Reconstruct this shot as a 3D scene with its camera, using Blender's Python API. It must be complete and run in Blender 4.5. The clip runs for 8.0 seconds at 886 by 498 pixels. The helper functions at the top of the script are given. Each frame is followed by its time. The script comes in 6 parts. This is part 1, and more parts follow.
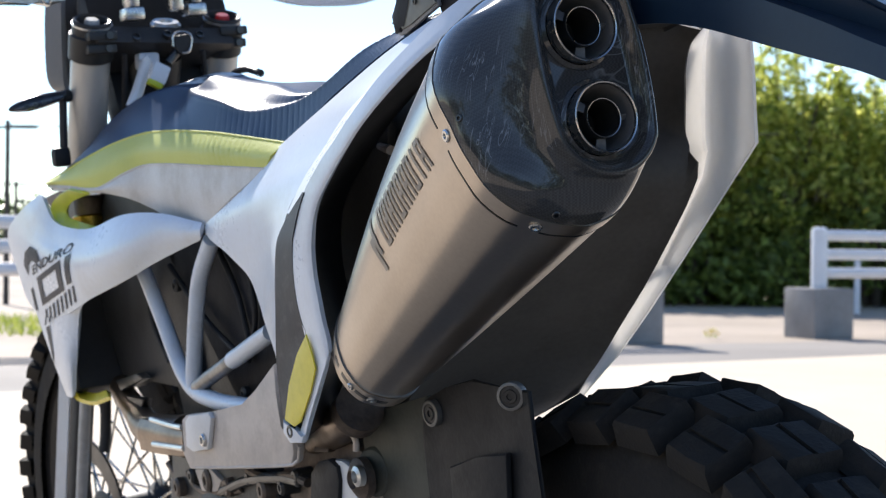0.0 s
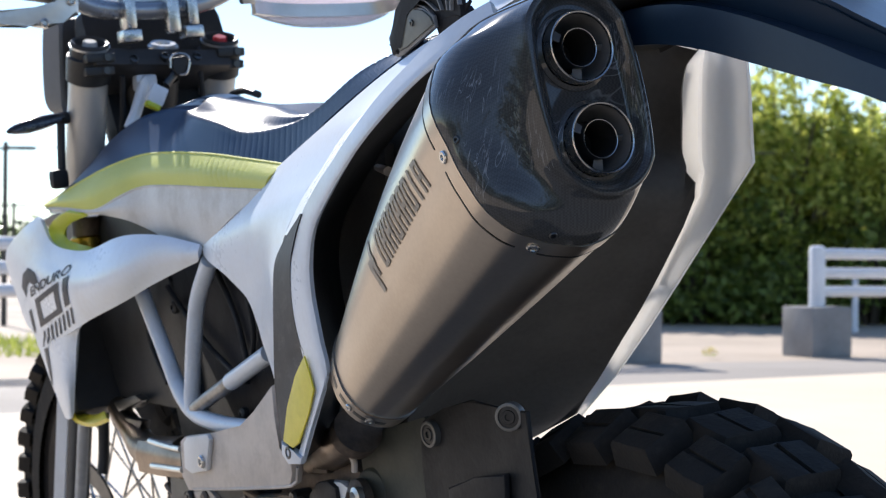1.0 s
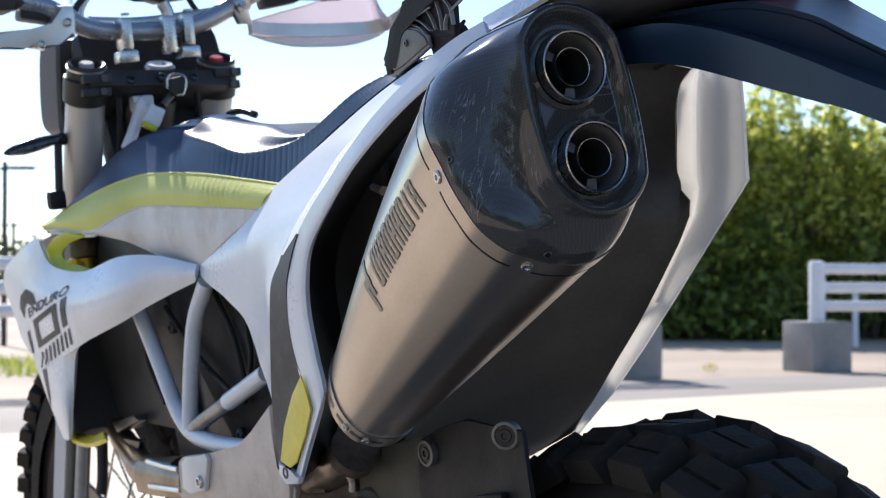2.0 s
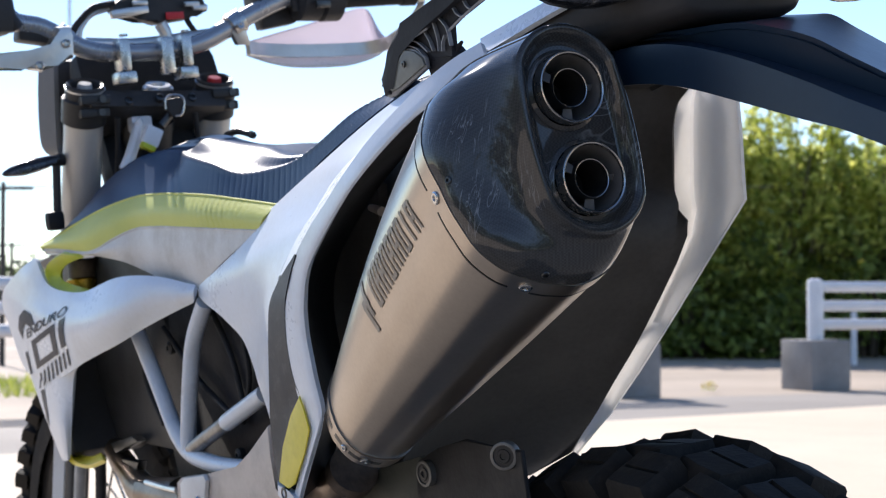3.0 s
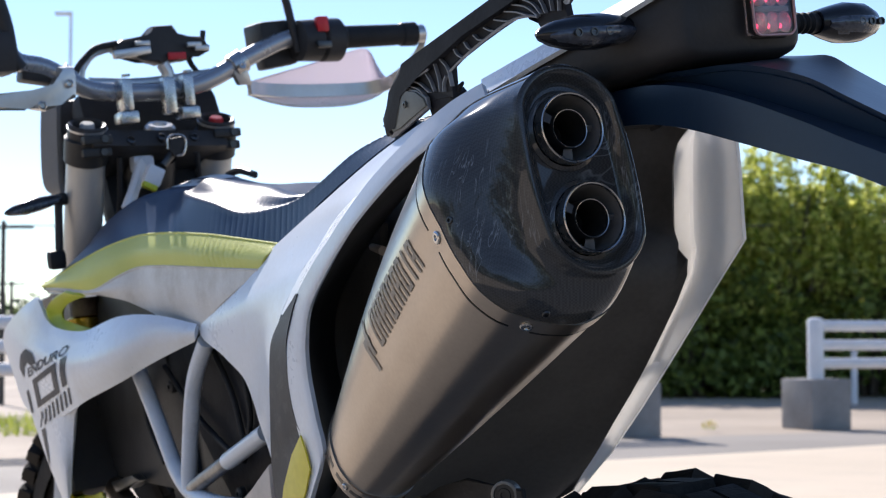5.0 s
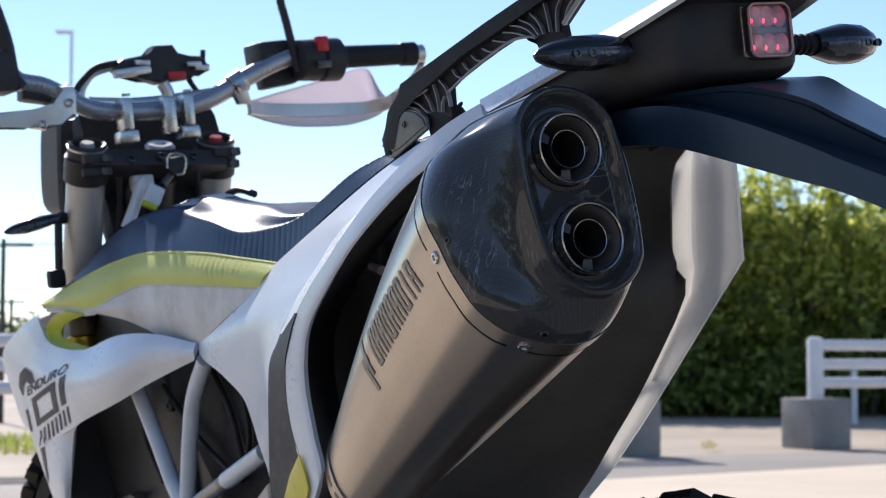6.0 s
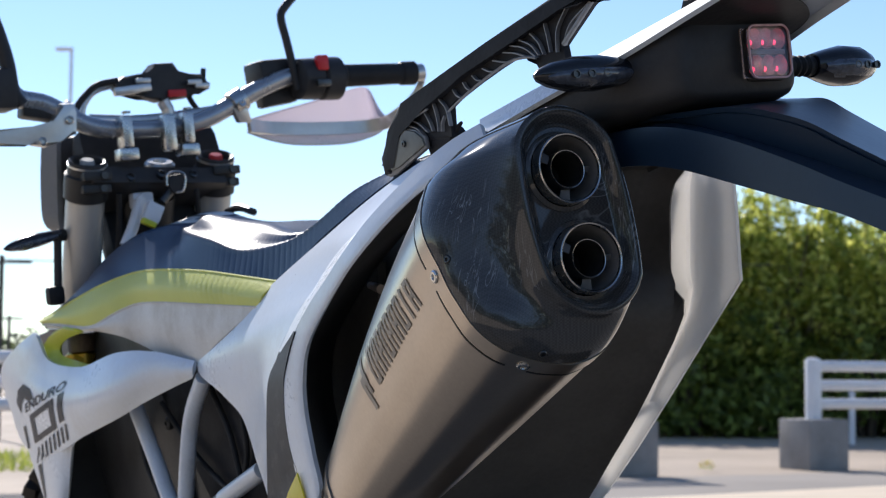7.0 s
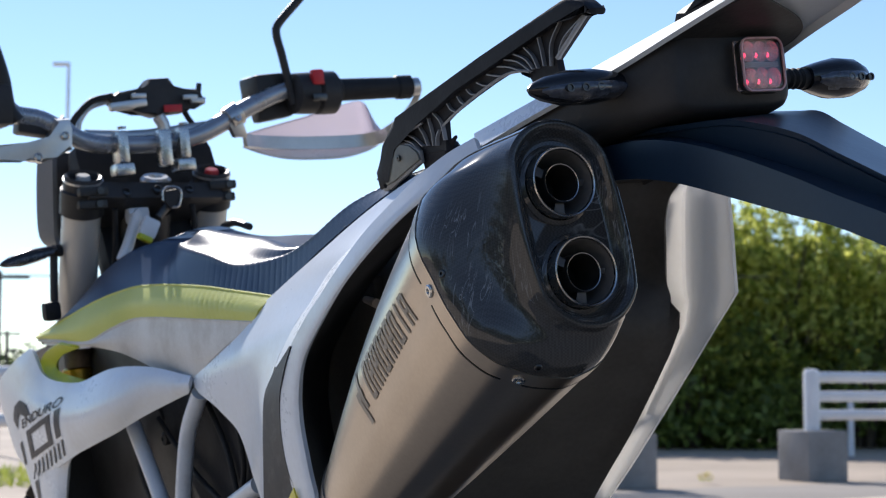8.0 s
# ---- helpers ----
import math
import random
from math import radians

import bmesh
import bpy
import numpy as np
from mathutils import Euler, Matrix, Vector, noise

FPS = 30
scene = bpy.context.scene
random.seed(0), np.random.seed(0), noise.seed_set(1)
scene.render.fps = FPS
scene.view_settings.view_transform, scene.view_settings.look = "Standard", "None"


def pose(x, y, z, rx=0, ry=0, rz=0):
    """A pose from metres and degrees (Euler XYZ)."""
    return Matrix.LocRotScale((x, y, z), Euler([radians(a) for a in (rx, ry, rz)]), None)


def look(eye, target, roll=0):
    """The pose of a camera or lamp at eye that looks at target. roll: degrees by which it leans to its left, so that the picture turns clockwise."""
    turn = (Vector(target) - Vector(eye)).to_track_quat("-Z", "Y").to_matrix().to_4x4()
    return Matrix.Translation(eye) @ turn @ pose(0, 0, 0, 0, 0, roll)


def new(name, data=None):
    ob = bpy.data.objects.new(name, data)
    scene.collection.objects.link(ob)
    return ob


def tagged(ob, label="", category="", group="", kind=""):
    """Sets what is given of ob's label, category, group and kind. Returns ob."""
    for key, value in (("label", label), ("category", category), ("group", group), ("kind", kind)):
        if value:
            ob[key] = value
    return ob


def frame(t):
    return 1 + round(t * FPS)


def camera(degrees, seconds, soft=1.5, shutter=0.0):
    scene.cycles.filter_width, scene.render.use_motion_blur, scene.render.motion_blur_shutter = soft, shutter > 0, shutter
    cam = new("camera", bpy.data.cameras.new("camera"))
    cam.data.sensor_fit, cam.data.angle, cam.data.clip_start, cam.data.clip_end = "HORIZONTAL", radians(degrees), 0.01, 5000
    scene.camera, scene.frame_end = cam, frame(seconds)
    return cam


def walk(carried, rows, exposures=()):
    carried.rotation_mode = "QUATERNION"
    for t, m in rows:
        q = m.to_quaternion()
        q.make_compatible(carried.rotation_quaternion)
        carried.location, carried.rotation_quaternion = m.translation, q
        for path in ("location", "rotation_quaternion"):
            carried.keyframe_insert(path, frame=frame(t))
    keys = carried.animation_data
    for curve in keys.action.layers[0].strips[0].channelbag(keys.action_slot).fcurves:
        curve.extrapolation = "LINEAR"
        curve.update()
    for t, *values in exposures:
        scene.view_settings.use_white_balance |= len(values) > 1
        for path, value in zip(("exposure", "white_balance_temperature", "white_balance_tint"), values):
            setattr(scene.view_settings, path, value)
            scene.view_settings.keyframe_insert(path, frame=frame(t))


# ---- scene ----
cam = camera(29.0, 8.0, soft=1.15)
PATH = [
    (0, (-0.95, -1.115, 0.771), (0.053, 0.615, 0.765), 0.7),
    (0.5, (-0.951, -1.116, 0.772), (0.053, 0.614, 0.776), 0.7),
    (1, (-0.951, -1.117, 0.772), (0.054, 0.612, 0.789), 0.5),
    (1.5, (-0.949, -1.12, 0.773), (0.055, 0.609, 0.8), 0.2),
    (3, (-0.95, -1.123, 0.775), (0.056, 0.604, 0.834), -0.0),
    (3.5, (-0.95, -1.126, 0.776), (0.056, 0.601, 0.846), -0.4),
    (4, (-0.951, -1.127, 0.776), (0.055, 0.6, 0.857), -0.3),
    (4.5, (-0.953, -1.127, 0.775), (0.053, 0.599, 0.868), -0.1),
    (6, (-0.955, -1.132, 0.776), (0.05, 0.593, 0.902), 0.1),
    (6.5, (-0.956, -1.132, 0.776), (0.05, 0.591, 0.914), 0.2),
    (7, (-0.957, -1.134, 0.776), (0.049, 0.589, 0.924), 0.4),
    (7.5, (-0.956, -1.134, 0.777), (0.051, 0.587, 0.933), 0.3),
    (8, (-0.955, -1.135, 0.777), (0.052, 0.585, 0.94), 0.1),
]
walk(cam, [(t, look(eye, target, roll)) for t, eye, target, roll in PATH], [(0, 0.72, 6420, 12), (1.5, 0.68, 6420, 13), (4.0, 0.52, 6420, 15), (6.0, 0.34, 6420, 14), (8.0, 0.24, 6380, 13)])
cam.data.dof.use_dof, cam.data.dof.focus_distance, cam.data.dof.aperture_fstop = True, 1.27, 19.0

# ---- light ----
world = bpy.data.worlds.new("sky")
scene.world = world
world.use_nodes = True
wn = world.node_tree.nodes
sky = wn.new("ShaderNodeTexSky")
sky.sky_type = "NISHITA"
sky.sun_disc = False
SUN = Vector((0.08, 0.78, 0.545)).normalized()
sky.sun_elevation = math.asin(SUN.z)
sky.sun_rotation = math.atan2(SUN.x, SUN.y)
sky.air_density, sky.dust_density, sky.ozone_density = 0.9, 0.0, 3.0
wn["Background"].inputs["Strength"].default_value = 0.13
world.node_tree.links.new(sky.outputs["Color"], wn["Background"].inputs["Color"])
sun = new("sun", bpy.data.lights.new("sun", "SUN"))
sun.data.energy, sun.data.angle, sun.data.color = 5.0, radians(0.5), (1.0, 0.95, 0.87)
sun.matrix_world = look(SUN * 30, (0, 0, 0))


# ---- materials ----
def material(name, colour, rough=0.5, metal=0.0, vary=0.12, fine=180.0, coarse=9.0, bump=0.06, coat=0.0, second=None, stretch=(1, 1, 1), spec=0.5, bump_scale=0.002):
    """A surface with coarse patches and fine grain in colour, gloss and relief."""
    m = bpy.data.materials.new(name)
    m.use_nodes = True
    n, l = m.node_tree.nodes, m.node_tree.links
    p = n["Principled BSDF"]
    tc, mp = n.new("ShaderNodeTexCoord"), n.new("ShaderNodeMapping")
    mp.inputs["Scale"].default_value = stretch
    l.new(tc.outputs["Object"], mp.inputs["Vector"])
    a, b = n.new("ShaderNodeTexNoise"), n.new("ShaderNodeTexNoise")
    a.inputs["Scale"].default_value, a.inputs["Detail"].default_value = coarse, 5
    b.inputs["Scale"].default_value, b.inputs["Detail"].default_value = fine, 3
    for t in (a, b):
        l.new(mp.outputs["Vector"], t.inputs["Vector"])
    mix = n.new("ShaderNodeMix")
    mix.data_type = "RGBA"
    dark = second or tuple(c * (1 - 2 * vary) for c in colour)
    mix.inputs["A"].default_value, mix.inputs["B"].default_value = (*dark, 1), (*colour, 1)
    add = n.new("ShaderNodeMath")
    add.operation = "MULTIPLY_ADD"
    l.new(b.outputs["Fac"], add.inputs[0])
    add.inputs[1].default_value = 0.35
    l.new(a.outputs["Fac"], add.inputs[2])
    ramp = n.new("ShaderNodeMapRange")
    ramp.inputs["From Min"].default_value, ramp.inputs["From Max"].default_value = 0.42, 0.82
    l.new(add.outputs[0], ramp.inputs["Value"])
    l.new(ramp.outputs["Result"], mix.inputs["Factor"])
    l.new(mix.outputs["Result"], p.inputs["Base Color"])
    rr = n.new("ShaderNodeMapRange")
    rr.inputs["To Min"].default_value, rr.inputs["To Max"].default_value = min(1, rough * 1.2), rough * 0.85
    l.new(add.outputs[0], rr.inputs["Value"])
    l.new(rr.outputs["Result"], p.inputs["Roughness"])
    p.inputs["Metallic"].default_value = metal
    p.inputs["Coat Weight"].default_value, p.inputs["Coat Roughness"].default_value = coat, 0.06
    p.inputs["Specular IOR Level"].default_value = spec
    if bump:
        bp = n.new("ShaderNodeBump")
        bp.inputs["Strength"].default_value, bp.inputs["Distance"].default_value = bump, bump_scale
        l.new(b.outputs["Fac"], bp.inputs["Height"])
        l.new(bp.outputs["Normal"], p.inputs["Normal"])
    return m


def stained(m, dirt, scale, amount, stretch=(1, 1, 1)):
    """Adds uneven smudges of dirt to a surface."""
    n, l = m.node_tree.nodes, m.node_tree.links
    p = n["Principled BSDF"]
    clean = p.inputs["Base Color"].links[0].from_socket
    tc, mp, t = n.new("ShaderNodeTexCoord"), n.new("ShaderNodeMapping"), n.new("ShaderNodeTexNoise")
    mp.inputs["Scale"].default_value, mp.inputs["Location"].default_value = stretch, (3.7, 1.3, 5.1)
    t.inputs["Scale"].default_value, t.inputs["Detail"].default_value, t.inputs["Roughness"].default_value = scale, 9, 0.68
    l.new(tc.outputs["Object"], mp.inputs["Vector"])
    l.new(mp.outputs["Vector"], t.inputs["Vector"])
    cut = n.new("ShaderNodeMapRange")
    cut.inputs["From Min"].default_value, cut.inputs["From Max"].default_value, cut.inputs["To Max"].default_value = 0.52, 0.80, amount
    l.new(t.outputs["Fac"], cut.inputs["Value"])
    mix = n.new("ShaderNodeMix")
    mix.data_type = "RGBA"
    mix.inputs["B"].default_value = (*dirt, 1)
    l.new(cut.outputs["Result"], mix.inputs["Factor"])
    l.new(clean, mix.inputs["A"])
    l.new(mix.outputs["Result"], p.inputs["Base Color"])
    return m


WHITE = stained(material("white_plastic", (0.69, 0.745, 0.81), 0.30, vary=0.03, coarse=6, bump=0.03, second=(0.62, 0.655, 0.70)), (0.40, 0.35, 0.30), 11, 0.35)
TANK = material("grey_white_plastic", (0.76, 0.75, 0.73), 0.40, vary=0.05, coarse=14, second=(0.66, 0.645, 0.62))
GRIPBLACK = material("moulded_black_plastic", (0.022, 0.022, 0.025), 0.55, vary=0.15, coarse=30, bump=0.15, spec=0.08)
RIB = material("worn_grey_plastic", (0.20, 0.20, 0.205), 0.5, vary=0.2, coarse=40)
FOOTGREY = material("olive_grey_plastic", (0.14, 0.14, 0.12), 0.55, vary=0.15, coarse=40)
NAVY = material("navy_plastic", (0.013, 0.029, 0.054), 0.34, vary=0.08, coarse=8, bump=0.05, spec=0.32)
BLACK = material("black_plastic", (0.042, 0.041, 0.042), 0.46, vary=0.15, coarse=20, bump=0.12, spec=0.22)
LINER = material("matt_black_plastic", (0.095, 0.088, 0.080), 0.6, vary=0.2, coarse=12, bump=0.04)
RUBBER = stained(material("tyre_rubber", (0.030, 0.028, 0.026), 0.85, vary=0.25, fine=240, coarse=30, bump=0.5, second=(0.040, 0.036, 0.032), spec=0.10), (0.085, 0.074, 0.062), 26, 0.6)
SOFT = material("black_rubber", (0.024, 0.024, 0.025), 0.6, coarse=40, bump=0.2, spec=0.2)
SEAT = material("navy_seat_vinyl", (0.012, 0.032, 0.078), 0.33, vary=0.1, fine=420, coarse=10, bump=0.08, spec=0.12, second=(0.018, 0.038, 0.082))
YELLOW = material("yellow_seat_vinyl", (0.54, 0.56, 0.09), 0.5, vary=0.06, fine=420, coarse=12, bump=0.2)
SKIRT = stained(material("light_grey_vinyl", (0.66, 0.66, 0.65), 0.5, vary=0.08, fine=420, coarse=14, bump=0.2, second=(0.50, 0.48, 0.45)), (0.30, 0.26, 0.21), 16, 0.6)
LIME = material("lime_plastic", (0.55, 0.60, 0.03), 0.35, vary=0.08, coarse=15)
STRIPE = stained(material("grey_decal", (0.015, 0.017, 0.024), 0.5, vary=0.15, coarse=30, second=(0.026, 0.028, 0.036), spec=0.1), (0.14, 0.14, 0.15), 25, 0.4, (1, 1, 3))
DECAL = material("yellow_decal", (0.80, 0.66, 0.04), 0.42, vary=0.08, coarse=30)
INK = material("navy_print", (0.014, 0.022, 0.042), 0.4, vary=0.1, coarse=60, spec=0.1)
ALU = material("cast_aluminium", (0.62, 0.61, 0.59), 0.36, 0.9, vary=0.06, coarse=25, bump=0.1)
BRUSHED = material("anodised_fork_aluminium", (0.56, 0.53, 0.48), 0.42, 0.35, vary=0.05, coarse=12, stretch=(6, 6, 0.6))
GREYBAR = material("grey_anodised_bar", (0.40, 0.41, 0.43), 0.27, 0.7, vary=0.06, coarse=30)
BRACKET = stained(material("cast_grey_bracket", (0.60, 0.52, 0.45), 0.55, 0.05, vary=0.10, coarse=22, bump=0.15), (0.30, 0.24, 0.18), 22, 0.6)
STRUT = stained(material("scuffed_bare_steel", (0.34, 0.33, 0.32), 0.45, 0.7, vary=0.2, coarse=40), (0.10, 0.09, 0.08), 50, 0.8)
KNOB = material("silver_painted_knob", (0.42, 0.42, 0.42), 0.6, 0.0, vary=0.1, coarse=60)
WASHER = material("dull_washer", (0.20, 0.195, 0.185), 0.5, 0.6, vary=0.15, coarse=80)
SMOKED = material("sooty_grey_steel", (0.16, 0.155, 0.15), 0.6, 0.3, vary=0.2, coarse=40)
STEEL = material("steel", (0.55, 0.54, 0.52), 0.28, 1.0, vary=0.1, coarse=60)
HEADER = material("heat_tinted_steel", (0.24, 0.18, 0.13), 0.40, 0.9, vary=0.2, coarse=18, second=(0.14, 0.10, 0.07))
ENGINE = material("dark_engine_metal", (0.030, 0.029, 0.028), 0.5, 0.2, vary=0.3, coarse=16, bump=0.2, second=(0.020, 0.020, 0.020))
DIRTY = material("dirty_brown_metal", (0.16, 0.12, 0.09), 0.6, 0.4, vary=0.4, coarse=30, bump=0.3, second=(0.05, 0.04, 0.035))
SHIELD = material("mud_filmed_plastic", (0.062, 0.064, 0.050), 0.7, vary=0.3, coarse=14, bump=0.2, second=(0.040, 0.040, 0.034))
PALE = material("pale_alloy_paint", (0.62, 0.64, 0.67), 0.4, 0.15, vary=0.08, coarse=20)
GOLD = material("gold_anodised", (0.75, 0.48, 0.08), 0.28, 1.0, vary=0.1, coarse=30)
RED = material("red_plastic", (0.60, 0.015, 0.020), 0.4, vary=0.1)
PIPE = material("dark_outlet_steel", (0.10, 0.10, 0.10), 0.35, 0.9, vary=0.15, coarse=40)
SOOT = material("soot", (0.006, 0.006, 0.006), 0.9, vary=0.3, coarse=60)
GALV = material("white_painted_steel", (0.74, 0.75, 0.77), 0.45, vary=0.06, coarse=5)
BLOCK = stained(material("grey_concrete_block", (0.30, 0.29, 0.28), 0.9, vary=0.15, fine=60, coarse=4, bump=0.3, bump_scale=0.01), (0.16, 0.15, 0.14), 3, 0.6)
POLE = material("dark_timber_pole", (0.06, 0.055, 0.05), 0.8, coarse=3)
MASKGREY = material("grey_plastic", (0.22, 0.22, 0.22), 0.5, vary=0.08, coarse=8)
LAMPGREY = material("galvanised_pole", (0.70, 0.72, 0.75), 0.5, 0.2, coarse=3)
CONCRETE = stained(material("pale_concrete", (0.68, 0.56, 0.42), 0.9, vary=0.07, fine=45, coarse=0.7, bump=0.25, bump_scale=0.008), (0.42, 0.36, 0.28), 0.6, 0.6)
ASPHALT = stained(material("weathered_asphalt", (0.45, 0.365, 0.285), 0.92, vary=0.12, fine=90, coarse=0.5, bump=0.35, bump_scale=0.01), (0.26, 0.21, 0.17), 0.45, 0.7)
DARKROAD = material("dark_asphalt_strip", (0.31, 0.275, 0.24), 0.92, vary=0.12, fine=90, coarse=0.6, bump=0.35, bump_scale=0.01)
DARKGROUND = material("added_dark_ground", (0.16, 0.15, 0.14), 0.9, vary=0.15, fine=90, coarse=0.8, bump=0.35, bump_scale=0.01)
TWIG = material("bark", (0.09, 0.07, 0.05), 0.85, coarse=12, bump=0.4)


def titanium():
    """Brushed titanium with fine lines along the sleeve and a faint heat tint."""
    m = material("brushed_titanium", (0.43, 0.375, 0.32), 0.31, 0.95, vary=0.06, fine=260, coarse=7, stretch=(1, 1, 1), bump=0.015, second=(0.36, 0.315, 0.27))
    p = m.node_tree.nodes["Principled BSDF"]
    p.inputs["Anisotropic"].default_value = 0.45
    return m


def carbon():
    """Clear-coated carbon twill with hairline scratches."""
    m = bpy.data.materials.new("carbon_fibre")
    m.use_nodes = True
    n, l = m.node_tree.nodes, m.node_tree.links
    p = n["Principled BSDF"]
    tc = n.new("ShaderNodeTexCoord")
    mp = n.new("ShaderNodeMapping")
    mp.inputs["Rotation"].default_value = (radians(35), 0, 0)
    l.new(tc.outputs["Object"], mp.inputs["Vector"])
    ck = n.new("ShaderNodeTexChecker")
    ck.inputs["Scale"].default_value = 620
    ck.inputs["Color1"].default_value, ck.inputs["Color2"].default_value = (0.038, 0.038, 0.038, 1), (0.053, 0.053, 0.053, 1)
    l.new(mp.outputs["Vector"], ck.inputs["Vector"])
    lines = []
    for turn, long_way, seed in (((0.5, 0.2, 0.7), (9, 260, 30), 2.0), ((-0.6, 0.9, 0.3), (12, 300, 24), 7.0)):
        st, scr = n.new("ShaderNodeMapping"), n.new("ShaderNodeTexNoise")
        st.inputs["Rotation"].default_value, st.inputs["Scale"].default_value, st.inputs["Location"].default_value = turn, long_way, (seed, seed, seed)
        scr.inputs["Scale"].default_value, scr.inputs["Detail"].default_value, scr.inputs["Distortion"].default_value = 1.0, 2, 0.6
        l.new(tc.outputs["Object"], st.inputs["Vector"])
        l.new(st.outputs["Vector"], scr.inputs["Vector"])
        off, near, thin = n.new("ShaderNodeMath"), n.new("ShaderNodeMath"), n.new("ShaderNodeMapRange")
        off.operation, near.operation = "SUBTRACT", "ABSOLUTE"
        off.inputs[1].default_value = 0.60
        l.new(scr.outputs["Fac"], off.inputs[0])
        l.new(off.outputs[0], near.inputs[0])
        thin.inputs["From Min"].default_value, thin.inputs["From Max"].default_value, thin.inputs["To Min"].default_value, thin.inputs["To Max"].default_value = 0.0, 0.018, 1.0, 0.0
        l.new(near.outputs[0], thin.inputs["Value"])
        lines.append(thin.outputs["Result"])
    both, where, gate, thin = n.new("ShaderNodeMath"), n.new("ShaderNodeTexNoise"), n.new("ShaderNodeMapRange"), n.new("ShaderNodeMath")
    both.operation, thin.operation = "MAXIMUM", "MULTIPLY"
    where.inputs["Scale"].default_value, where.inputs["Detail"].default_value = 22, 3
    gate.inputs["From Min"].default_value, gate.inputs["From Max"].default_value = 0.46, 0.62
    l.new(tc.outputs["Object"], where.inputs["Vector"])
    l.new(where.outputs["Fac"], gate.inputs["Value"])
    l.new(lines[0], both.inputs[0])
    l.new(lines[1], both.inputs[1])
    l.new(both.outputs[0], thin.inputs[0])
    l.new(gate.outputs["Result"], thin.inputs[1])
    mix = n.new("ShaderNodeMix")
    mix.data_type = "RGBA"
    mix.inputs["B"].default_value = (0.20, 0.205, 0.21, 1)
    l.new(ck.outputs["Color"], mix.inputs["A"])
    l.new(thin.outputs[0], mix.inputs["Factor"])
    l.new(mix.outputs["Result"], p.inputs["Base Color"])
    p.inputs["Roughness"].default_value = 0.40
    p.inputs["Specular IOR Level"].default_value = 0.0
    p.inputs["Coat Weight"].default_value, p.inputs["Coat Roughness"].default_value = 0.95, 0.045
    bp = n.new("ShaderNodeBump")
    bp.inputs["Strength"].default_value, bp.inputs["Distance"].default_value = 0.2, 0.001
    l.new(ck.outputs["Fac"], bp.inputs["Height"])
    l.new(bp.outputs["Normal"], p.inputs["Normal"])
    return m


def clear_cover(name, tint):
    """A thin clear cover: mostly see-through, with a glossy face."""
    m = bpy.data.materials.new(name)
    m.use_nodes = True
    n, l = m.node_tree.nodes, m.node_tree.links
    n.remove(n["Principled BSDF"])
    tr, gl, ms = n.new("ShaderNodeBsdfTransparent"), n.new("ShaderNodeBsdfGlossy"), n.new("ShaderNodeMixShader")
    tr.inputs["Color"].default_value = (*tint, 1)
    gl.inputs["Roughness"].default_value = 0.08
    ms.inputs["Fac"].default_value = 0.07
    l.new(tr.outputs["BSDF"], ms.inputs[1])
    l.new(gl.outputs["BSDF"], ms.inputs[2])
    l.new(ms.outputs["Shader"], n["Material Output"].inputs["Surface"])
    return m


def glowing(name, colour, strength):
    m = bpy.data.materials.new(name)
    m.use_nodes = True
    p = m.node_tree.nodes["Principled BSDF"]
    p.inputs["Base Color"].default_value = (*colour, 1)
    p.inputs["Emission Color"].default_value, p.inputs["Emission Strength"].default_value = (*colour, 1), strength
    return m


def leafy(name, base, light, thin=0.42):
    """Leaves that let some light through, each a little different."""
    m = bpy.data.materials.new(name)
    m.use_nodes = True
    n, l = m.node_tree.nodes, m.node_tree.links
    p = n["Principled BSDF"]
    g = n.new("ShaderNodeNewGeometry")
    mix = n.new("ShaderNodeMix")
    mix.data_type = "RGBA"
    mix.inputs["A"].default_value, mix.inputs["B"].default_value = (*base, 1), (*light, 1)
    l.new(g.outputs["Random Per Island"], mix.inputs["Factor"])
    l.new(mix.outputs["Result"], p.inputs["Base Color"])
    p.inputs["Roughness"].default_value = 0.33
    tr = n.new("ShaderNodeBsdfTranslucent")
    l.new(mix.outputs["Result"], tr.inputs["Color"])
    ms = n.new("ShaderNodeMixShader")
    ms.inputs["Fac"].default_value = thin
    l.new(p.outputs["BSDF"], ms.inputs[1])
    l.new(tr.outputs["BSDF"], ms.inputs[2])
    l.new(ms.outputs["Shader"], n["Material Output"].inputs["Surface"])
    return m


def milky(m, share):
    """Lets some light through a moulded plastic wall."""
    n, l = m.node_tree.nodes, m.node_tree.links
    p = n["Principled BSDF"]
    tr, ms = n.new("ShaderNodeBsdfTranslucent"), n.new("ShaderNodeMixShader")
    tr.inputs["Color"].default_value = (0.80, 0.78, 0.75, 1)
    ms.inputs["Fac"].default_value = share
    l.new(p.outputs["BSDF"], ms.inputs[1])
    l.new(tr.outputs["BSDF"], ms.inputs[2])
    l.new(ms.outputs["Shader"], n["Material Output"].inputs["Surface"])
    return m


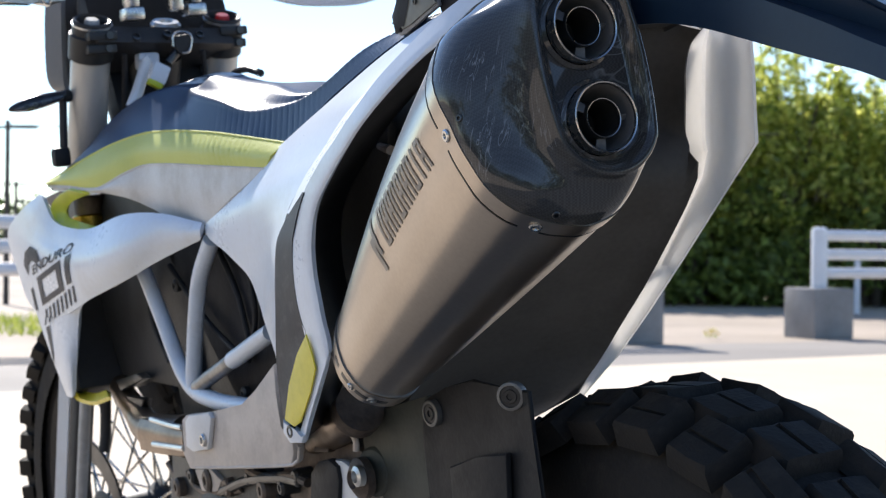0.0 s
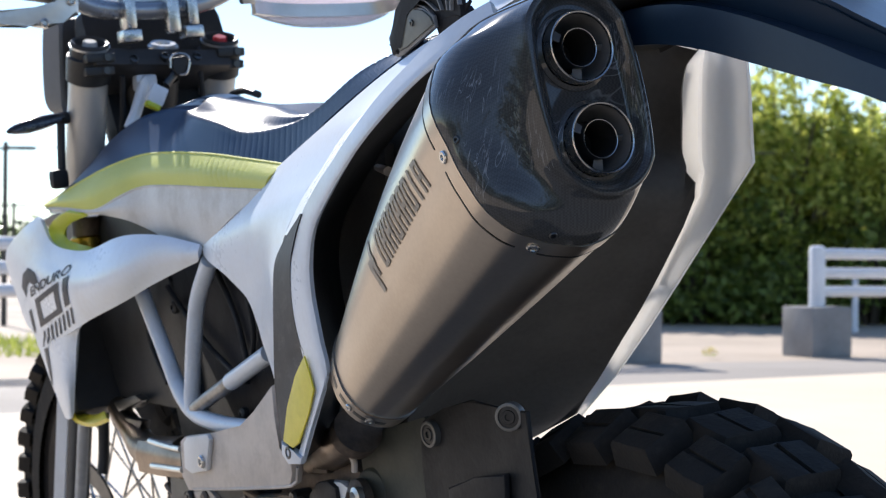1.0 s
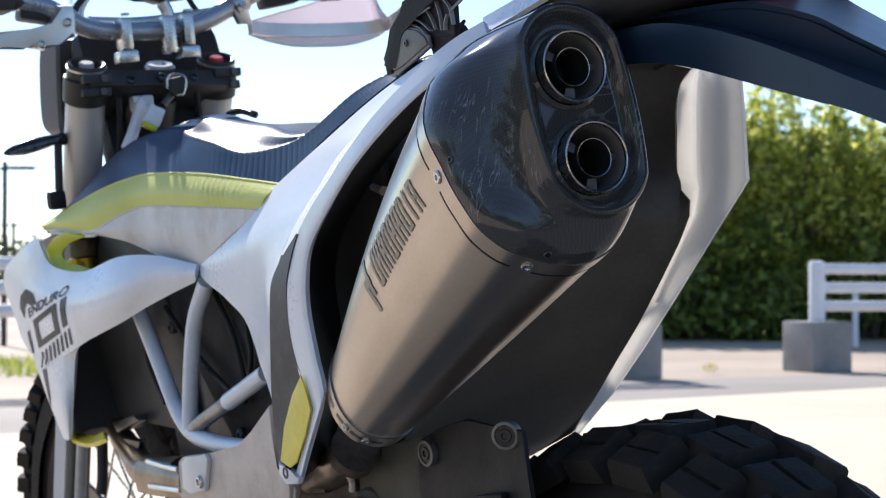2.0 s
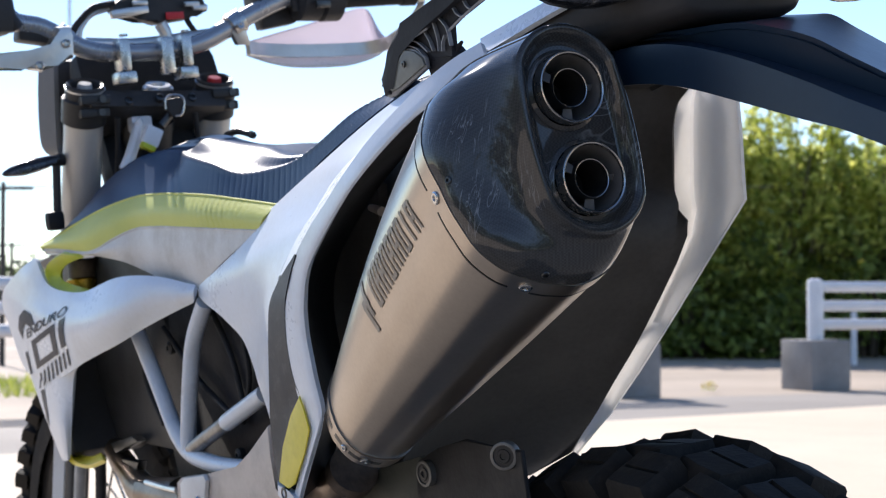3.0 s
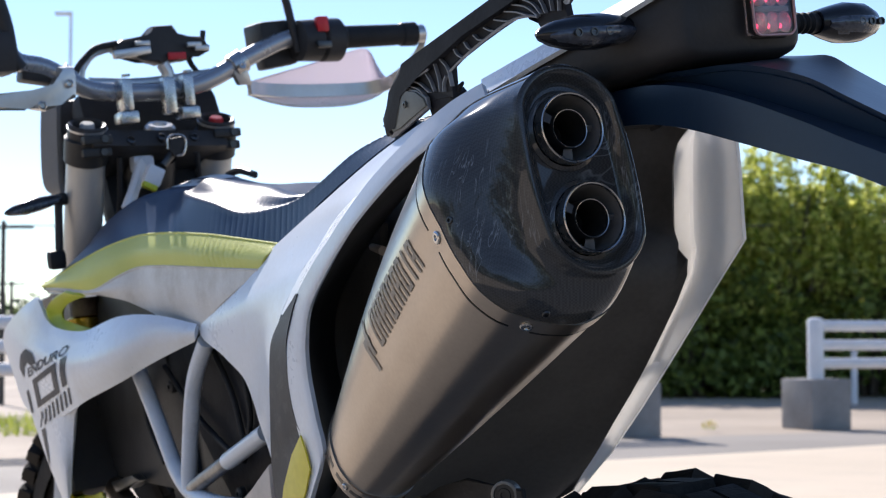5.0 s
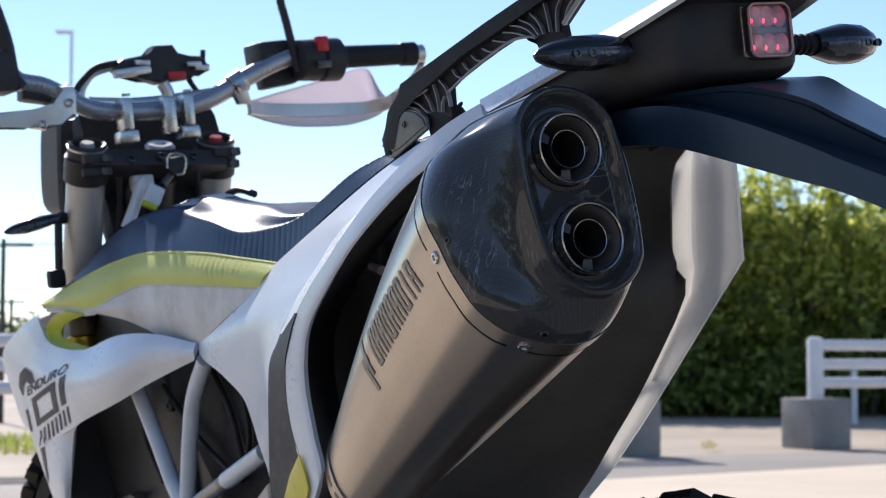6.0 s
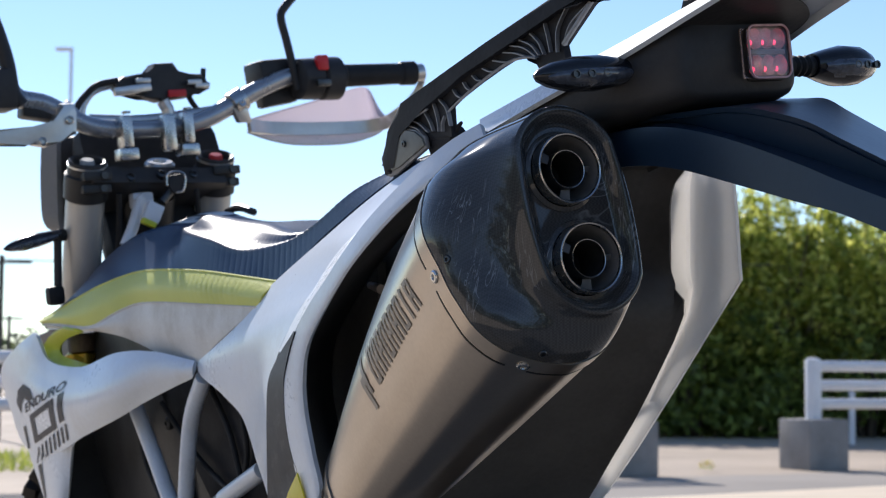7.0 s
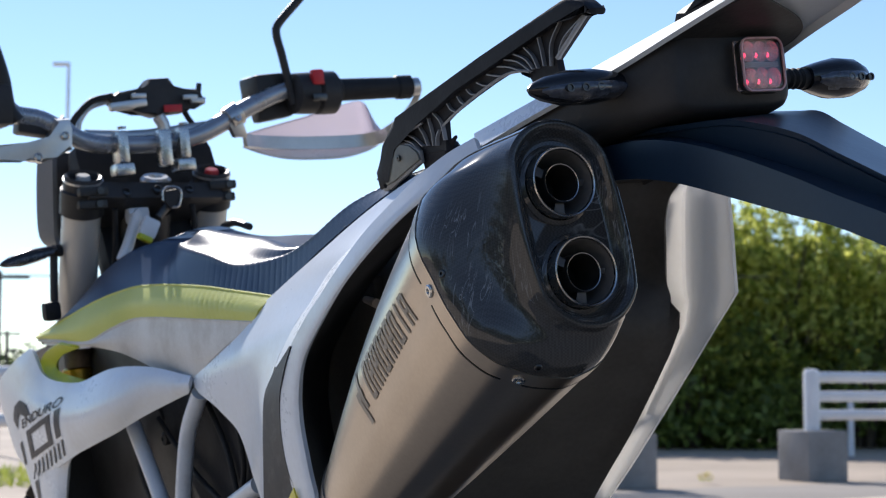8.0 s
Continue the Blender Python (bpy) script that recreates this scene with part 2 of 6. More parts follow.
TITANIUM, CARBON = titanium(), carbon()
FLANK = milky(stained(material("milky_tank_plastic", (0.88, 0.87, 0.85), 0.38, vary=0.05, coarse=14, second=(0.80, 0.785, 0.76)), (0.42, 0.36, 0.29), 9, 0.4, (2.5, 2.5, 0.8)), 0.58)
SMOKE = material("smoked_lens", (0.07, 0.08, 0.105), 0.12, vary=0.35, fine=420, coarse=150, bump=0.35, coat=1.0, second=(0.02, 0.023, 0.03))
SIGNAL = material("glossy_black_shell", (0.012, 0.013, 0.017), 0.18, vary=0.1, coarse=40, bump=0.03, spec=0.5)
CLEAR = clear_cover("clear_red_lens", (1.0, 0.90, 0.91))
LED = glowing("lit_red_led", (1.0, 0.07, 0.16), 1.6)
# one foliage in two colours: sun painted bright on top, shade dark below
LITLEAF = leafy("sun_bright_leaf", (0.20, 0.27, 0.03), (0.74, 0.74, 0.20), 0.66)
SHADELEAF = leafy("shade_dark_leaf", (0.072, 0.115, 0.027), (0.33, 0.42, 0.10), 0.58)
FARLEAF = leafy("far_leaf", (0.05, 0.08, 0.02), (0.10, 0.13, 0.04))
HAZE = leafy("translucent_guard", (0.80, 0.75, 0.80), (0.82, 0.78, 0.82), 0.55)
BLOSSOM = leafy("pale_blossom", (0.55, 0.47, 0.20), (0.70, 0.60, 0.30), 0.4)
GRASS = leafy("grass_blade", (0.25, 0.32, 0.05), (0.50, 0.52, 0.12))


# ---- shapes ----
def shade(bm, angle=32):
    bmesh.ops.recalc_face_normals(bm, faces=bm.faces)
    for f in bm.faces:
        f.smooth = True
    for e in bm.edges:
        e.smooth = len(e.link_faces) == 2 and e.calc_face_angle(0) < radians(angle)


def part(name, bm, mat, parent=None, label="", angle=32, place=None):
    shade(bm, angle)
    me = bpy.data.meshes.new(name)
    bm.to_mesh(me)
    bm.free()
    me.materials.append(mat)
    ob = new(name, me)
    if parent:
        ob.parent = parent
    if place is not None:
        ob.matrix_local = place
    return tagged(ob, label)


def thing(name, place, label, category, group="", kind=""):
    ob = new(name)
    ob.empty_display_size = 0.1
    ob.matrix_world = place
    return tagged(ob, label, category, group, kind)


def curve(pts, n, smooth=True):
    """n points along a soft line through the given ones, even in length."""
    pts = [Vector(p) for p in pts]
    if smooth and len(pts) > 2:
        ext = [2 * pts[0] - pts[1], *pts, 2 * pts[-1] - pts[-2]]
        dense = []
        for i in range(1, len(ext) - 2):
            a, b, c, d = ext[i - 1 : i + 3]
            for k in range(16):
                t = k / 16
                dense.append(0.5 * (2 * b + (c - a) * t + (2 * a - 5 * b + 4 * c - d) * t * t + (3 * b - a - 3 * c + d) * t**3))
        dense.append(pts[-1])
    else:
        dense = pts
    run = [0.0]
    for a, b in zip(dense, dense[1:]):
        run.append(run[-1] + (b - a).length)
    out, j = [], 0
    for i in range(n):
        s = run[-1] * i / (n - 1)
        while j < len(run) - 2 and run[j + 1] < s:
            j += 1
        f = (s - run[j]) / max(1e-9, run[j + 1] - run[j])
        out.append(dense[j].lerp(dense[j + 1], min(1, max(0, f))))
    return out


def knots(pts, per):
    """A soft line that keeps the given points at even counts, so that several lines stay abreast."""
    pts = [Vector(p) for p in pts]
    ext = [2 * pts[0] - pts[1], *pts, 2 * pts[-1] - pts[-2]]
    out = []
    for i in range(1, len(ext) - 2):
        a, b, c, d = ext[i - 1 : i + 3]
        for k in range(per):
            t = k / per
            out.append(0.5 * (2 * b + (c - a) * t + (2 * a - 5 * b + 4 * c - d) * t * t + (3 * b - a - 3 * c + d) * t**3))
    return out + [pts[-1]]


def grid(rows, bm=None, closed=False, caps=False):
    """A skin over rows of points; closed: each row is a ring."""
    bm = bm or bmesh.new()
    vs = [[bm.verts.new(p) for p in row] for row in rows]
    m = len(rows[0])
    for a, b in zip(vs, vs[1:]):
        for j in range(m if closed else m - 1):
            k = (j + 1) % m
            bm.faces.new((a[j], a[k], b[k], b[j]))
    if caps:
        bm.faces.new(vs[0])
        bm.faces.new(vs[-1])
    return bm


def panel(rails, thick, per=5, across=4, soft=True, crease=False):
    """A moulded panel through several long edges that lie abreast, with thickness and closed rims."""
    lines = [knots(r, per) if soft else [Vector(p) for p in r] for r in rails]
    rows = []
    for i in range(len(lines[0])):
        key = [l[i] for l in lines]
        if crease and len(key) > 2:
            rows.append([a.lerp(b, k / across) for a, b in zip(key, key[1:]) for k in range(across)] + [key[-1]])
            continue
        rows.append(knots(key, across) if len(key) > 2 else [key[0].lerp(key[1], k / across) for k in range(across + 1)])
    n, m = len(rows), len(rows[0])
    back = []
    for i in range(n):
        r = []
        for j in range(m):
            du = rows[min(n - 1, i + 1)][j] - rows[max(0, i - 1)][j]
            dv = rows[i][min(m - 1, j + 1)] - rows[i][max(0, j - 1)]
            nn = du.cross(dv)
            r.append(rows[i][j] - nn.normalized() * thick if nn.length > 1e-12 else rows[i][j].copy())
        back.append(r)
    rings = [rows[i] + back[i][::-1] for i in range(n)]
    return grid(rings, closed=True, caps=True)


def tube(pts, r, seg=14, n=24, smooth=True, bm=None, r2=None):
    """A round bar along a line; r2: the radius at its far end."""
    line = curve(pts, n, smooth) if len(pts) > 2 else [Vector(pts[0]).lerp(Vector(pts[1]), i / (n - 1)) for i in range(n)]
    rows, side = [], None
    for i, p in enumerate(line):
        d = (line[min(n - 1, i + 1)] - line[max(0, i - 1)]).normalized()
        if side is None:
            side = d.orthogonal().normalized()
        side = (side - d * side.dot(d)).normalized()
        up = d.cross(side)
        rr = r if r2 is None else r + (r2 - r) * i / (n - 1)
        rows.append([p + (side * math.cos(a) + up * math.sin(a)) * rr for a in (2 * math.pi * k / seg for k in range(seg))])
    return grid(rows, bm, True, True)


def rod(a, b, r, seg=14, bm=None, r2=None):
    return tube([a, b], r, seg, 2, False, bm, r2)


def turned(profile, a, axis, seg=28, bm=None, caps=True):
    """A turned body: profile of (distance along the axis, radius) from a."""
    a, d = Vector(a), Vector(axis).normalized()
    s = d.orthogonal().normalized()
    u = d.cross(s)
    rows = [[a + d * h + (s * math.cos(t) + u * math.sin(t)) * max(r, 1e-4) for t in (2 * math.pi * k / seg for k in range(seg))] for h, r in profile]
    return grid(rows, bm, True, caps)


def slab(outline, thick, bevel=0.003, bm=None, seg=2):
    """A flat piece: outline of points in one plane, with thickness and eased edges."""
    bm = bm or bmesh.new()
    pts = [Vector(p) for p in outline]
    nn = Vector()
    for i, p in enumerate(pts):
        nn += (p - pts[0]).cross(pts[(i + 1) % len(pts)] - pts[0])
    nn.normalize()
    top = [bm.verts.new(p + nn * thick / 2) for p in pts]
    low = [bm.verts.new(p - nn * thick / 2) for p in pts]
    faces = [bm.faces.new(top), bm.faces.new(low[::-1])]
    for i in range(len(pts)):
        j = (i + 1) % len(pts)
        faces.append(bm.faces.new((top[j], top[i], low[i], low[j])))
    if bevel:
        rim = [e for f in faces[:2] for e in f.edges]
        bmesh.ops.bevel(bm, geom=rim, offset=bevel, segments=seg, affect="EDGES", profile=0.6)
    return bm


def block(size, place=Matrix(), bevel=0.004, seg=2, bm=None):
    b = bmesh.new()
    bmesh.ops.create_cube(b, size=1)
    bmesh.ops.scale(b, vec=size, verts=b.verts)
    if bevel:
        bmesh.ops.bevel(b, geom=b.edges[:], offset=bevel, segments=seg, affect="EDGES", profile=0.6)
    bmesh.ops.transform(b, matrix=place, verts=b.verts)
    if bm is None:
        return b
    me = bpy.data.meshes.new("join")
    b.to_mesh(me)
    b.free()
    bm.from_mesh(me)
    bpy.data.meshes.remove(me)
    return bm


def flat(x, pts):
    return [(x, y, z) for y, z in pts]


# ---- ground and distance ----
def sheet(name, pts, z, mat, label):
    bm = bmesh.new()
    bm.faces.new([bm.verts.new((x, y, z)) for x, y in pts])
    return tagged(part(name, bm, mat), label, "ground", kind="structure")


sheet("ground", [(-600, -600), (600, -600), (600, 600), (-600, 600)], 0.0, ASPHALT, "weathered pale grey asphalt car park in bright sun")
apron = [(-30, 6.6), (1.5, 7.35), (8.15, 8.05), (40, 11.0), (40, -30), (-30, -30)]
slab_bm = slab([(x, y, 0.002) for x, y in apron], 0.008, 0)
tagged(part("pavement", slab_bm, CONCRETE), "pale cream concrete apron ahead of the motorcycle", "pavement", kind="structure")

def dirt_strip():
    """A worn darker strip of asphalt with ragged edges along the concrete."""
    r = random.Random(12)
    near, away = [], []
    for k in range(90):
        f = k / 89
        x, y = -30 + 60 * f, 0
        y = 6.6 + (7.35 - 6.6) * (x + 30) / 31.5 if x < 1.5 else 7.35 + (x - 1.5) * 0.1053
        near.append((x, y - 0.1, 0.004))
        away.append((x, y + 1.55 + 0.5 * noise.noise((x * 0.5, 0, 3)) + r.uniform(-0.15, 0.15), 0.004))
    return grid([near, away])


tagged(part("road", dirt_strip(), DARKROAD), "darker worn strip of asphalt beside the concrete", "ground", kind="structure")

# unseen dark ground, added so the silencer's underside mirrors something dark
sheet("unseen_dark_ground", [(-3.6, -30), (-1.9, 1.22), (1.9, 1.53), (8.5, -30)], 0.011, DARKGROUND, "unseen dark ground, added to darken the silencer's reflections")

VIEW, SIDE = Vector((0.5, 0.866, 0)), Vector((0.866, -0.5, 0))
HOME = Vector((-0.95, -1.12, 0))


def out_there(depth, across, z=0.0):
    return HOME + VIEW * depth + SIDE * across + Vector((0, 0, z))


def leaves(bm, centre, radius, count, size, rng, flatten=0.75):
    for _ in range(count):
        d = Vector((rng.gauss(0, 1), rng.gauss(0, 1), rng.gauss(0, 1) * flatten))
        if d.length > 2.2:
            d *= 2.2 / d.length
        c = centre + d * radius * 0.55
        if c.z < 0.03:
            c.z = 0.03
        n = Vector((rng.gauss(0, 1), rng.gauss(0, 1), rng.gauss(0.5, 1))).normalized()
        a = n.orthogonal().normalized()
        a.rotate(Matrix.Rotation(rng.uniform(0, 6.28), 3, n))
        b = n.cross(a)
        s = size * rng.uniform(0.6, 1.35)
        q = [c + a * s, c + b * s * 0.42, c - a * s * 0.9, c - b * s * 0.42]
        bm.faces.new([bm.verts.new(p) for p in q])


def hedge_tree(place, height, width, seed):
    """A shrubby tree with several stems, airy shoots on top coloured bright for sun, and shade-dark leaves down to the
    ground.
    """
    rng = random.Random(seed)
    root = thing("tree", Matrix.Translation(place), "dense broad-leaved green shrub tree with top leaves coloured lighter for sun", "tree", "row of shrub trees")
    tr, cr, low = bmesh.new(), bmesh.new(), bmesh.new()
    for k in range(5):
        a = rng.uniform(0, 6.28)
        tip = Vector((math.cos(a) * width * 0.32, math.sin(a) * width * 0.32, height * rng.uniform(0.6, 0.85)))
        tube([(0.1 * math.cos(a), 0.1 * math.sin(a), 0), tip * 0.45 + Vector((0, 0, 0.2)), tip], 0.05, 7, 8, True, tr, 0.012)
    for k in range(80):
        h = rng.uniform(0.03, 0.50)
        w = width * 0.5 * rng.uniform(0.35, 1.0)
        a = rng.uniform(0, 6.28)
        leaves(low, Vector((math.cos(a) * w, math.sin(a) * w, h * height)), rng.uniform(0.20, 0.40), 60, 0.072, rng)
    for k in range(70):
        a, w = rng.uniform(0, 6.28), width * 0.5 * math.sqrt(rng.uniform(0.02, 1.0))
        top = height * (1.04 - 0.30 * (2 * w / width) ** 2) * rng.uniform(0.70, 1.08)
        foot = Vector((math.cos(a) * w * 0.75, math.sin(a) * w * 0.75, height * 0.40))
        tip = Vector((math.cos(a) * w, math.sin(a) * w, top))
        tube([foot, foot.lerp(tip, 0.5) + Vector((0.03, 0, 0)), tip], 0.014, 5, 5, True, tr, 0.004)
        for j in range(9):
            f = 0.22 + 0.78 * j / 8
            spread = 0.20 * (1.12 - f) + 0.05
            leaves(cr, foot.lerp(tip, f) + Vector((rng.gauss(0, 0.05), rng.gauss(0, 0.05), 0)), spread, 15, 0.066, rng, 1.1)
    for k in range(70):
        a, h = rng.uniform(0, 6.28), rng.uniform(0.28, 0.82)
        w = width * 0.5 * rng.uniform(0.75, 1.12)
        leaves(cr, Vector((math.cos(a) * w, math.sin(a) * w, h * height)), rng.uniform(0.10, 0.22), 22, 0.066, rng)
    part("trunk", tr, TWIG, root)
    part("crown", cr, LITLEAF, root, "yellow-green leaves, coloured bright as if sunlit")
    part("lower_crown", low, SHADELEAF, root, "green leaves, coloured dark for shade")
    return root


for i, (ac, dep, h, w) in enumerate([(1.9, 23.2, 2.9, 2.3), (3.5, 23.0, 3.25, 2.2), (4.6, 22.9, 3.45, 2.1), (5.9, 23.3, 3.2, 2.3), (7.4, 23.6, 3.0, 2.5), (9.2, 24.0, 3.2, 2.6), (0.3, 24.0, 2.6, 2.2)]):
    hedge_tree(out_there(dep, ac), h, w, 40 + i)
for i, (ac, dep, h, w) in enumerate([(1.2, 25.2, 1.7, 2.6), (3.0, 25.0, 1.8, 2.6), (4.9, 25.0, 1.8, 2.6), (6.8, 25.3, 1.8, 2.6), (8.6, 25.6, 1.8, 2.6)]):
    hedge_tree(out_there(dep, ac), h, w, 80 + i)

far = bmesh.new()
rng = random.Random(5)
for k in range(150):
    leaves(far, out_there(rng.uniform(85, 95), rng.uniform(-42, -14), rng.uniform(0.4, 2.4)), 1.3, 34, 0.28, rng)
tagged(part("far_trees", far, FARLEAF), "low dark green line of distant trees", "trees", kind="stuff")

behind = bmesh.new()
for k in range(420):
    a, far_off = radians(rng.uniform(150, 300)), rng.uniform(15, 19)
    c = Vector((math.cos(a), math.sin(a), 0)) * far_off
    top = 3.6 + 1.5 * noise.noise((a * 5, 0, 1)) + 0.7 * noise.noise((a * 17, 2, 1))
    leaves(behind, c + Vector((0, 0, rng.uniform(0.2, max(0.5, top)))), 1.1, 34, 0.26, rng, 0.9)
tagged(part("tree_line", behind, FARLEAF), "dark green trees on the near side of the car park", "trees", kind="stuff")

gr = bmesh.new()
for k in range(1500):
    p = out_there(rng.uniform(13.6, 16.4), rng.uniform(-6.2, -3.2))
    h, a = rng.uniform(0.03, 0.11), rng.uniform(0, 6.28)
    t = Vector((math.cos(a), math.sin(a), 0)) * 0.014
    lean = Vector((rng.uniform(-0.05, 0.05), rng.uniform(-0.05, 0.05), h))
    gr.faces.new([gr.verts.new(q) for q in (p - t, p + t, p + lean)])
tagged(part("grass", gr, GRASS), "sunlit strip of yellow-green grass beyond the fence", "grass", kind="stuff")


def fence_block(place, turn):
    root = thing("fence_footing", pose(*place, 0, 0, turn), "grey cast concrete block footing standing on asphalt", "concrete block", "fence footings")
    bm = block((0.42, 0.42, 0.43), pose(0, 0, 0.215), 0.012)
    part("block", bm, BLOCK, root)
    return root


ALONG = Vector((0.992, -0.125, 0))
F0 = Vector((9.28, 10.05, 0))


def fence(start, length):
    root = thing("rail_fence", Matrix.Translation(start), "white painted steel pipe rail fence with three rails", "fence", "white fences")
    posts = (0, length)
    for s in posts:
        p = ALONG * s
        part("post", turned([(0.43, 0.070), (0.925, 0.070), (0.945, 0.062), (0.955, 0.034)], p, (0, 0, 1), 18), GALV, root)
    for z in (0.885, 0.72, 0.56):
        part("rail", rod(ALONG * 0.0 + Vector((0, 0, z)), ALONG * length + Vector((0, 0, z)), 0.046, 14), GALV, root)
        for s in posts:
            part("bolt", rod(ALONG * s + Vector((-0.02, -0.068, z)), ALONG * s + Vector((-0.02, -0.055, z)), 0.012, 8), GALV, root)
    return root


TURN = -4
fence_block(F0, TURN)
fence(F0, 9.0)
fence_block(F0 + ALONG * 9.0, TURN)
L0 = Vector((7.17, 9.95, 0))
fence_block(L0, TURN)
fence(L0 - ALONG * 11.0, 11.0)
fence_block(L0 - ALONG * 11.0, TURN)
fence_block(L0 - ALONG * 5.5, TURN)
weed = thing("weed", Matrix.Translation((8.11, 10.07, 0)), "small yellow flowering weed in the asphalt", "weed")
wr, wb, wy = random.Random(8), bmesh.new(), bmesh.new()
leaves(wb, Vector((0, 0, 0.03)), 0.06, 14, 0.018, wr, 0.4)
leaves(wy, Vector((0, 0, 0.07)), 0.060, 50, 0.018, wr, 0.45)
part("foliage", wb, GRASS, weed)
part("blossom", wy, BLOSSOM, weed, "pale yellow blossoms")
stake = thing("marker_post", Matrix.Translation(out_there(20.3, 4.95)), "thin pale grey steel post beside the hedge", "post")
part("post", turned([(0, 0.036), (0.62, 0.036), (0.63, 0.02)], (0, 0, 0), (0, 0, 1), 12), GALV, stake)


def utility_pole(place, height, r, label):
    root = thing("utility_pole", Matrix.Translation(place), label, "pole", "distant poles")
    part("pole", turned([(0, r), (height, r * 0.8)], (0, 0, 0), (0, 0, 1), 10), POLE, root)
    part("crossarm", rod(SIDE * -0.35 + Vector((0, 0, height - 0.08)), SIDE * 0.35 + Vector((0, 0, height - 0.08)), r * 0.5, 8), POLE, root)
    return root


PA, PB = out_there(20, -5.06), out_there(44, -10.9)
utility_pole(PA, 2.15, 0.035, "dark slender utility pole with a short crossarm")
utility_pole(PB, 2.25, 0.055, "dark far-off utility pole behind the fence")
wire = thing("overhead_wire", Matrix.Translation(PA), "thin dark overhead wire running from the pole", "wire")
part("cable", tube([(0, 0, 2.1), SIDE * 4 + Vector((0, 0, 2.02)), SIDE * 9 + Vector((0, 0, 2.1))], 0.007, 6, 16), POLE, wire)

lamp_root = thing("street_lamp", Matrix.Translation(out_there(60, -12.9)), "slim grey street lamp with a flat arm head", "street lamp")
part("pole", turned([(0, 0.08), (12.2, 0.055)], (0, 0, 0), (0, 0, 1), 12), LAMPGREY, lamp_root)
part("lamp_head", block((0.6, 0.25, 0.12), Matrix.Translation(SIDE * -0.25 + Vector((0, 0, 12.22))) @ pose(0, 0, 0, 0, 0, -30), 0.03), LAMPGREY, lamp_root)


# ---- motorcycle ----
LEAN = 7.0
bike = thing("motorcycle", pose(0, 0, 0, 0, -LEAN, 0), "white, navy and lime enduro motorcycle, parked", "motorcycle")

# -- silencer --
FOOT = Vector((-0.155, 0.2325, 0.6935))
PITCH, YAW, ROLL = radians(32.7), radians(1.2), radians(-15.7)
AXIS = Vector((math.sin(YAW) * math.cos(PITCH), -math.cos(YAW) * math.cos(PITCH), math.sin(PITCH)))
LEVEL = Vector((math.cos(YAW), math.sin(YAW), 0))
UPRIGHT = LEVEL.cross(AXIS)
if UPRIGHT.z < 0:
    UPRIGHT = -UPRIGHT
ACROSS = LEVEL * math.cos(ROLL) + UPRIGHT * math.sin(ROLL)
RISE = UPRIGHT * math.cos(ROLL) - LEVEL * math.sin(ROLL)
SEAM = 0.3565
END = 0.367
BOLTS = ((0.3570, 3.42, 0.0050), (0.3570, 4.55, 0.0050), (0.3570, 5.7, 0.0045), (0.010, 3.93, 0.0035), (0.010, 4.45, 0.0045))


def ring_shape(t, half_w, half_h, power):
    c, s = math.cos(t), math.sin(t)
    return half_w * math.copysign(abs(c) ** (2 / power), c), half_h * math.copysign(abs(s) ** (2 / power), s)


FLATS = ((0.0, 1.0), (1.4, 0.98), (2.0, 0.95), (2.4, 0.965), (2.75, 1.03), (3.05, 1.05), (3.46, 0.955), (3.74, 0.955), (4.0, 0.98), (4.2, 0.976), (4.53, 0.945), (4.8, 0.95), (5.1, 0.975), (5.5, 1.0), (6.2832, 1.0))


def flatten(t):
    """How far the sleeve's flat flank and flat underside lie inside its oval."""
    t = t % (2 * math.pi)
    for (a, p), (b, q) in zip(FLATS, FLATS[1:]):
        if a <= t <= b:
            f = (t - a) / (b - a)
            return p + (q - p) * f * f * (3 - 2 * f)
    return 1.0


def sleeve(s, t, out=0.0):
    """A point of the silencer's sleeve: s metres up its axis, at the angle t; its upper flank swells half way up."""
    f = s / SEAM
    f2 = f + 0.14 * f * (1 - f)
    w, h = 0.0384 + 0.0384 * f2, 0.0503 + 0.0517 * f2
    k = flatten(t) + (1 - flatten(t)) * 0.85 * max(0.0, 1 - f) ** 1.4 * min(1.0, max(0.0, (4.05 - t % (2 * math.pi)) / 0.4)) + 0.07 * math.exp(-(((t % (2 * math.pi)) - 2.72) / 0.45) ** 2) * math.sin(math.pi * min(1.0, max(0.0, f)))
    u, v = ring_shape(t, w * k + out, h * k + out, 2.07)
    return FOOT + AXIS * s + ACROSS * (u - 0.0125 * f) + RISE * v


def sleeve_band(s0, s1, out, mat, name, t0=0.0, t1=2 * math.pi, parent=None):
    ts = [t0 + (t1 - t0) * k / 72 for k in range(73)]
    rows = []
    for s, o in ((s0, -0.002), (s0, out), (s0 + (s1 - s0) * 0.5, out), (s1, out), (s1, -0.002)):
        rows.append([sleeve(s, t, o) for t in ts])
    return part(name, grid(rows), mat, parent or bike)


N = 72
TS = [2 * math.pi * k / N for k in range(N)]
muffler = part("silencer_sleeve", grid([[sleeve(END * i / 20, t) for t in TS] for i in range(21)], closed=True, caps=True), TITANIUM, bike, "brushed titanium silencer sleeve")
sleeve_band(0.3515, 0.367, 0.0012, TITANIUM, "end_band", parent=muffler)
sleeve_band(0.0, 0.020, 0.0015, TITANIUM, "foot_band", parent=muffler)
for t0, t1 in ((3.62, 3.84), (4.04, 4.34), (4.56, 4.80), (3.3, 3.5)):
    sleeve_band(0.0075, 0.0125, 0.0017, PIPE, "band_slot", t0, t1, muffler)
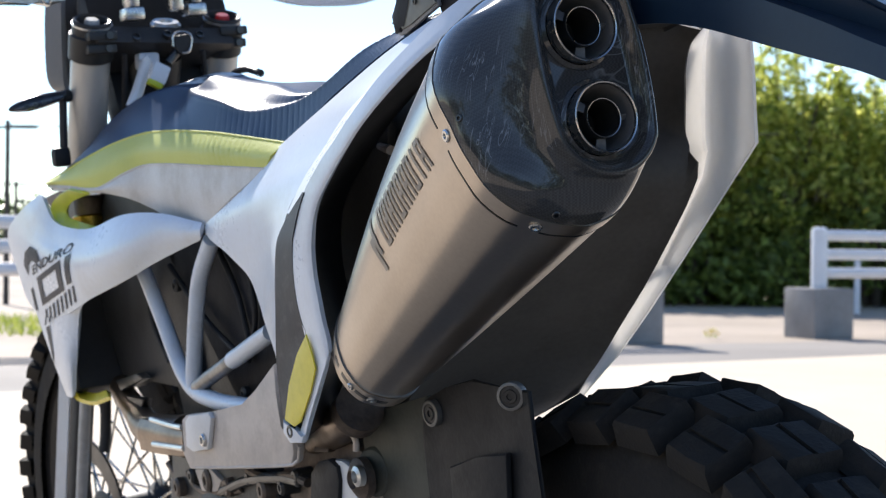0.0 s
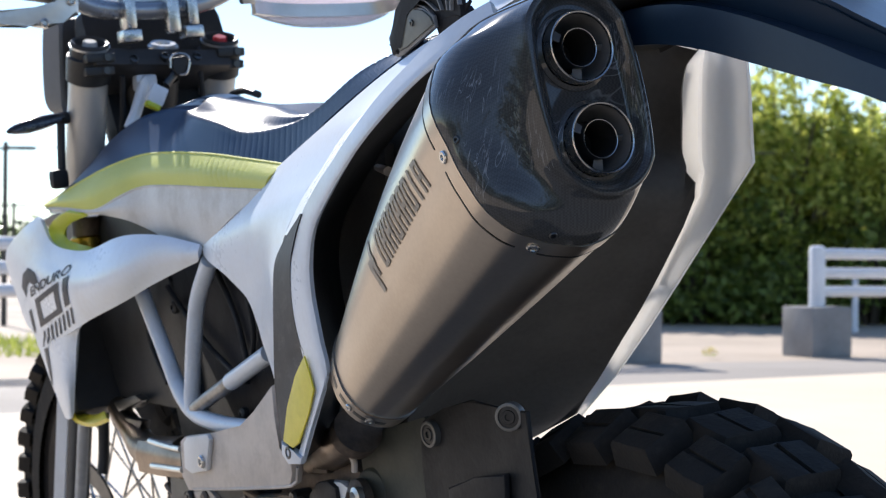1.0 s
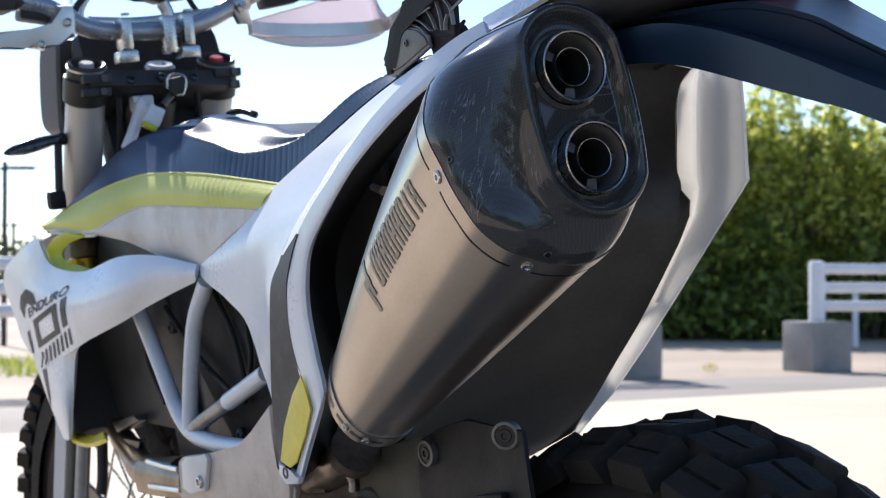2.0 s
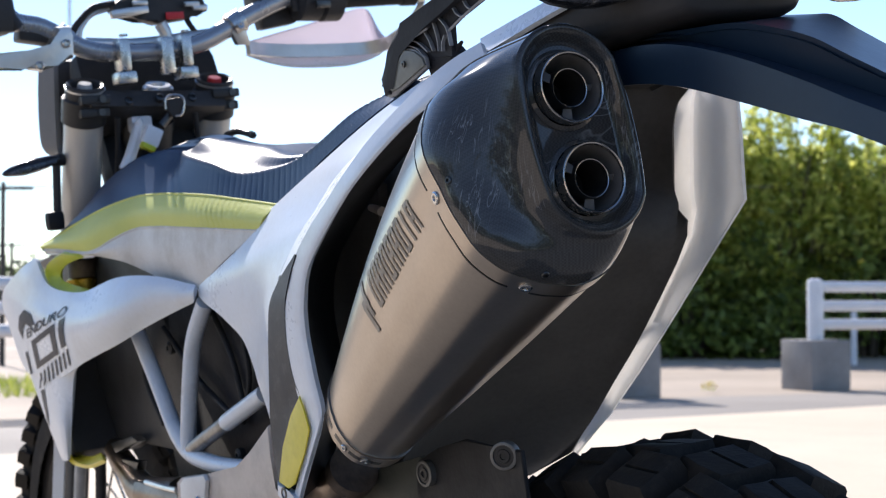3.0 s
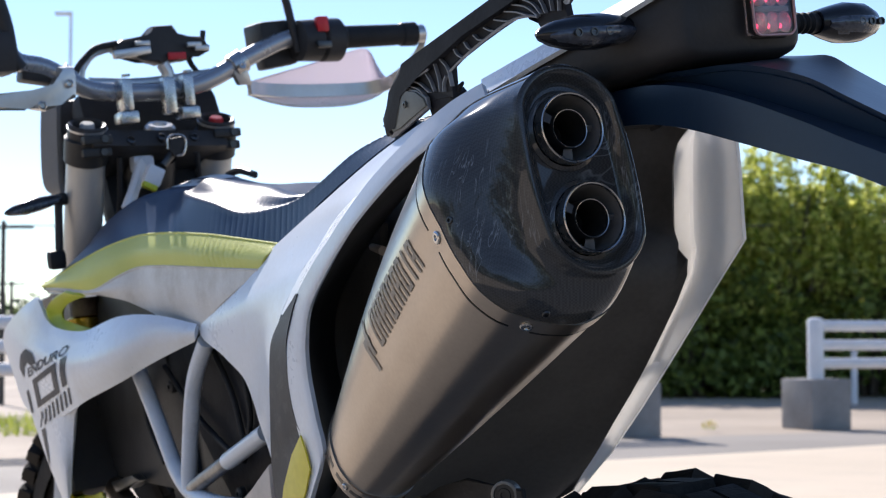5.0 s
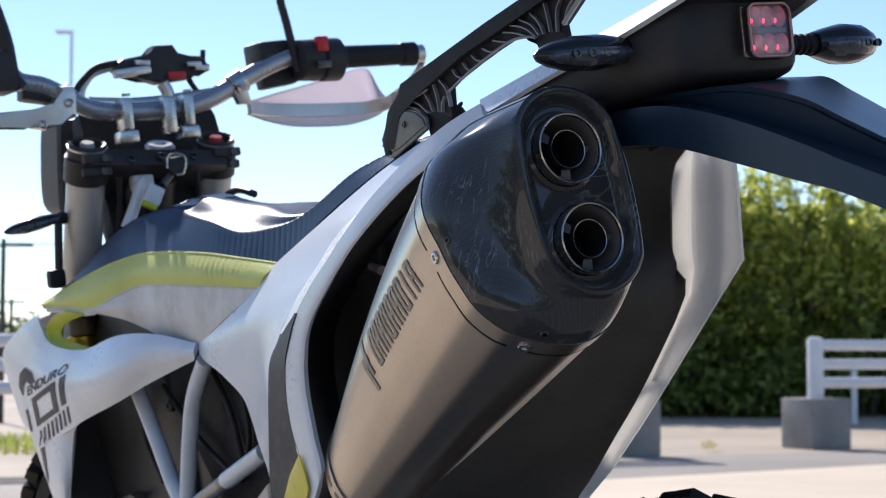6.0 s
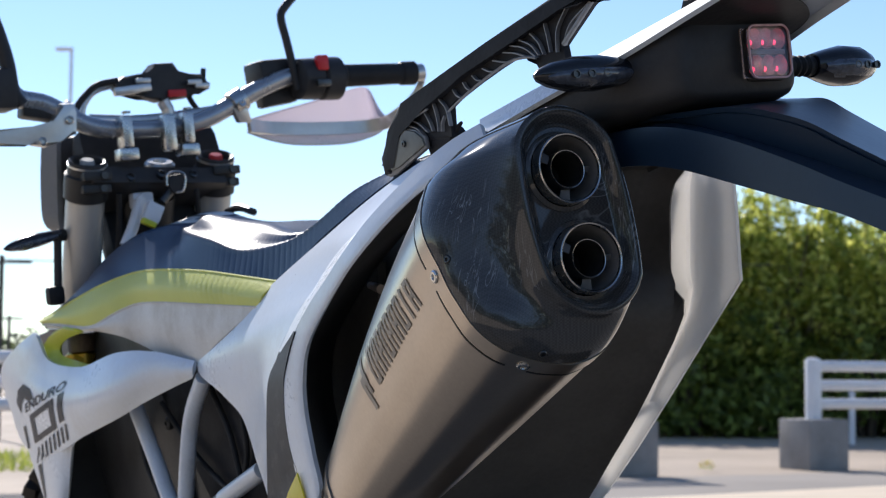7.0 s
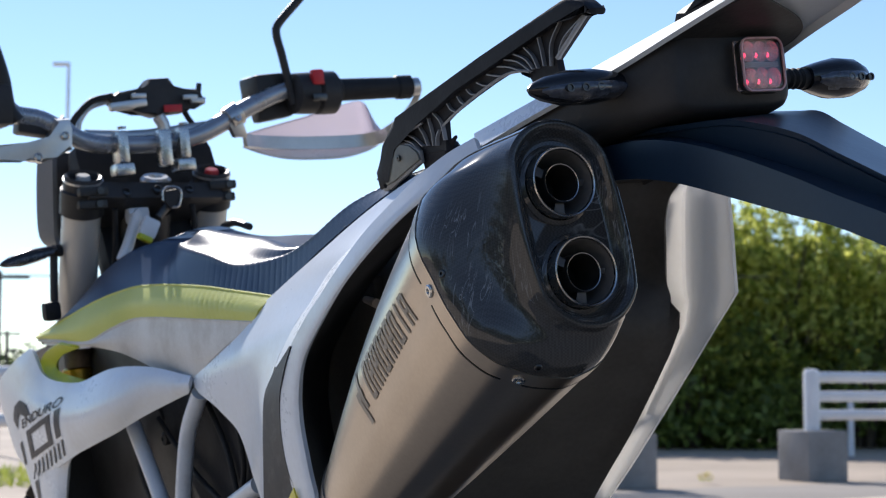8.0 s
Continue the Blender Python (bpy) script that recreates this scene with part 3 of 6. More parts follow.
for t0, t1 in ((2.5, 3.30), (3.50, 4.40), (4.62, 5.3)):
    sleeve_band(0.3490, 0.3500, 0.0011, PIPE, "pressed_groove", t0, t1, muffler)

# carbon end cap with an upright oval face
FACE_N = Vector((-0.05, -1, 0.12)).normalized()
FACE_C = Vector((-0.1526, -0.1389, 0.9201))
FACE_U = Vector((1, -0.05, 0)).normalized()
FACE_V = FACE_N.cross(FACE_U) * -1
if FACE_V.z < 0:
    FACE_V = -FACE_V


def face_point(t, grow=0.0, deep=0.0):
    """The oval of the face: two round ends joined by straight flanks, leaning a little."""
    c, s = math.cos(t), math.sin(t)
    r, half = 0.0450 + grow, 0.0315
    v = s * r + math.copysign(half, s) * min(1, abs(s) * 2.4)
    return FACE_C + FACE_U * (c * r - 0.075 * v) + FACE_V * v - FACE_N * deep


cap_rows = []
for i in range(19):
    f = i / 18
    row = []
    for t in TS:
        a, b = sleeve(END, t, 0.0005), face_point(t, 0.0, 0.0018)
        run = b - a
        span = run.length
        p1 = a + AXIS * span * (0.38 - 0.14 * max(0.0, math.sin(t)))
        p2 = b - (run.normalized() * 0.75 + FACE_N * 0.30) * span * 0.30
        row.append(a * (1 - f) ** 3 + p1 * 3 * f * (1 - f) ** 2 + p2 * 3 * f**2 * (1 - f) + b * f**3)
    cap_rows.append(row)
for grow, deep in ((-0.0010, 0.0006), (-0.0024, 0.0), (-0.0042, 0.0002), (-0.0058, 0.0012), (-0.0085, 0.0042), (-0.0112, 0.0072), (-0.0128, 0.0086), (-0.0145, 0.0090)):
    cap_rows.append([face_point(t, grow, deep) for t in TS])
cap = part("carbon_end_cap", grid(cap_rows, closed=True), CARBON, bike, "scratched carbon fibre silencer end cap")
PIPES = [Vector(c) for c in [(-0.1576, -0.1352, 0.9494), (-0.1524, -0.1432, 0.8849)]]


def recess_floor():
    """The sunk floor of the face with two round holes for the outlets."""
    bm = bmesh.new()
    edges = []
    loops = [[face_point(t, -0.0144, 0.0090) for t in TS]]
    for c in PIPES:
        c = c - FACE_N * ((c - FACE_C).dot(FACE_N) + 0.0090)
        loops.append([c + (FACE_U * math.cos(t) + FACE_V * math.sin(t)) * 0.0254 for t in TS[::2]])
    for loop in loops:
        vs = [bm.verts.new(p) for p in loop]
        edges += [bm.edges.new((vs[i], vs[(i + 1) % len(vs)])) for i in range(len(vs))]
    bmesh.ops.triangle_fill(bm, use_beauty=True, edges=edges)
    return bm


part("recess_floor", recess_floor(), CARBON, cap)


def outlet(c):
    """A tailpipe: a bright flared ring, a dark funnel and the inner tube held by three webs."""
    c = Vector(c)
    part("outlet_ring", turned([(-0.012, 0.0235), (0.003, 0.0235), (0.0042, 0.0240), (0.0048, 0.0249), (0.0040, 0.0255), (-0.002, 0.0256), (-0.012, 0.0256)], c, FACE_N, 56, caps=False), STEEL, cap, "bright rimmed exhaust outlet")
    part("funnel", turned([(0.0030, 0.0233), (-0.008, 0.0216), (-0.020, 0.0185), (-0.030, 0.0140)], c, FACE_N, 48, caps=False), SMOKED, cap)
    part("inner_tube", turned([(-0.034, 0.0150), (-0.0005, 0.0141), (0.0004, 0.0138), (0.0000, 0.0132), (-0.030, 0.0130)], c, FACE_N, 44, caps=False), PIPE, cap)
    part("tube_lip", turned([(-0.0004, 0.0140), (0.0007, 0.0138), (0.0004, 0.0133), (-0.0006, 0.0132)], c, FACE_N, 40, caps=False), STEEL, cap)
    part("bore", turned([(-0.033, 0.0126), (-0.034, 0.0126)], c, FACE_N, 36), SOOT, cap)
    part("bore_wall", turned([(-0.0015, 0.0129), (-0.033, 0.0125)], c, FACE_N, 36, caps=False), SOOT, cap)
    for a, h in ((0.0, 0.35), (2.55, 0.75), (4.60, 0.65)):
        d = FACE_U * math.cos(a) + FACE_V * math.sin(a)
        s = FACE_N.cross(d)
        part("web", slab([c + d * 0.0139 - FACE_N * 0.004 + s * 0.0045 * h, c + d * 0.0222 - FACE_N * 0.005 + s * 0.0060 * h, c + d * 0.0222 - FACE_N * 0.008 - s * 0.0060 * h, c + d * 0.0139 - FACE_N * 0.006 - s * 0.0045 * h], 0.0012, 0.0003), SMOKED, cap)
    part("seat_ring", turned([(-0.0100, 0.0300), (-0.0082, 0.0292), (-0.0066, 0.0262), (-0.0100, 0.0257)], c, FACE_N, 48, caps=False), CARBON, cap)


for c in PIPES:
    outlet(c)


def rivet(p, n, r, parent, mat=STEEL):
    part("rivet", turned([(-0.002, r), (0.0012, r), (0.002, r * 0.8), (0.002, r * 0.45), (0.0008, r * 0.35), (0.0008, 0)], p, n, 14), mat, parent)


def sleeve_normal(s, t):
    e = 0.01
    return (sleeve(s, t + e) - sleeve(s, t - e)).cross(sleeve(s + e, t) - sleeve(s - e, t)).normalized()


for s, t, r in BOLTS:
    n = sleeve_normal(min(s, 0.35), t)
    c = sleeve(min(s, 0.367), t)
    if (c - (FOOT + AXIS * s)).dot(n) < 0:
        n = -n
    rivet(c + n * 0.001, n, r, muffler)
for k in (39, 53):
    p, q = cap_rows[2][k], cap_rows[3][k]
    n = (q - p).cross(cap_rows[2][k + 1] - p).normalized()
    n = n if n.dot(p - FACE_C - FACE_N * -0.05) > 0 else -n
    rivet(p.lerp(q, 0.5) - n * 0.0008, n, 0.0030, cap, PIPE)

# maker's mark on the sleeve, as plain slanted bars


def on_sleeve(name, corners, mat, lift=0.0007):
    """A thin printed shape on the sleeve from corners (s, angle)."""
    n = 6
    a, b, c, d = corners
    rows = []
    for i in range(n + 1):
        f = i / n
        row = []
        for j in range(3):
            g = j / 2
            s = (a[0] * (1 - f) + b[0] * f) * (1 - g) + (d[0] * (1 - f) + c[0] * f) * g
            t = (a[1] * (1 - f) + b[1] * f) * (1 - g) + (d[1] * (1 - f) + c[1] * f) * g
            row.append(sleeve(s, t, lift))
        rows.append(row)
    return part(name, grid(rows), mat, muffler)


MARK = material("etched_grey_mark", (0.25, 0.225, 0.20), 0.5, 0.6, vary=0.1, coarse=60)


def mark_bar(s0, s1, up0, up1, slant=0.004):
    """One etched stroke: along the sleeve from s0 to s1, across the mark's height from up0 (foot) to up1 (head)."""
    def at(s, up):
        f = (s - 0.19) / 0.13
        low, high = 3.38 + 0.04 * f, 2.96 + 0.18 * f
        return s + slant * (up - 0.5) - 0.009 * up, low + (high - low) * up
    on_sleeve("mark_bar", [at(s0, up0), at(s0, up1), at(s1, up1), at(s1, up0)], MARK)


for k in range(9):
    s = 0.2035 + k * 0.0136
    legs = ((0.0, 0.0030), (0.0072, 0.0030)) if k != 7 else ((0.0034, 0.0034),)
    for off, wide in legs:
        mark_bar(s + off, s + off + wide, 0.0, 1.0)
    if k != 7:
        for up in ((0.86, 1.0), (0.42, 0.56)) if k % 3 else ((0.86, 1.0), (0.0, 0.14)):
            mark_bar(s + 0.003, s + 0.0072, *up)
mark_bar(0.176, 0.1815, -0.30, 0.55, 0.0)
mark_bar(0.183, 0.1885, 0.10, 1.15, 0.0)
mark_bar(0.176, 0.190, 0.40, 0.62, 0.004)

# -- rear bodywork --
arm_left = [(-0.112, 0.0148, 1.007), (-0.117, 0.0317, 1.0026), (-0.12, 0.0811, 0.9911), (-0.122, 0.1479, 0.9774), (-0.122, 0.2366, 0.9557), (-0.122, 0.3362, 0.9262), (-0.122, 0.433, 0.8967)]
arm_right = [(-0.122, -0.0053, 0.9946), (-0.129, 0.0063, 0.9901), (-0.133, 0.0437, 0.9787), (-0.136, 0.0962, 0.9666), (-0.142, 0.1482, 0.9479), (-0.15, 0.2116, 0.9262), (-0.15, 0.2607, 0.9069)]
main_left = arm_left + [(-0.125, 0.551, 0.8566), (-0.128, 0.6628, 0.8081), (-0.135, 0.5855, 0.7783), (-0.14, 0.527, 0.7571), (-0.145, 0.496, 0.7322), (-0.15, 0.4755, 0.7134), (-0.15, 0.4636, 0.6938), (-0.152, 0.4501, 0.6749), (-0.153, 0.4425, 0.6413), (-0.155, 0.4342, 0.6071)]
main_right = arm_right + [(-0.155, 0.2917, 0.8827), (-0.16, 0.3148, 0.8658), (-0.165, 0.3373, 0.8442), (-0.167, 0.3589, 0.8245), (-0.168, 0.3812, 0.7965), (-0.168, 0.3929, 0.7691), (-0.168, 0.4008, 0.7303), (-0.168, 0.4048, 0.6913), (-0.168, 0.4056, 0.644), (-0.168, 0.4029, 0.6108)]
side = part("side_panel", panel([main_left, main_right], 0.004, across=5), WHITE, bike, "white plastic rear side panel")
stripe_l = [(-0.197, 0.2578, 0.8456), (-0.1945, 0.2727, 0.8396), (-0.188, 0.2989, 0.8322), (-0.178, 0.3452, 0.8158), (-0.172, 0.3796, 0.7957), (-0.171, 0.3928, 0.7618), (-0.171, 0.3986, 0.7341), (-0.171, 0.4044, 0.7062), (-0.171, 0.409, 0.6782), (-0.171, 0.4088, 0.6531), (-0.171, 0.4053, 0.6255)]
stripe_r = [(-0.1985, 0.2525, 0.8452), (-0.1985, 0.2573, 0.8397), (-0.1985, 0.2648, 0.8323), (-0.1985, 0.2767, 0.8172), (-0.198, 0.288, 0.7992), (-0.1975, 0.2932, 0.77), (-0.1975, 0.2908, 0.7458), (-0.1975, 0.2854, 0.729), (-0.1975, 0.2796, 0.7138), (-0.1975, 0.3071, 0.6706), (-0.1975, 0.3368, 0.6354)]
part("side_stripe", panel([stripe_l, stripe_r], 0.0012), STRIPE, side, "dark grey decal stripe")
part("yellow_flash", slab([(-0.2003, 0.2715, 0.7181), (-0.2003, 0.2645, 0.7032), (-0.2003, 0.2587, 0.6883), (-0.2003, 0.2745, 0.6652), (-0.2003, 0.3014, 0.6359), (-0.2003, 0.316, 0.6302), (-0.2003, 0.3359, 0.6347), (-0.2003, 0.3192, 0.6684), (-0.2003, 0.295, 0.6988)], 0.0016, 0.0005), DECAL, side, "yellow decal flash")
lip_in = [(-0.157, -0.0239, 0.9958), (-0.168, 0.0015, 0.9866), (-0.177, 0.0324, 0.9732), (-0.186, 0.0659, 0.955), (-0.193, 0.1057, 0.934), (-0.197, 0.1518, 0.9072), (-0.197, 0.1863, 0.8876), (-0.197, 0.2208, 0.8686), (-0.197, 0.2583, 0.8429), (-0.197, 0.2724, 0.8239), (-0.197, 0.2846, 0.8086), (-0.197, 0.2921, 0.7932), (-0.197, 0.2948, 0.7725), (-0.197, 0.2928, 0.7467), (-0.197, 0.2873, 0.7304), (-0.197, 0.2815, 0.7152), (-0.197, 0.2658, 0.6884), (-0.197, 0.2821, 0.6646), (-0.197, 0.3032, 0.6368), (-0.197, 0.32, 0.6178)]
lip_mid = [(-0.16, -0.0332, 0.9837), (-0.171, -0.0097, 0.9734), (-0.18, 0.011, 0.9628), (-0.189, 0.0428, 0.9476), (-0.196, 0.0824, 0.9276), (-0.2, 0.1291, 0.9021), (-0.2, 0.1627, 0.8834), (-0.2, 0.1922, 0.8657), (-0.2, 0.2286, 0.8405), (-0.2, 0.2438, 0.8221), (-0.2, 0.2528, 0.8054), (-0.2, 0.2571, 0.7921), (-0.2, 0.2581, 0.7718), (-0.2, 0.2543, 0.7476), (-0.2, 0.2498, 0.7314), (-0.2, 0.2441, 0.714), (-0.2, 0.2403, 0.6963), (-0.2, 0.2587, 0.6723), (-0.2, 0.2818, 0.6448), (-0.2, 0.3027, 0.6183)]
lip_out = [(-0.1585, -0.0327, 0.979), (-0.1695, -0.0099, 0.9682), (-0.1785, 0.0065, 0.9588), (-0.1875, 0.0379, 0.9449), (-0.1945, 0.0778, 0.925), (-0.1985, 0.1251, 0.9002), (-0.1985, 0.1583, 0.8816), (-0.1985, 0.1858, 0.8645), (-0.1985, 0.2218, 0.8393), (-0.1985, 0.2375, 0.8212), (-0.1985, 0.2452, 0.8037), (-0.1985, 0.2483, 0.7911), (-0.1985, 0.2485, 0.771), (-0.1985, 0.244, 0.7475), (-0.1985, 0.24, 0.7311), (-0.1985, 0.2342, 0.7129), (-0.1985, 0.2353, 0.6987), (-0.1985, 0.2547, 0.6747), (-0.1985, 0.2787, 0.6471), (-0.1985, 0.3014, 0.6173)]
part("side_panel_lip", panel([lip_in, lip_mid, lip_out], 0.005, across=3), WHITE, side)
edge_a, edge_b = curve(main_right[1:11], 24), curve([(x + 0.003, y + 0.004, z) for x, y, z in lip_in[:10]], 24)
part("panel_return", panel([edge_a, edge_b], 0.003, across=2, soft=False), WHITE, side)
# black sheet behind the lip, added to darken the gap and the silencer's edge
lip_back = [(x + 0.085, y + 0.110, z) for x, y, z in lip_out]
part("lip_flange", panel([[(x + 0.005, y + 0.010, z) for x, y, z in lip_out], lip_back], 0.002), BLACK, side)
part("panel_end", slab([(-0.199, 0.3386, 0.6355), (-0.199, 0.3139, 0.6256), (-0.199, 0.2961, 0.6243), (-0.199, 0.3017, 0.6164), (-0.199, 0.3279, 0.6136), (-0.199, 0.3407, 0.6219)], 0.006, 0.0025), WHITE, side)
part("screw", turned([(-0.004, 0.006), (0.001, 0.006), (0.0015, 0.004), (0.0, 0.003), (0, 0)], (-0.2015, 0.3247, 0.625), (-1, 0, 0), 14), PIPE, side)

# tail panel from the step to the tip over the light
t_up = [(-0.1265, 0.0184, 1.0009), (-0.1255, -0.0267, 1.0084), (-0.1205, -0.0609, 1.0156), (-0.1015, -0.1391, 1.035), (-0.0845, -0.1926, 1.0502), (-0.0695, -0.2441, 1.064), (-0.0485, -0.2964, 1.0799)]
t_mid = [(-0.132, 0.0095, 0.9932), (-0.1302, -0.0343, 1.0017), (-0.1252, -0.0667, 1.0089), (-0.1055, -0.145, 1.0292), (-0.0868, -0.1962, 1.0469), (-0.0709, -0.246, 1.062), (-0.0494, -0.2972, 1.0786)]
t_low = [(-0.1367, 0.0014, 0.9866), (-0.1345, -0.0422, 0.9957), (-0.1293, -0.0716, 1.0032), (-0.1088, -0.1493, 1.0245), (-0.0894, -0.1994, 1.0431), (-0.0721, -0.2477, 1.0602), (-0.0503, -0.298, 1.0772)]
tail = part("tail_panel", panel([t_up, t_mid, t_low], 0.004), WHITE, bike, "white plastic tail panel")
TAIL_RIGHT = 0.037
top_right = [(min(-x, TAIL_RIGHT + 0.1 * max(0.0, y + 0.16)), y, z) for x, y, z in t_up]
part("tail_top", panel([t_up, [(0.0, b[1], b[2] + 0.004) for b in t_up], top_right], 0.003), WHITE, tail)
part("tail_panel_right", panel([top_right, [(x + 0.003, y, z - 0.008) for x, y, z in top_right]], 0.003), WHITE, tail)


def along_tail(rail, y):
    """x and z of a tail edge at y."""
    for (x0, y0, z0), (x1, y1, z1) in zip(rail, rail[1:]):
        if y1 <= y <= y0:
            f = (y - y0) / (y1 - y0)
            return x0 + (x1 - x0) * f, z0 + (z1 - z0) * f
    return rail[0][0], rail[0][2]


# black tail body between the tail panel and the mudguard
body_rows = []
for y, inset in ((0.02, 0.0), (-0.03, 0.0), (-0.07, 0.0), (-0.10, 0.0), (-0.13, 0.0), (-0.15, 0.0), (-0.168, 0.0006), (-0.178, 0.002), (-0.1835, 0.005), (-0.186, 0.009)):
    wl, wr = along_tail(t_low, y)[0] + 0.003 + inset, TAIL_RIGHT - 0.012 + 0.2 * max(0.0, y + 0.16) - inset
    hi, lo = along_tail(t_up, y)[1] - 0.001 - inset * 0.3, 0.966 - 0.12 * min(0.0, y) + inset * 0.6
    ring = []
    for t in TS[::2]:
        u, v = ring_shape(t, 0.5, 0.5, 6)
        ring.append(((wl + wr) / 2 + u * (wr - wl), y, (lo + hi) / 2 + v * (hi - lo)))
    body_rows.append(ring)
part("tail_body", grid(body_rows, closed=True, caps=True), BLACK, bike, "matt black plastic tail body", angle=60)

part("tail_rack_end", slab([(-0.06, -0.1721, 1.0541), (-0.06, -0.1804, 1.0611), (-0.06, -0.1876, 1.0655), (-0.06, -0.2044, 1.0683), (-0.06, -0.228, 1.0703), (-0.06, -0.2266, 1.0619), (-0.06, -0.188, 1.0532)], 0.03, 0.006), GRIPBLACK, tail)

lining_l = [(along_tail(t_low, y)[0] + 0.002, y, along_tail(t_up, y)[1] - 0.004) for y in (-0.15, -0.185, -0.215, -0.245)]
lining_r = [(x, y, along_tail(t_up, y)[1] - 0.004) for x, y in ((0.034, -0.15), (0.033, -0.185), (0.012, -0.212), (-0.050, -0.247))]
part("tail_lining", panel([lining_l, lining_r], 0.002), BLACK, tail)

# tail light
CUP = material("pink_reflector", (0.86, 0.72, 0.74), 0.16, 0.75, vary=0.2, fine=900, coarse=160, bump=0.4)
DIVIDER = material("grey_lamp_divider", (0.20, 0.19, 0.17), 0.5, vary=0.1)
TL = [Vector(p) for p in [(-0.0295, -0.184, 1.0412), (0.0116, -0.184, 1.0414), (0.0118, -0.184, 1.0003), (-0.0309, -0.184, 1.0004)]]
PINK = material("pale_pink_moulding", (0.62, 0.38, 0.40), 0.18, vary=0.15, coarse=200)
tl_c = sum(TL, Vector()) / 4 + Vector((-0.004, -0.0068, 0))
tl_x, tl_z = (TL[1] - TL[0]), (TL[0] - TL[3])
tl_place = Matrix.Translation(tl_c)
w, h = tl_x.length * 0.95, tl_z.length * 0.95
light = part("tail_light", block((w * 1.06, 0.030, h * 1.14), tl_place @ pose(0.003, 0.018, -0.001), 0.008, 3), BLACK, bike, "square red LED tail light, lit")
corner = [(math.copysign(w / 2 - 0.007, math.cos(t)) + 0.007 * math.cos(t), math.copysign(h / 2 - 0.007, math.sin(t)) + 0.007 * math.sin(t)) for t in (math.pi / 16 + math.pi * k / 8 for k in range(16))]
lens = part("lens", slab([tl_place @ Vector((a, -0.0045, b)) for a, b in corner], 0.002, 0.001), CLEAR, light, "clear red-tinted lens")
lens.visible_shadow = False
wall = bmesh.new()
grid([[tl_place @ Vector((a * k, y, b * k)) for a, b in corner] for k, y in ((1.0, -0.004), (0.97, 0.001), (0.92, 0.003))], wall, closed=True)
part("light_wall", wall, BLACK, light, "black side wall")
part("reflector", block((w * 0.94, 0.003, h * 0.94), tl_place @ pose(0, 0.0045, 0), 0.001), CUP, light)
for dz in (0.25, -0.25):
    for k in (-1, 0, 1):
        c = tl_place @ Vector((k * w * 0.285, 0.0, dz * h))
        ring = [[c + Vector((r * math.cos(a) * 0.98, y, r * math.sin(a) * 1.12)) for a in (math.pi * j / 6 + 0.26 * (i % 2) for j in range(12))] for i, (r, y) in enumerate(((0.0016, 0.0028), (0.0036, 0.0020), (0.0054, 0.0004), (0.0064, -0.0016), (0.0068, -0.0034), (0.0072, -0.0030)))]
        part("led_cup", grid(ring, closed=True), CUP, light, "faceted pink reflector cup", angle=5)
        part("led", turned([(0.0, 0.0020), (0.0010, 0.0017), (0.0016, 0.0)], c + Vector((0, 0.0024, -0.0020)), (0, -1, 0.1), 12), LED, light, "glowing red diode")
part("divider", block((w * 0.88, 0.003, h * 0.10), tl_place @ pose(0, -0.0015, 0), 0.001), DIVIDER, light)
part("lens_rim", tube([tl_place @ Vector((a * 0.99, -0.0060, b * 0.99)) for a, b in corner + corner[:1]], 0.0009, 6, 64, False), PINK, light, "pale pink moulded lens rim")


def indicator(tip, inner, stalk_to, size=1.0):
    """A pointed turn signal: black shell, smoked lens with small cells, rubber stalk."""
    tip, inner = Vector(tip), Vector(inner)
    d = inner - tip
    length = d.length
    rows = []
    for f, hh, dd in ((0.0, 0.0012, 0.0016), (0.04, 0.0046, 0.0056), (0.15, 0.0086, 0.0108), (0.35, 0.0124, 0.0165), (0.6, 0.0128, 0.018), (0.82, 0.0102, 0.014), (1.0, 0.0075, 0.009)):
        row = []
        for t in TS[::4]:
            u, v = ring_shape(t, dd * size, hh * size, 2.3)
            row.append(tip + d * f + Vector((0, u, v)))
        rows.append(row)
    root = part("turn_signal", grid(rows, closed=True, caps=True), SIGNAL, bike, "glossy black turn signal with smoked lens")
    rows = []
    for f, hh, dd in ((0.08, 0.002, 0.0078), (0.15, 0.0060, 0.0120), (0.35, 0.0102, 0.0178), (0.60, 0.0104, 0.0192), (0.80, 0.0086, 0.0158), (0.94, 0.004, 0.0120)):
        rows.append([tip + d * f + Vector((0, -dd * size * math.cos(a), hh * size * math.sin(a) - 0.002)) for a in (-1.45 + 2.9 * k / 10 for k in range(11))])
    part("lens", grid(rows), SMOKE, root, "smoked clear lens")
    for f in (0.27, 0.42, 0.57):
        part("cell", turned([(-0.004, 0.0025), (0.0, 0.0032), (0.0, 0.0022), (-0.001, 0.002), (-0.001, 0)], tip + d * f + Vector((0, -0.0190 * size, -0.002)), (0, -1, 0), 12), PIPE, root)
    bm = turned([(0, 0.0075), (0.010, 0.0085), (0.012, 0.0065), (0.016, 0.0085), (0.018, 0.0065), (0.022, 0.0085), (0.024, 0.0065), (0.06, 0.0075)], inner - d.normalized() * 0.004, Vector(stalk_to) - inner, 14)
    part("stalk", bm, SOFT, root)
    return root


indicator((-0.1814, -0.14, 1.0156), (-0.0933, -0.14, 1.0169), (-0.03, -0.13, 1.02))
indicator((0.1437, -0.14, 1.0147), (0.0778, -0.14, 1.0166), (0.02, -0.14, 1.017), 1.22)

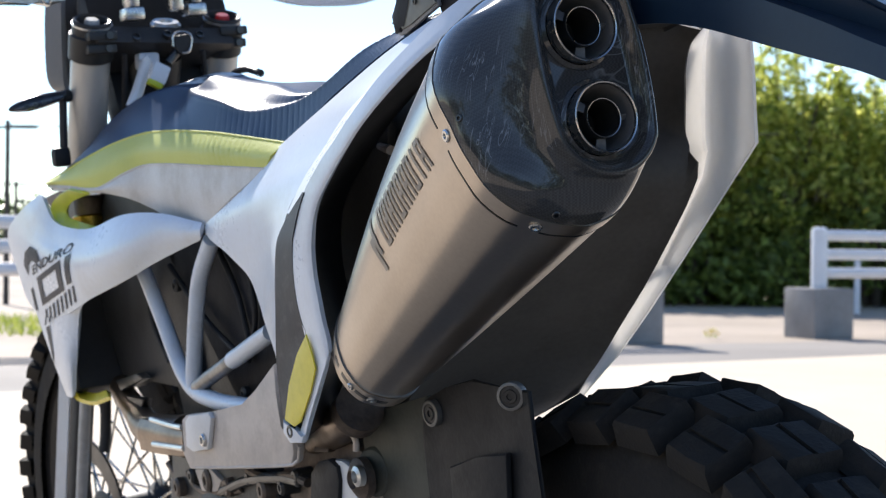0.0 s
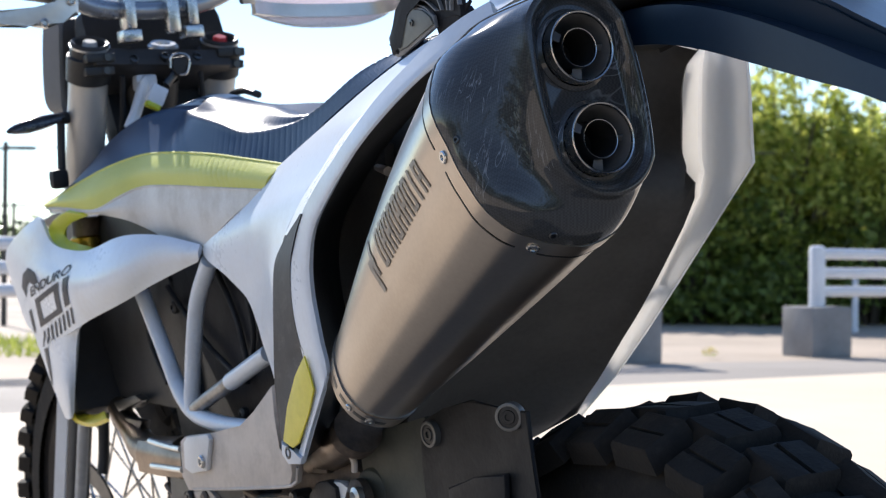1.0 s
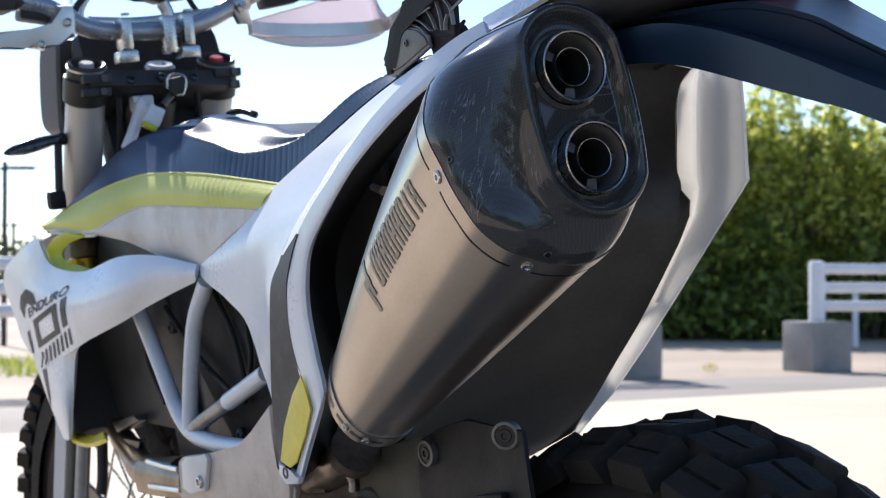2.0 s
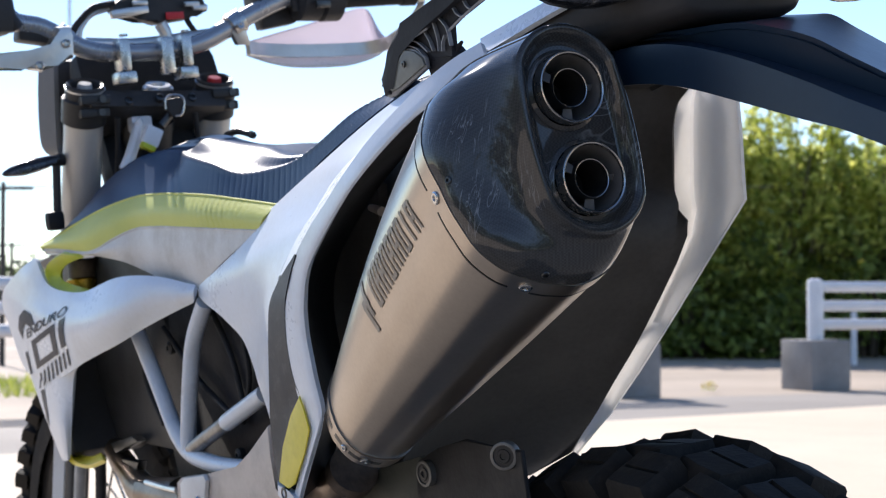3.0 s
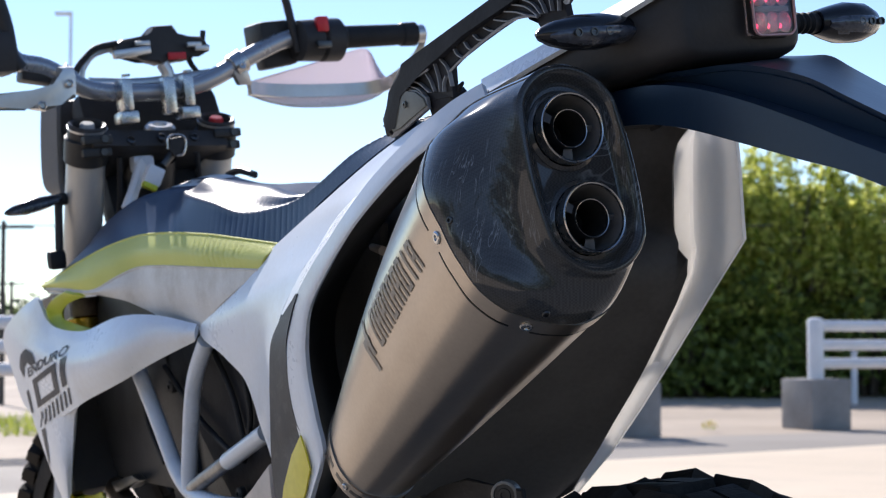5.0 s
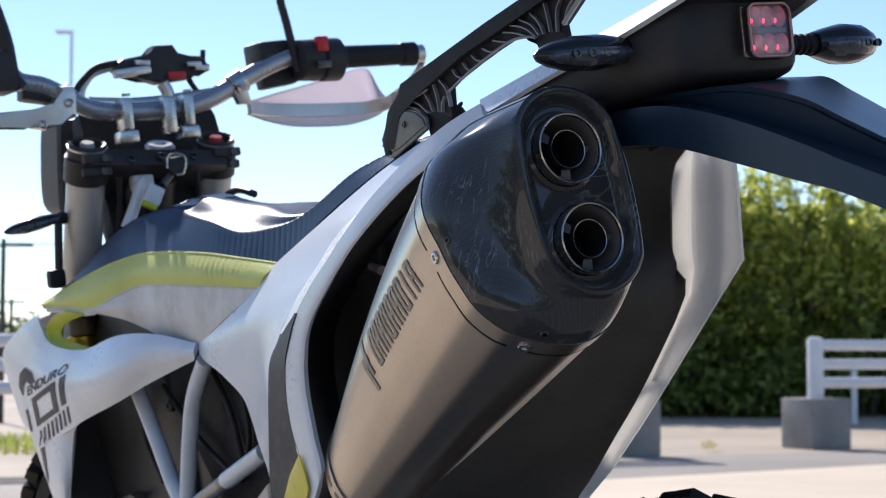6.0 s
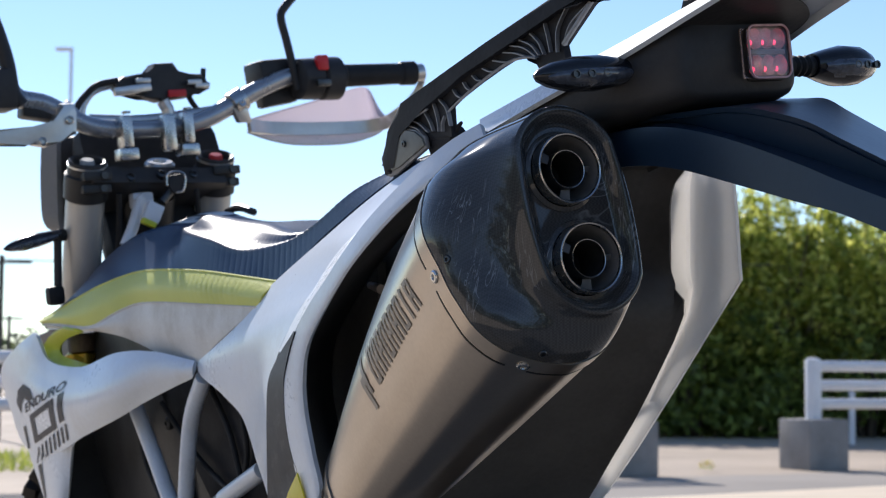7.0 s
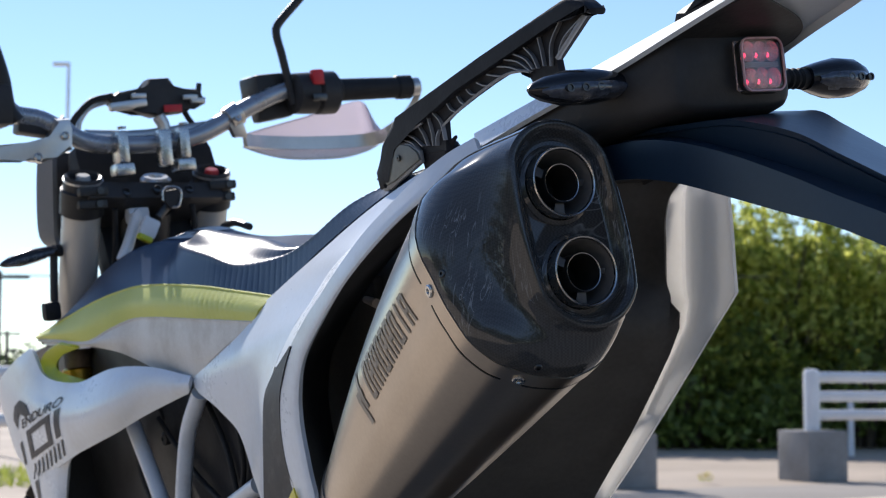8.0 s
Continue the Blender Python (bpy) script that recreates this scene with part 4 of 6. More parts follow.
# mudguard
guard = panel([
    [(-0.0955, -0.0946, 0.9506), (-0.0955, -0.1431, 0.9476), (-0.0955, -0.1877, 0.9397), (-0.0955, -0.2403, 0.9251), (-0.0955, -0.2993, 0.908), (-0.0955, -0.3391, 0.8968), (-0.0955, -0.3935, 0.8754), (-0.0955, -0.4424, 0.85)],
    [(-0.0925, -0.095, 0.976), (-0.0925, -0.144, 0.9754), (-0.0925, -0.1889, 0.9686), (-0.0925, -0.2415, 0.954), (-0.0925, -0.2999, 0.9328), (-0.0925, -0.339, 0.9168), (-0.0925, -0.3936, 0.8959), (-0.0925, -0.4431, 0.8741)],
    [(-0.0745, -0.0708, 0.9802), (-0.0745, -0.121, 0.9799), (-0.0745, -0.1671, 0.9741), (-0.0745, -0.221, 0.9594), (-0.0745, -0.2811, 0.9398), (-0.0745, -0.3215, 0.9261), (-0.0745, -0.3774, 0.9057), (-0.0745, -0.4281, 0.8833)],
    [(-0.0815, -0.0814, 0.9853), (-0.0815, -0.1309, 0.9836), (-0.0815, -0.1772, 0.9817), (-0.0815, -0.2324, 0.9782), (-0.0815, -0.2924, 0.9627), (-0.0815, -0.3316, 0.9442), (-0.0815, -0.386, 0.9174), (-0.0815, -0.4358, 0.8925)],
    [(0.045, -0.0207, 1.0003), (0.045, -0.1122, 0.9964), (0.045, -0.1411, 0.992), (0.045, -0.1659, 0.9889), (0.045, -0.1881, 0.9854), (0.045, -0.2122, 0.972), (0.045, -0.2661, 0.942), (0.045, -0.3235, 0.9096)],
    [(0.085, 0.0312, 0.9918), (0.085, -0.0646, 0.9885), (0.085, -0.0948, 0.9841), (0.085, -0.1208, 0.9811), (0.085, -0.1441, 0.9776), (0.085, -0.1693, 0.9639), (0.085, -0.2257, 0.9329), (0.085, -0.2857, 0.8995)]], 0.004, across=2, crease=True)
part("rear_mudguard", guard, NAVY, bike, "dark navy plastic rear mudguard", angle=7)

# wheel arch and the grey-white right tank flank
arch_edge = [(0.1, 0.0814, 0.9627), (0.1, 0.0774, 0.9514), (0.1, 0.0923, 0.924), (0.1, 0.1009, 0.8971), (0.1, 0.1029, 0.8705), (0.1, 0.0832, 0.8495), (0.1, 0.0755, 0.8243), (0.1, 0.0958, 0.7975), (0.1, 0.1777, 0.7226), (0.1, 0.241, 0.6627), (0.1, 0.2972, 0.6109), (0.1, 0.3744, 0.5787)]
def shifted(pts, x, dy, dz=0.0):
    return [(x, y + dy, z + dz) for _, y, z in pts]
flank_in = [(0.104, 0.0564, 0.9549), (0.104, 0.0748, 0.9429), (0.104, 0.0841, 0.9238), (0.104, 0.0875, 0.9015), (0.104, 0.091, 0.8791), (0.104, 0.0934, 0.858), (0.104, 0.0893, 0.8477), (0.104, 0.0812, 0.8273), (0.104, 0.1534, 0.7467), (0.104, 0.2081, 0.6982), (0.104, 0.2609, 0.6503), (0.104, 0.2982, 0.6149)]
liner = panel([flank_in, shifted(arch_edge, 0.085, 0.014, 0.004), shifted(arch_edge, 0.03, 0.034, 0.008), shifted(arch_edge, -0.05, 0.044, 0.008), shifted(arch_edge, -0.09, 0.034, 0.004)], 0.004, per=3, across=3)
part("wheel_arch_liner", liner, LINER, bike, "matt black wheel arch liner")
flank_mid = [(0.128, 0.0784, 0.9549), (0.128, 0.0834, 0.9423), (0.128, 0.0872, 0.9225), (0.128, 0.0906, 0.9), (0.128, 0.094, 0.8773), (0.128, 0.0959, 0.8591), (0.128, 0.0944, 0.8478), (0.128, 0.1042, 0.8256), (0.111, 0.1543, 0.7457), (0.111, 0.2091, 0.6975), (0.111, 0.2629, 0.65), (0.111, 0.3068, 0.6122)]
flank_low = [(0.119, 0.0412, 0.9475), (0.119, 0.0451, 0.9366), (0.119, 0.0493, 0.9188), (0.119, 0.0525, 0.8968), (0.119, 0.0556, 0.8757), (0.119, 0.0585, 0.856), (0.119, 0.0617, 0.8451), (0.119, 0.0786, 0.8257), (0.117, 0.1499, 0.7448), (0.117, 0.2045, 0.6972), (0.117, 0.2595, 0.6505), (0.117, 0.3129, 0.6094)]
flank_out = [(0.122, 0.0182, 0.9391), (0.122, 0.0184, 0.9275), (0.122, 0.0187, 0.9096), (0.122, 0.0198, 0.8917), (0.122, 0.021, 0.8733), (0.122, 0.0217, 0.8524), (0.122, 0.0321, 0.8426), (0.122, 0.0529, 0.8246), (0.119, 0.14, 0.7444), (0.119, 0.1941, 0.6977), (0.119, 0.2501, 0.652), (0.119, 0.313, 0.6078)]
part("tank_flank", panel([flank_in, flank_mid, flank_low, flank_out], 0.004, across=5, soft=False), FLANK, bike, "grey-white plastic tank flank")

# fuel tank and dark core behind the silencer
core = flat(0, [(0.64, 0.80), (0.45, 0.865), (0.25, 0.93), (0.05, 0.985), (-0.06, 1.0), (-0.08, 0.975), (0.15, 0.955), (0.20, 0.90), (0.22, 0.80), (0.44, 0.62), (0.56, 0.60), (0.66, 0.66)])
part("rear_tank", slab(core, 0.17, 0.012), LINER, bike, "black rear fuel tank")
# black wall added to keep bright sky out of the silencer's left edge
part("gap_blocker", slab(flat(-0.099, [(0.26, 0.90), (0.30, 0.70), (0.36, 0.64), (0.50, 0.62), (0.50, 0.84), (0.40, 0.89), (0.31, 0.915)]), 0.010, 0.003), LINER, bike, "black wall added inside the side panel to block reflected sky")
for a, b, c in (((-0.095, 0.36, 0.90), (-0.12, 0.40, 0.80), (-0.10, 0.46, 0.70)), ((-0.10, 0.30, 0.92), (-0.11, 0.34, 0.86), (-0.10, 0.42, 0.82))):
    part("hose", tube([a, b, c], 0.006, 8, 12), SOFT, bike)
part("bolt", turned([(0, 0.007), (0.006, 0.007), (0.006, 0.003)], (-0.094, 0.40, 0.88), (-1, 0, 0), 10), STEEL, bike)

part("hose_end", rod((-0.105, 0.2768, 0.8793), (-0.115, 0.2382, 0.8749), 0.0035, 10, r2=0.0045), BRACKET, bike)

# unseen shock absorber and swingarm bridge before the rear wheel, added to darken reflections
shock = part("shock_absorber", turned([(0, 0.026), (0.10, 0.026), (0.105, 0.020), (0.34, 0.020)], (0.0, 0.43, 0.80), (0, 0.12, -1), 20), ENGINE, bike, "dark rear shock absorber")
coil = [(0.034 * math.cos(a), 0.445 + 0.034 * math.sin(a), 0.70 - 0.0055 * a) for a in (k * 0.6 for k in range(64))]
part("spring", tube(coil, 0.0055, 8, 160), SOFT, shock)
part("swingarm_bridge", slab(flat(0.0, [(0.36, 0.46), (0.40, 0.57), (0.52, 0.55), (0.52, 0.42)]), 0.22, 0.01), DIRTY, bike)
part("swingarm_right", slab(flat(0.085, [(0.50, 0.53), (0.44, 0.58), (0.38, 0.57), (0.0, 0.38), (-0.04, 0.34), (0.0, 0.30), (0.46, 0.46)]), 0.035, 0.008), BRUSHED, bike)

# lower mud flap plate with two large washers
flap = part("mud_flap", slab([(-0.115, 0.2226, 0.6425), (-0.115, 0.2157, 0.6513), (-0.115, 0.1782, 0.6645), (-0.115, 0.1303, 0.6756), (-0.115, 0.091, 0.6724), (-0.115, 0.0428, 0.6725), (-0.115, 0.042, 0.6366), (-0.115, 0.0388, 0.5851), (-0.115, 0.028, 0.5507), (-0.115, 0.2254, 0.5192), (-0.115, 0.2238, 0.5712), (-0.115, 0.2273, 0.607)], 0.004, 0.0019), SOFT, bike, "matt black mud flap plate")
part("flap_rib", slab([(-0.122, 0.1689, 0.5971), (-0.122, 0.1192, 0.6114), (-0.122, 0.0732, 0.6195), (-0.122, 0.0817, 0.5435), (-0.122, 0.1697, 0.5295)], 0.006, 0.002), SOFT, flap)
for c, facing in zip(([(-0.122, 0.0616, 0.6674), (-0.122, 0.1974, 0.6408)]), ((-0.8, -0.6, 0), (-1, -0.08, 0))):
    part("washer", turned([(-0.008, 0.0118), (0.0015, 0.0118), (0.002, 0.0108), (0.002, 0.0092), (0.0, 0.0090)], c, facing, 24), WASHER, flap, "dull grey alloy washer")
    part("screw", turned([(0, 0.0088), (0.001, 0.0088), (0.0012, 0.0060), (0.0022, 0.0055), (0.0022, 0.0030), (0.0008, 0.0028), (0.0008, 0)], c, facing, 18), ENGINE, flap)

# grab handle
def in_plane(x, pts):
    return [(x, y, z) for y, z in pts]


grab_outline = [(0.2004, 0.9751), (0.2044, 0.9913), (0.1849, 1.0127), (0.1663, 1.0313), (0.1576, 1.0341), (0.0122, 1.0632), (-0.1037, 1.0863), (-0.114, 1.0864), (-0.1317, 1.0808), (-0.1416, 1.0731), (-0.1401, 1.0685), (-0.1179, 1.0756), (-0.0934, 1.0705), (-0.014, 1.0553), (0.0514, 1.0433), (0.0904, 1.0321), (0.1198, 1.0241), (0.1496, 1.0192), (0.1643, 1.0072), (0.186, 0.9832), (0.1888, 0.975)]
web_top = [(-0.1154, 1.0773), (-0.094, 1.0729), (-0.0625, 1.0675), (-0.0337, 1.062), (-0.0125, 1.0581), (0.0048, 1.0551), (0.027, 1.0514), (0.0574, 1.0455), (0.0836, 1.0385), (0.1036, 1.0328), (0.1281, 1.0265), (0.1622, 1.0211)]
web_low = [(-0.127, 1.0701), (-0.0851, 1.0451), (-0.0869, 1.035), (-0.0505, 1.033), (-0.0455, 1.0399), (-0.0343, 1.0439), (-0.0143, 1.0457), (0.0092, 1.0413), (0.039, 1.0348), (0.0722, 1.0265), (0.0862, 1.0213), (0.0876, 0.9963)]
grab = part("grab_handle", slab(in_plane(-0.1135, grab_outline), 0.017, 0.0062, seg=4), GRIPBLACK, bike, "black moulded grab handle with open ribs")
part("web", panel([in_plane(-0.1155, web_top), in_plane(-0.1155, web_low)], 0.006, across=2, soft=False), GRIPBLACK, grab)
part("foot_web", slab(in_plane(-0.1110, [(0.1857, 1.0074), (0.1633, 1.0203), (0.1327, 1.024), (0.1116, 1.0192), (0.0935, 1.0073), (0.0911, 0.9971), (0.1191, 0.9982), (0.1388, 0.9967), (0.1646, 0.9925)]), 0.006, 0.001), GRIPBLACK, grab)
part("front_leg", slab(in_plane(-0.1045, [(0.1354, 1.0069), (0.1368, 0.9965), (0.1311, 0.9828), (0.1216, 0.9822), (0.0911, 0.9924), (0.092, 1.0014), (0.0966, 1.0058), (0.1183, 1.0057)]), 0.018, 0.006, seg=3), GRIPBLACK, grab)
part("foot_rim", slab(in_plane(-0.1175, [(0.2047, 0.986), (0.2025, 0.9777), (0.194, 0.9733), (0.1814, 0.974), (0.1529, 0.9832), (0.1236, 0.9914), (0.1251, 1.0016), (0.141, 1.0094), (0.16, 1.0138), (0.1719, 1.0104)]), 0.004, 0.0015), RIB, grab, "lighter worn rim of the handle foot")
part("foot_plate", slab(in_plane(-0.1195, [(0.1928, 0.9853), (0.1851, 0.978), (0.1712, 0.9804), (0.1474, 0.9875), (0.1243, 0.994), (0.1277, 1.0006), (0.1399, 1.0075), (0.158, 1.0112)]), 0.004, 0.001), FOOTGREY, grab, "worn olive-grey cover plate")
part("rim_line", tube(in_plane(-0.1200, [(0.203, 0.9848), (0.17, 1.0102), (0.156, 1.0182), (0.1387, 1.0198), (0.1154, 1.0238)]), 0.0010, 6, 24), RIB, grab)
part("lashing_tab", slab(in_plane(-0.1100, [(0.0968, 1.0018), (0.0859, 1.0056), (0.0789, 1.0084), (0.0784, 1.0065), (0.0849, 1.0017), (0.0957, 0.9941)]), 0.003, 0.001), GRIPBLACK, grab)
part("screw", turned([(0, 0.0030), (0.0012, 0.0030), (0.0014, 0.0014), (0.0004, 0.0012), (0.0004, 0)], (-0.1222, 0.1575, 0.999), (-1, 0, 0), 12), PIPE, grab)
rear_fan = [[(-0.1276, 1.0707), (-0.1004, 1.0588), (-0.0893, 1.0447)], [(-0.0967, 1.0714), (-0.0826, 1.0576), (-0.0794, 1.0408)], [(-0.0663, 1.0648), (-0.0689, 1.0539), (-0.0707, 1.0423)], [(-0.0464, 1.0604), (-0.0565, 1.0516), (-0.0619, 1.0419)], [(-0.0312, 1.0576), (-0.0462, 1.0512), (-0.0556, 1.0421)], [(-0.0175, 1.0554), (-0.0364, 1.0505), (-0.0522, 1.0409)], [(-0.0068, 1.0517), (-0.0229, 1.0486), (-0.0383, 1.0436)]]
bar_ribs = [[(0.0094, 1.0479), (-0.0053, 1.0444), (-0.0135, 1.0434)], [(0.0258, 1.0441), (0.0161, 1.0402), (0.006, 1.0386)], [(0.0424, 1.041), (0.0362, 1.0363), (0.0277, 1.0345)], [(0.0576, 1.0376), (0.0532, 1.0323), (0.0466, 1.0291)], [(0.0749, 1.0344), (0.0704, 1.029), (0.062, 1.025)]]
front_fan = [[(0.1621, 1.0154), (0.1404, 1.0097), (0.1286, 1.0015)], [(0.1552, 1.0189), (0.1374, 1.0141), (0.1221, 1.0045)], [(0.1273, 1.0243), (0.1182, 1.0135), (0.1135, 1.0043)], [(0.1093, 1.0276), (0.1047, 1.0141), (0.1043, 1.0032)], [(0.0923, 1.0153), (0.0972, 1.0098), (0.0988, 1.0025)], [(0.0993, 1.0299), (0.0885, 1.0199), (0.0852, 1.0054)]]
for line in rear_fan + bar_ribs + front_fan:
    part("rib", panel([in_plane(-0.1150, line), in_plane(-0.1188, line)], 0.0011, per=5, across=2), RIB, grab)
part("rim_line", tube([(-0.1185, y, z) for y, z in ((0.0836, 1.0176), (0.062, 1.025), (0.0277, 1.0345), (-0.0135, 1.0434), (-0.0383, 1.0436), (-0.0522, 1.0409))], 0.0012, 6, 30), RIB, grab)
part("end_strip", slab(in_plane(-0.1175, [(-0.1279, 1.0712), (-0.1311, 1.0693), (-0.09, 1.0439), (-0.0874, 1.0461)]), 0.003, 0.001), RIB, grab)

# -- seat --


band_top = [(-0.152, 1.1424, 0.8729), (-0.148, 1.0852, 0.883), (-0.142, 1.0292, 0.8954), (-0.128, 0.9439, 0.9124), (-0.118, 0.8573, 0.9214), (-0.118, 0.7908, 0.9214), (-0.118, 0.7269, 0.9188), (-0.118, 0.6302, 0.9119), (-0.118, 0.5407, 0.9026), (-0.118, 0.4479, 0.8925)]
band_low = [(-0.153, 1.1235, 0.868), (-0.152, 1.0553, 0.8648), (-0.146, 0.9623, 0.8593), (-0.138, 0.8863, 0.8734), (-0.13, 0.8326, 0.8819), (-0.13, 0.7617, 0.8815), (-0.13, 0.7076, 0.8791), (-0.13, 0.6114, 0.874), (-0.13, 0.5434, 0.8705), (-0.13, 0.4796, 0.8673)]
skirt_low = [(-0.152, 1.128, 0.8642), (-0.15, 1.0513, 0.8601), (-0.144, 0.9695, 0.8549), (-0.136, 0.8806, 0.8448), (-0.127, 0.8361, 0.8329), (-0.127, 0.7864, 0.823), (-0.127, 0.7382, 0.8154), (-0.127, 0.7011, 0.812), (-0.127, 0.6762, 0.8106), (-0.127, 0.6615, 0.8099)]


def crown(y):
    """The height of the seat's spine over its side seam."""
    keys = [(1.25, 0.86), (1.15, 0.895), (1.05, 0.945), (0.98, 0.975), (0.87, 0.987), (0.79, 0.980), (0.70, 0.960), (0.63, 0.944), (0.55, 0.945), (0.48, 0.953), (0.39, 0.970), (0.314, 0.985), (0.2426, 0.996), (0.1773, 1.005), (0.07, 1.015)]
    for (y0, z0), (y1, z1) in zip(keys, keys[1:]):
        if y <= y0 and y >= y1:
            return z0 + (z1 - z0) * (y0 - y) / (y0 - y1)
    return keys[0][1] if y > keys[0][0] else keys[-1][1]


seat_edge = band_top + [(-0.112, 0.3558, 0.9289), (-0.115, 0.2493, 0.9583), (-0.115, 0.1850, 0.9740), (-0.113, 0.1400, 0.9800)]
ridge = [(-0.01, y, max(z + 0.02, crown(y))) for _, y, z in seat_edge]
shoulder = [(x * (0.68 + 0.24 * min(1.0, max(0.0, (0.50 - y) / 0.15))), y, z + (r[2] - z) * 0.80) for (x, y, z), r in zip(seat_edge, ridge)]
shoulder[6:] = [(-0.1, 0.7219, 0.9576), (-0.106, 0.64, 0.9449), (-0.107, 0.5572, 0.9292), (-0.106, 0.4604, 0.9297), (-0.105, 0.3869, 0.9429), (-0.104, 0.2909, 0.9701), (-0.105, 0.185, 0.984), (-0.105, 0.14, 0.988)]
upper = [tuple((Vector(a) * 0.45 + Vector(b) * 0.55)) for a, b in zip(shoulder, ridge)]
upper[6:10] = [(-0.067, 0.7282, 0.9782), (-0.065, 0.667, 0.9694), (-0.0595, 0.5933, 0.9577), (-0.0895, 0.4524, 0.9396)]
for k in (6, 7, 8, 9):
    ridge[k] = (-0.015, upper[k][1], upper[k][2] - 0.016)
for k in (10, 11, 12, 13):
    upper[k] = (shoulder[k][0] * 0.6, shoulder[k][1], shoulder[k][2] + 0.004)
    ridge[k] = (-0.008, shoulder[k][1], shoulder[k][2] + 0.004)
flank_rail = [tuple(Vector(a).lerp(Vector(b), 0.78)) for a, b in zip(seat_edge, shoulder)]
bevel_rail = [tuple(Vector(a).lerp(Vector(b), 0.25)) for a, b in zip(shoulder, upper)]
mirror_upper = [(-x, y, z - 0.016) for x, y, z in upper]
mirror_shoulder = [(-x, y, z - 0.016) for x, y, z in shoulder]
mirror_top = [(-x, y, z) for x, y, z in seat_edge]


def pleated(bm, y0, depth, pitch=0.0135):
    """Shallow sewn pleats across a cover, fading in behind y0."""
    for v in bm.verts:
        f = min(1.0, max(0.0, (y0 - v.co.y) / 0.10))
        w = abs(math.sin(math.pi * (v.co.y * 1.0 - v.co.z * 0.35) / pitch))
        d = depth * f * (1 - w) ** 4
        v.co.z -= d
        v.co.x += math.copysign(d * 0.8, -v.co.x) if abs(v.co.x) > 0.05 else 0
    return bm


seat = part("seat", pleated(panel([seat_edge, flank_rail, shoulder, bevel_rail, upper, ridge, mirror_upper, mirror_shoulder, mirror_top], 0.012, per=40, across=4), 0.66, 0.0005), SEAT, bike, "long navy vinyl seat with ribbed rear", angle=50)
part("seat_band", pleated(panel([band_low, [(x - 0.006, y, z + 0.0) for x, y, z in [tuple((Vector(a) + Vector(b)) / 2) for a, b in zip(band_low, band_top)]], band_top], 0.008, per=30, across=3), 0.72, 0.0009), YELLOW, seat, "yellow vinyl side band", angle=50)
part("seat_skirt", panel([skirt_low, [tuple((Vector(a) + Vector(b)) / 2 - Vector((0.004, 0, 0))) for a, b in zip(skirt_low, band_low)], band_low], 0.008, per=4, across=3), SKIRT, seat, "light grey vinyl seat skirt with scuffs")
part("seam", tube([(x - 0.0006, y, z - 0.001) for x, y, z in band_top], 0.0012, 6, 60), YELLOW, seat)
part("seam", tube(band_low, 0.0014, 6, 60), SKIRT, seat)

# -- tank shroud --
sh_top = [(-0.16, 1.1402, 0.8561), (-0.16, 1.1271, 0.8506), (-0.16, 1.1146, 0.8368), (-0.16, 1.0935, 0.8201), (-0.16, 1.0375, 0.8103), (-0.158, 0.9545, 0.8078), (-0.152, 0.8485, 0.8234), (-0.142, 0.7473, 0.8229), (-0.128, 0.6625, 0.8094)]
sh_up = [(-0.166, 1.2079, 0.8369), (-0.168, 1.165, 0.8282), (-0.168, 1.1345, 0.8136), (-0.168, 1.0884, 0.797), (-0.168, 1.0085, 0.7894), (-0.168, 0.9087, 0.7922), (-0.162, 0.8203, 0.8055), (-0.148, 0.7384, 0.8118), (-0.13, 0.6599, 0.8071)]
sh_mid = [(-0.164, 1.2867, 0.8135), (-0.17, 1.2301, 0.792), (-0.174, 1.1768, 0.7773), (-0.175, 1.1011, 0.767), (-0.175, 1.0079, 0.7612), (-0.175, 0.9028, 0.7667), (-0.168, 0.817, 0.7807), (-0.15, 0.7452, 0.7951), (-0.132, 0.6576, 0.8035)]
sh_low = [(-0.16, 1.3145, 0.792), (-0.162, 1.2729, 0.7507), (-0.164, 1.2277, 0.7084), (-0.164, 1.1508, 0.6919), (-0.164, 1.0551, 0.702), (-0.164, 0.9641, 0.7243), (-0.158, 0.8697, 0.746), (-0.146, 0.7894, 0.7678), (-0.13, 0.6692, 0.797)]
shroud = part("tank_shroud", panel([sh_top, sh_up, sh_mid, sh_low], 0.005, per=5, across=5), WHITE, bike, "white plastic tank shroud with printed lettering")
# unseen copy of the left shroud, added as bulk to shade the ground
part("tank_shroud_right", panel([[(-x, y, z) for x, y, z in rail] for rail in (sh_top, sh_up, sh_mid, sh_low)], 0.005, per=5, across=5), WHITE, bike, "white plastic tank shroud")
part("fuel_tank", slab(flat(0.0, [(0.80, 0.60), (1.10, 0.60), (1.17, 0.70), (1.13, 0.84), (1.02, 0.88), (0.85, 0.89)]), 0.19, 0.02), BLACK, bike, "black tank and airbox under the seat")
part("shroud_point", panel([[(-0.163, 1.2351, 0.712), (-0.163, 1.1914, 0.6588), (-0.163, 1.1588, 0.6218), (-0.158, 1.1381, 0.584)], [(-0.169, 1.0928, 0.7064), (-0.169, 1.0903, 0.6651), (-0.169, 1.084, 0.6279), (-0.162, 1.1038, 0.5844)], [(-0.16, 1.0069, 0.718), (-0.16, 1.0415, 0.6961), (-0.16, 1.074, 0.6272), (-0.158, 1.0938, 0.5937)]], 0.005), WHITE, shroud)
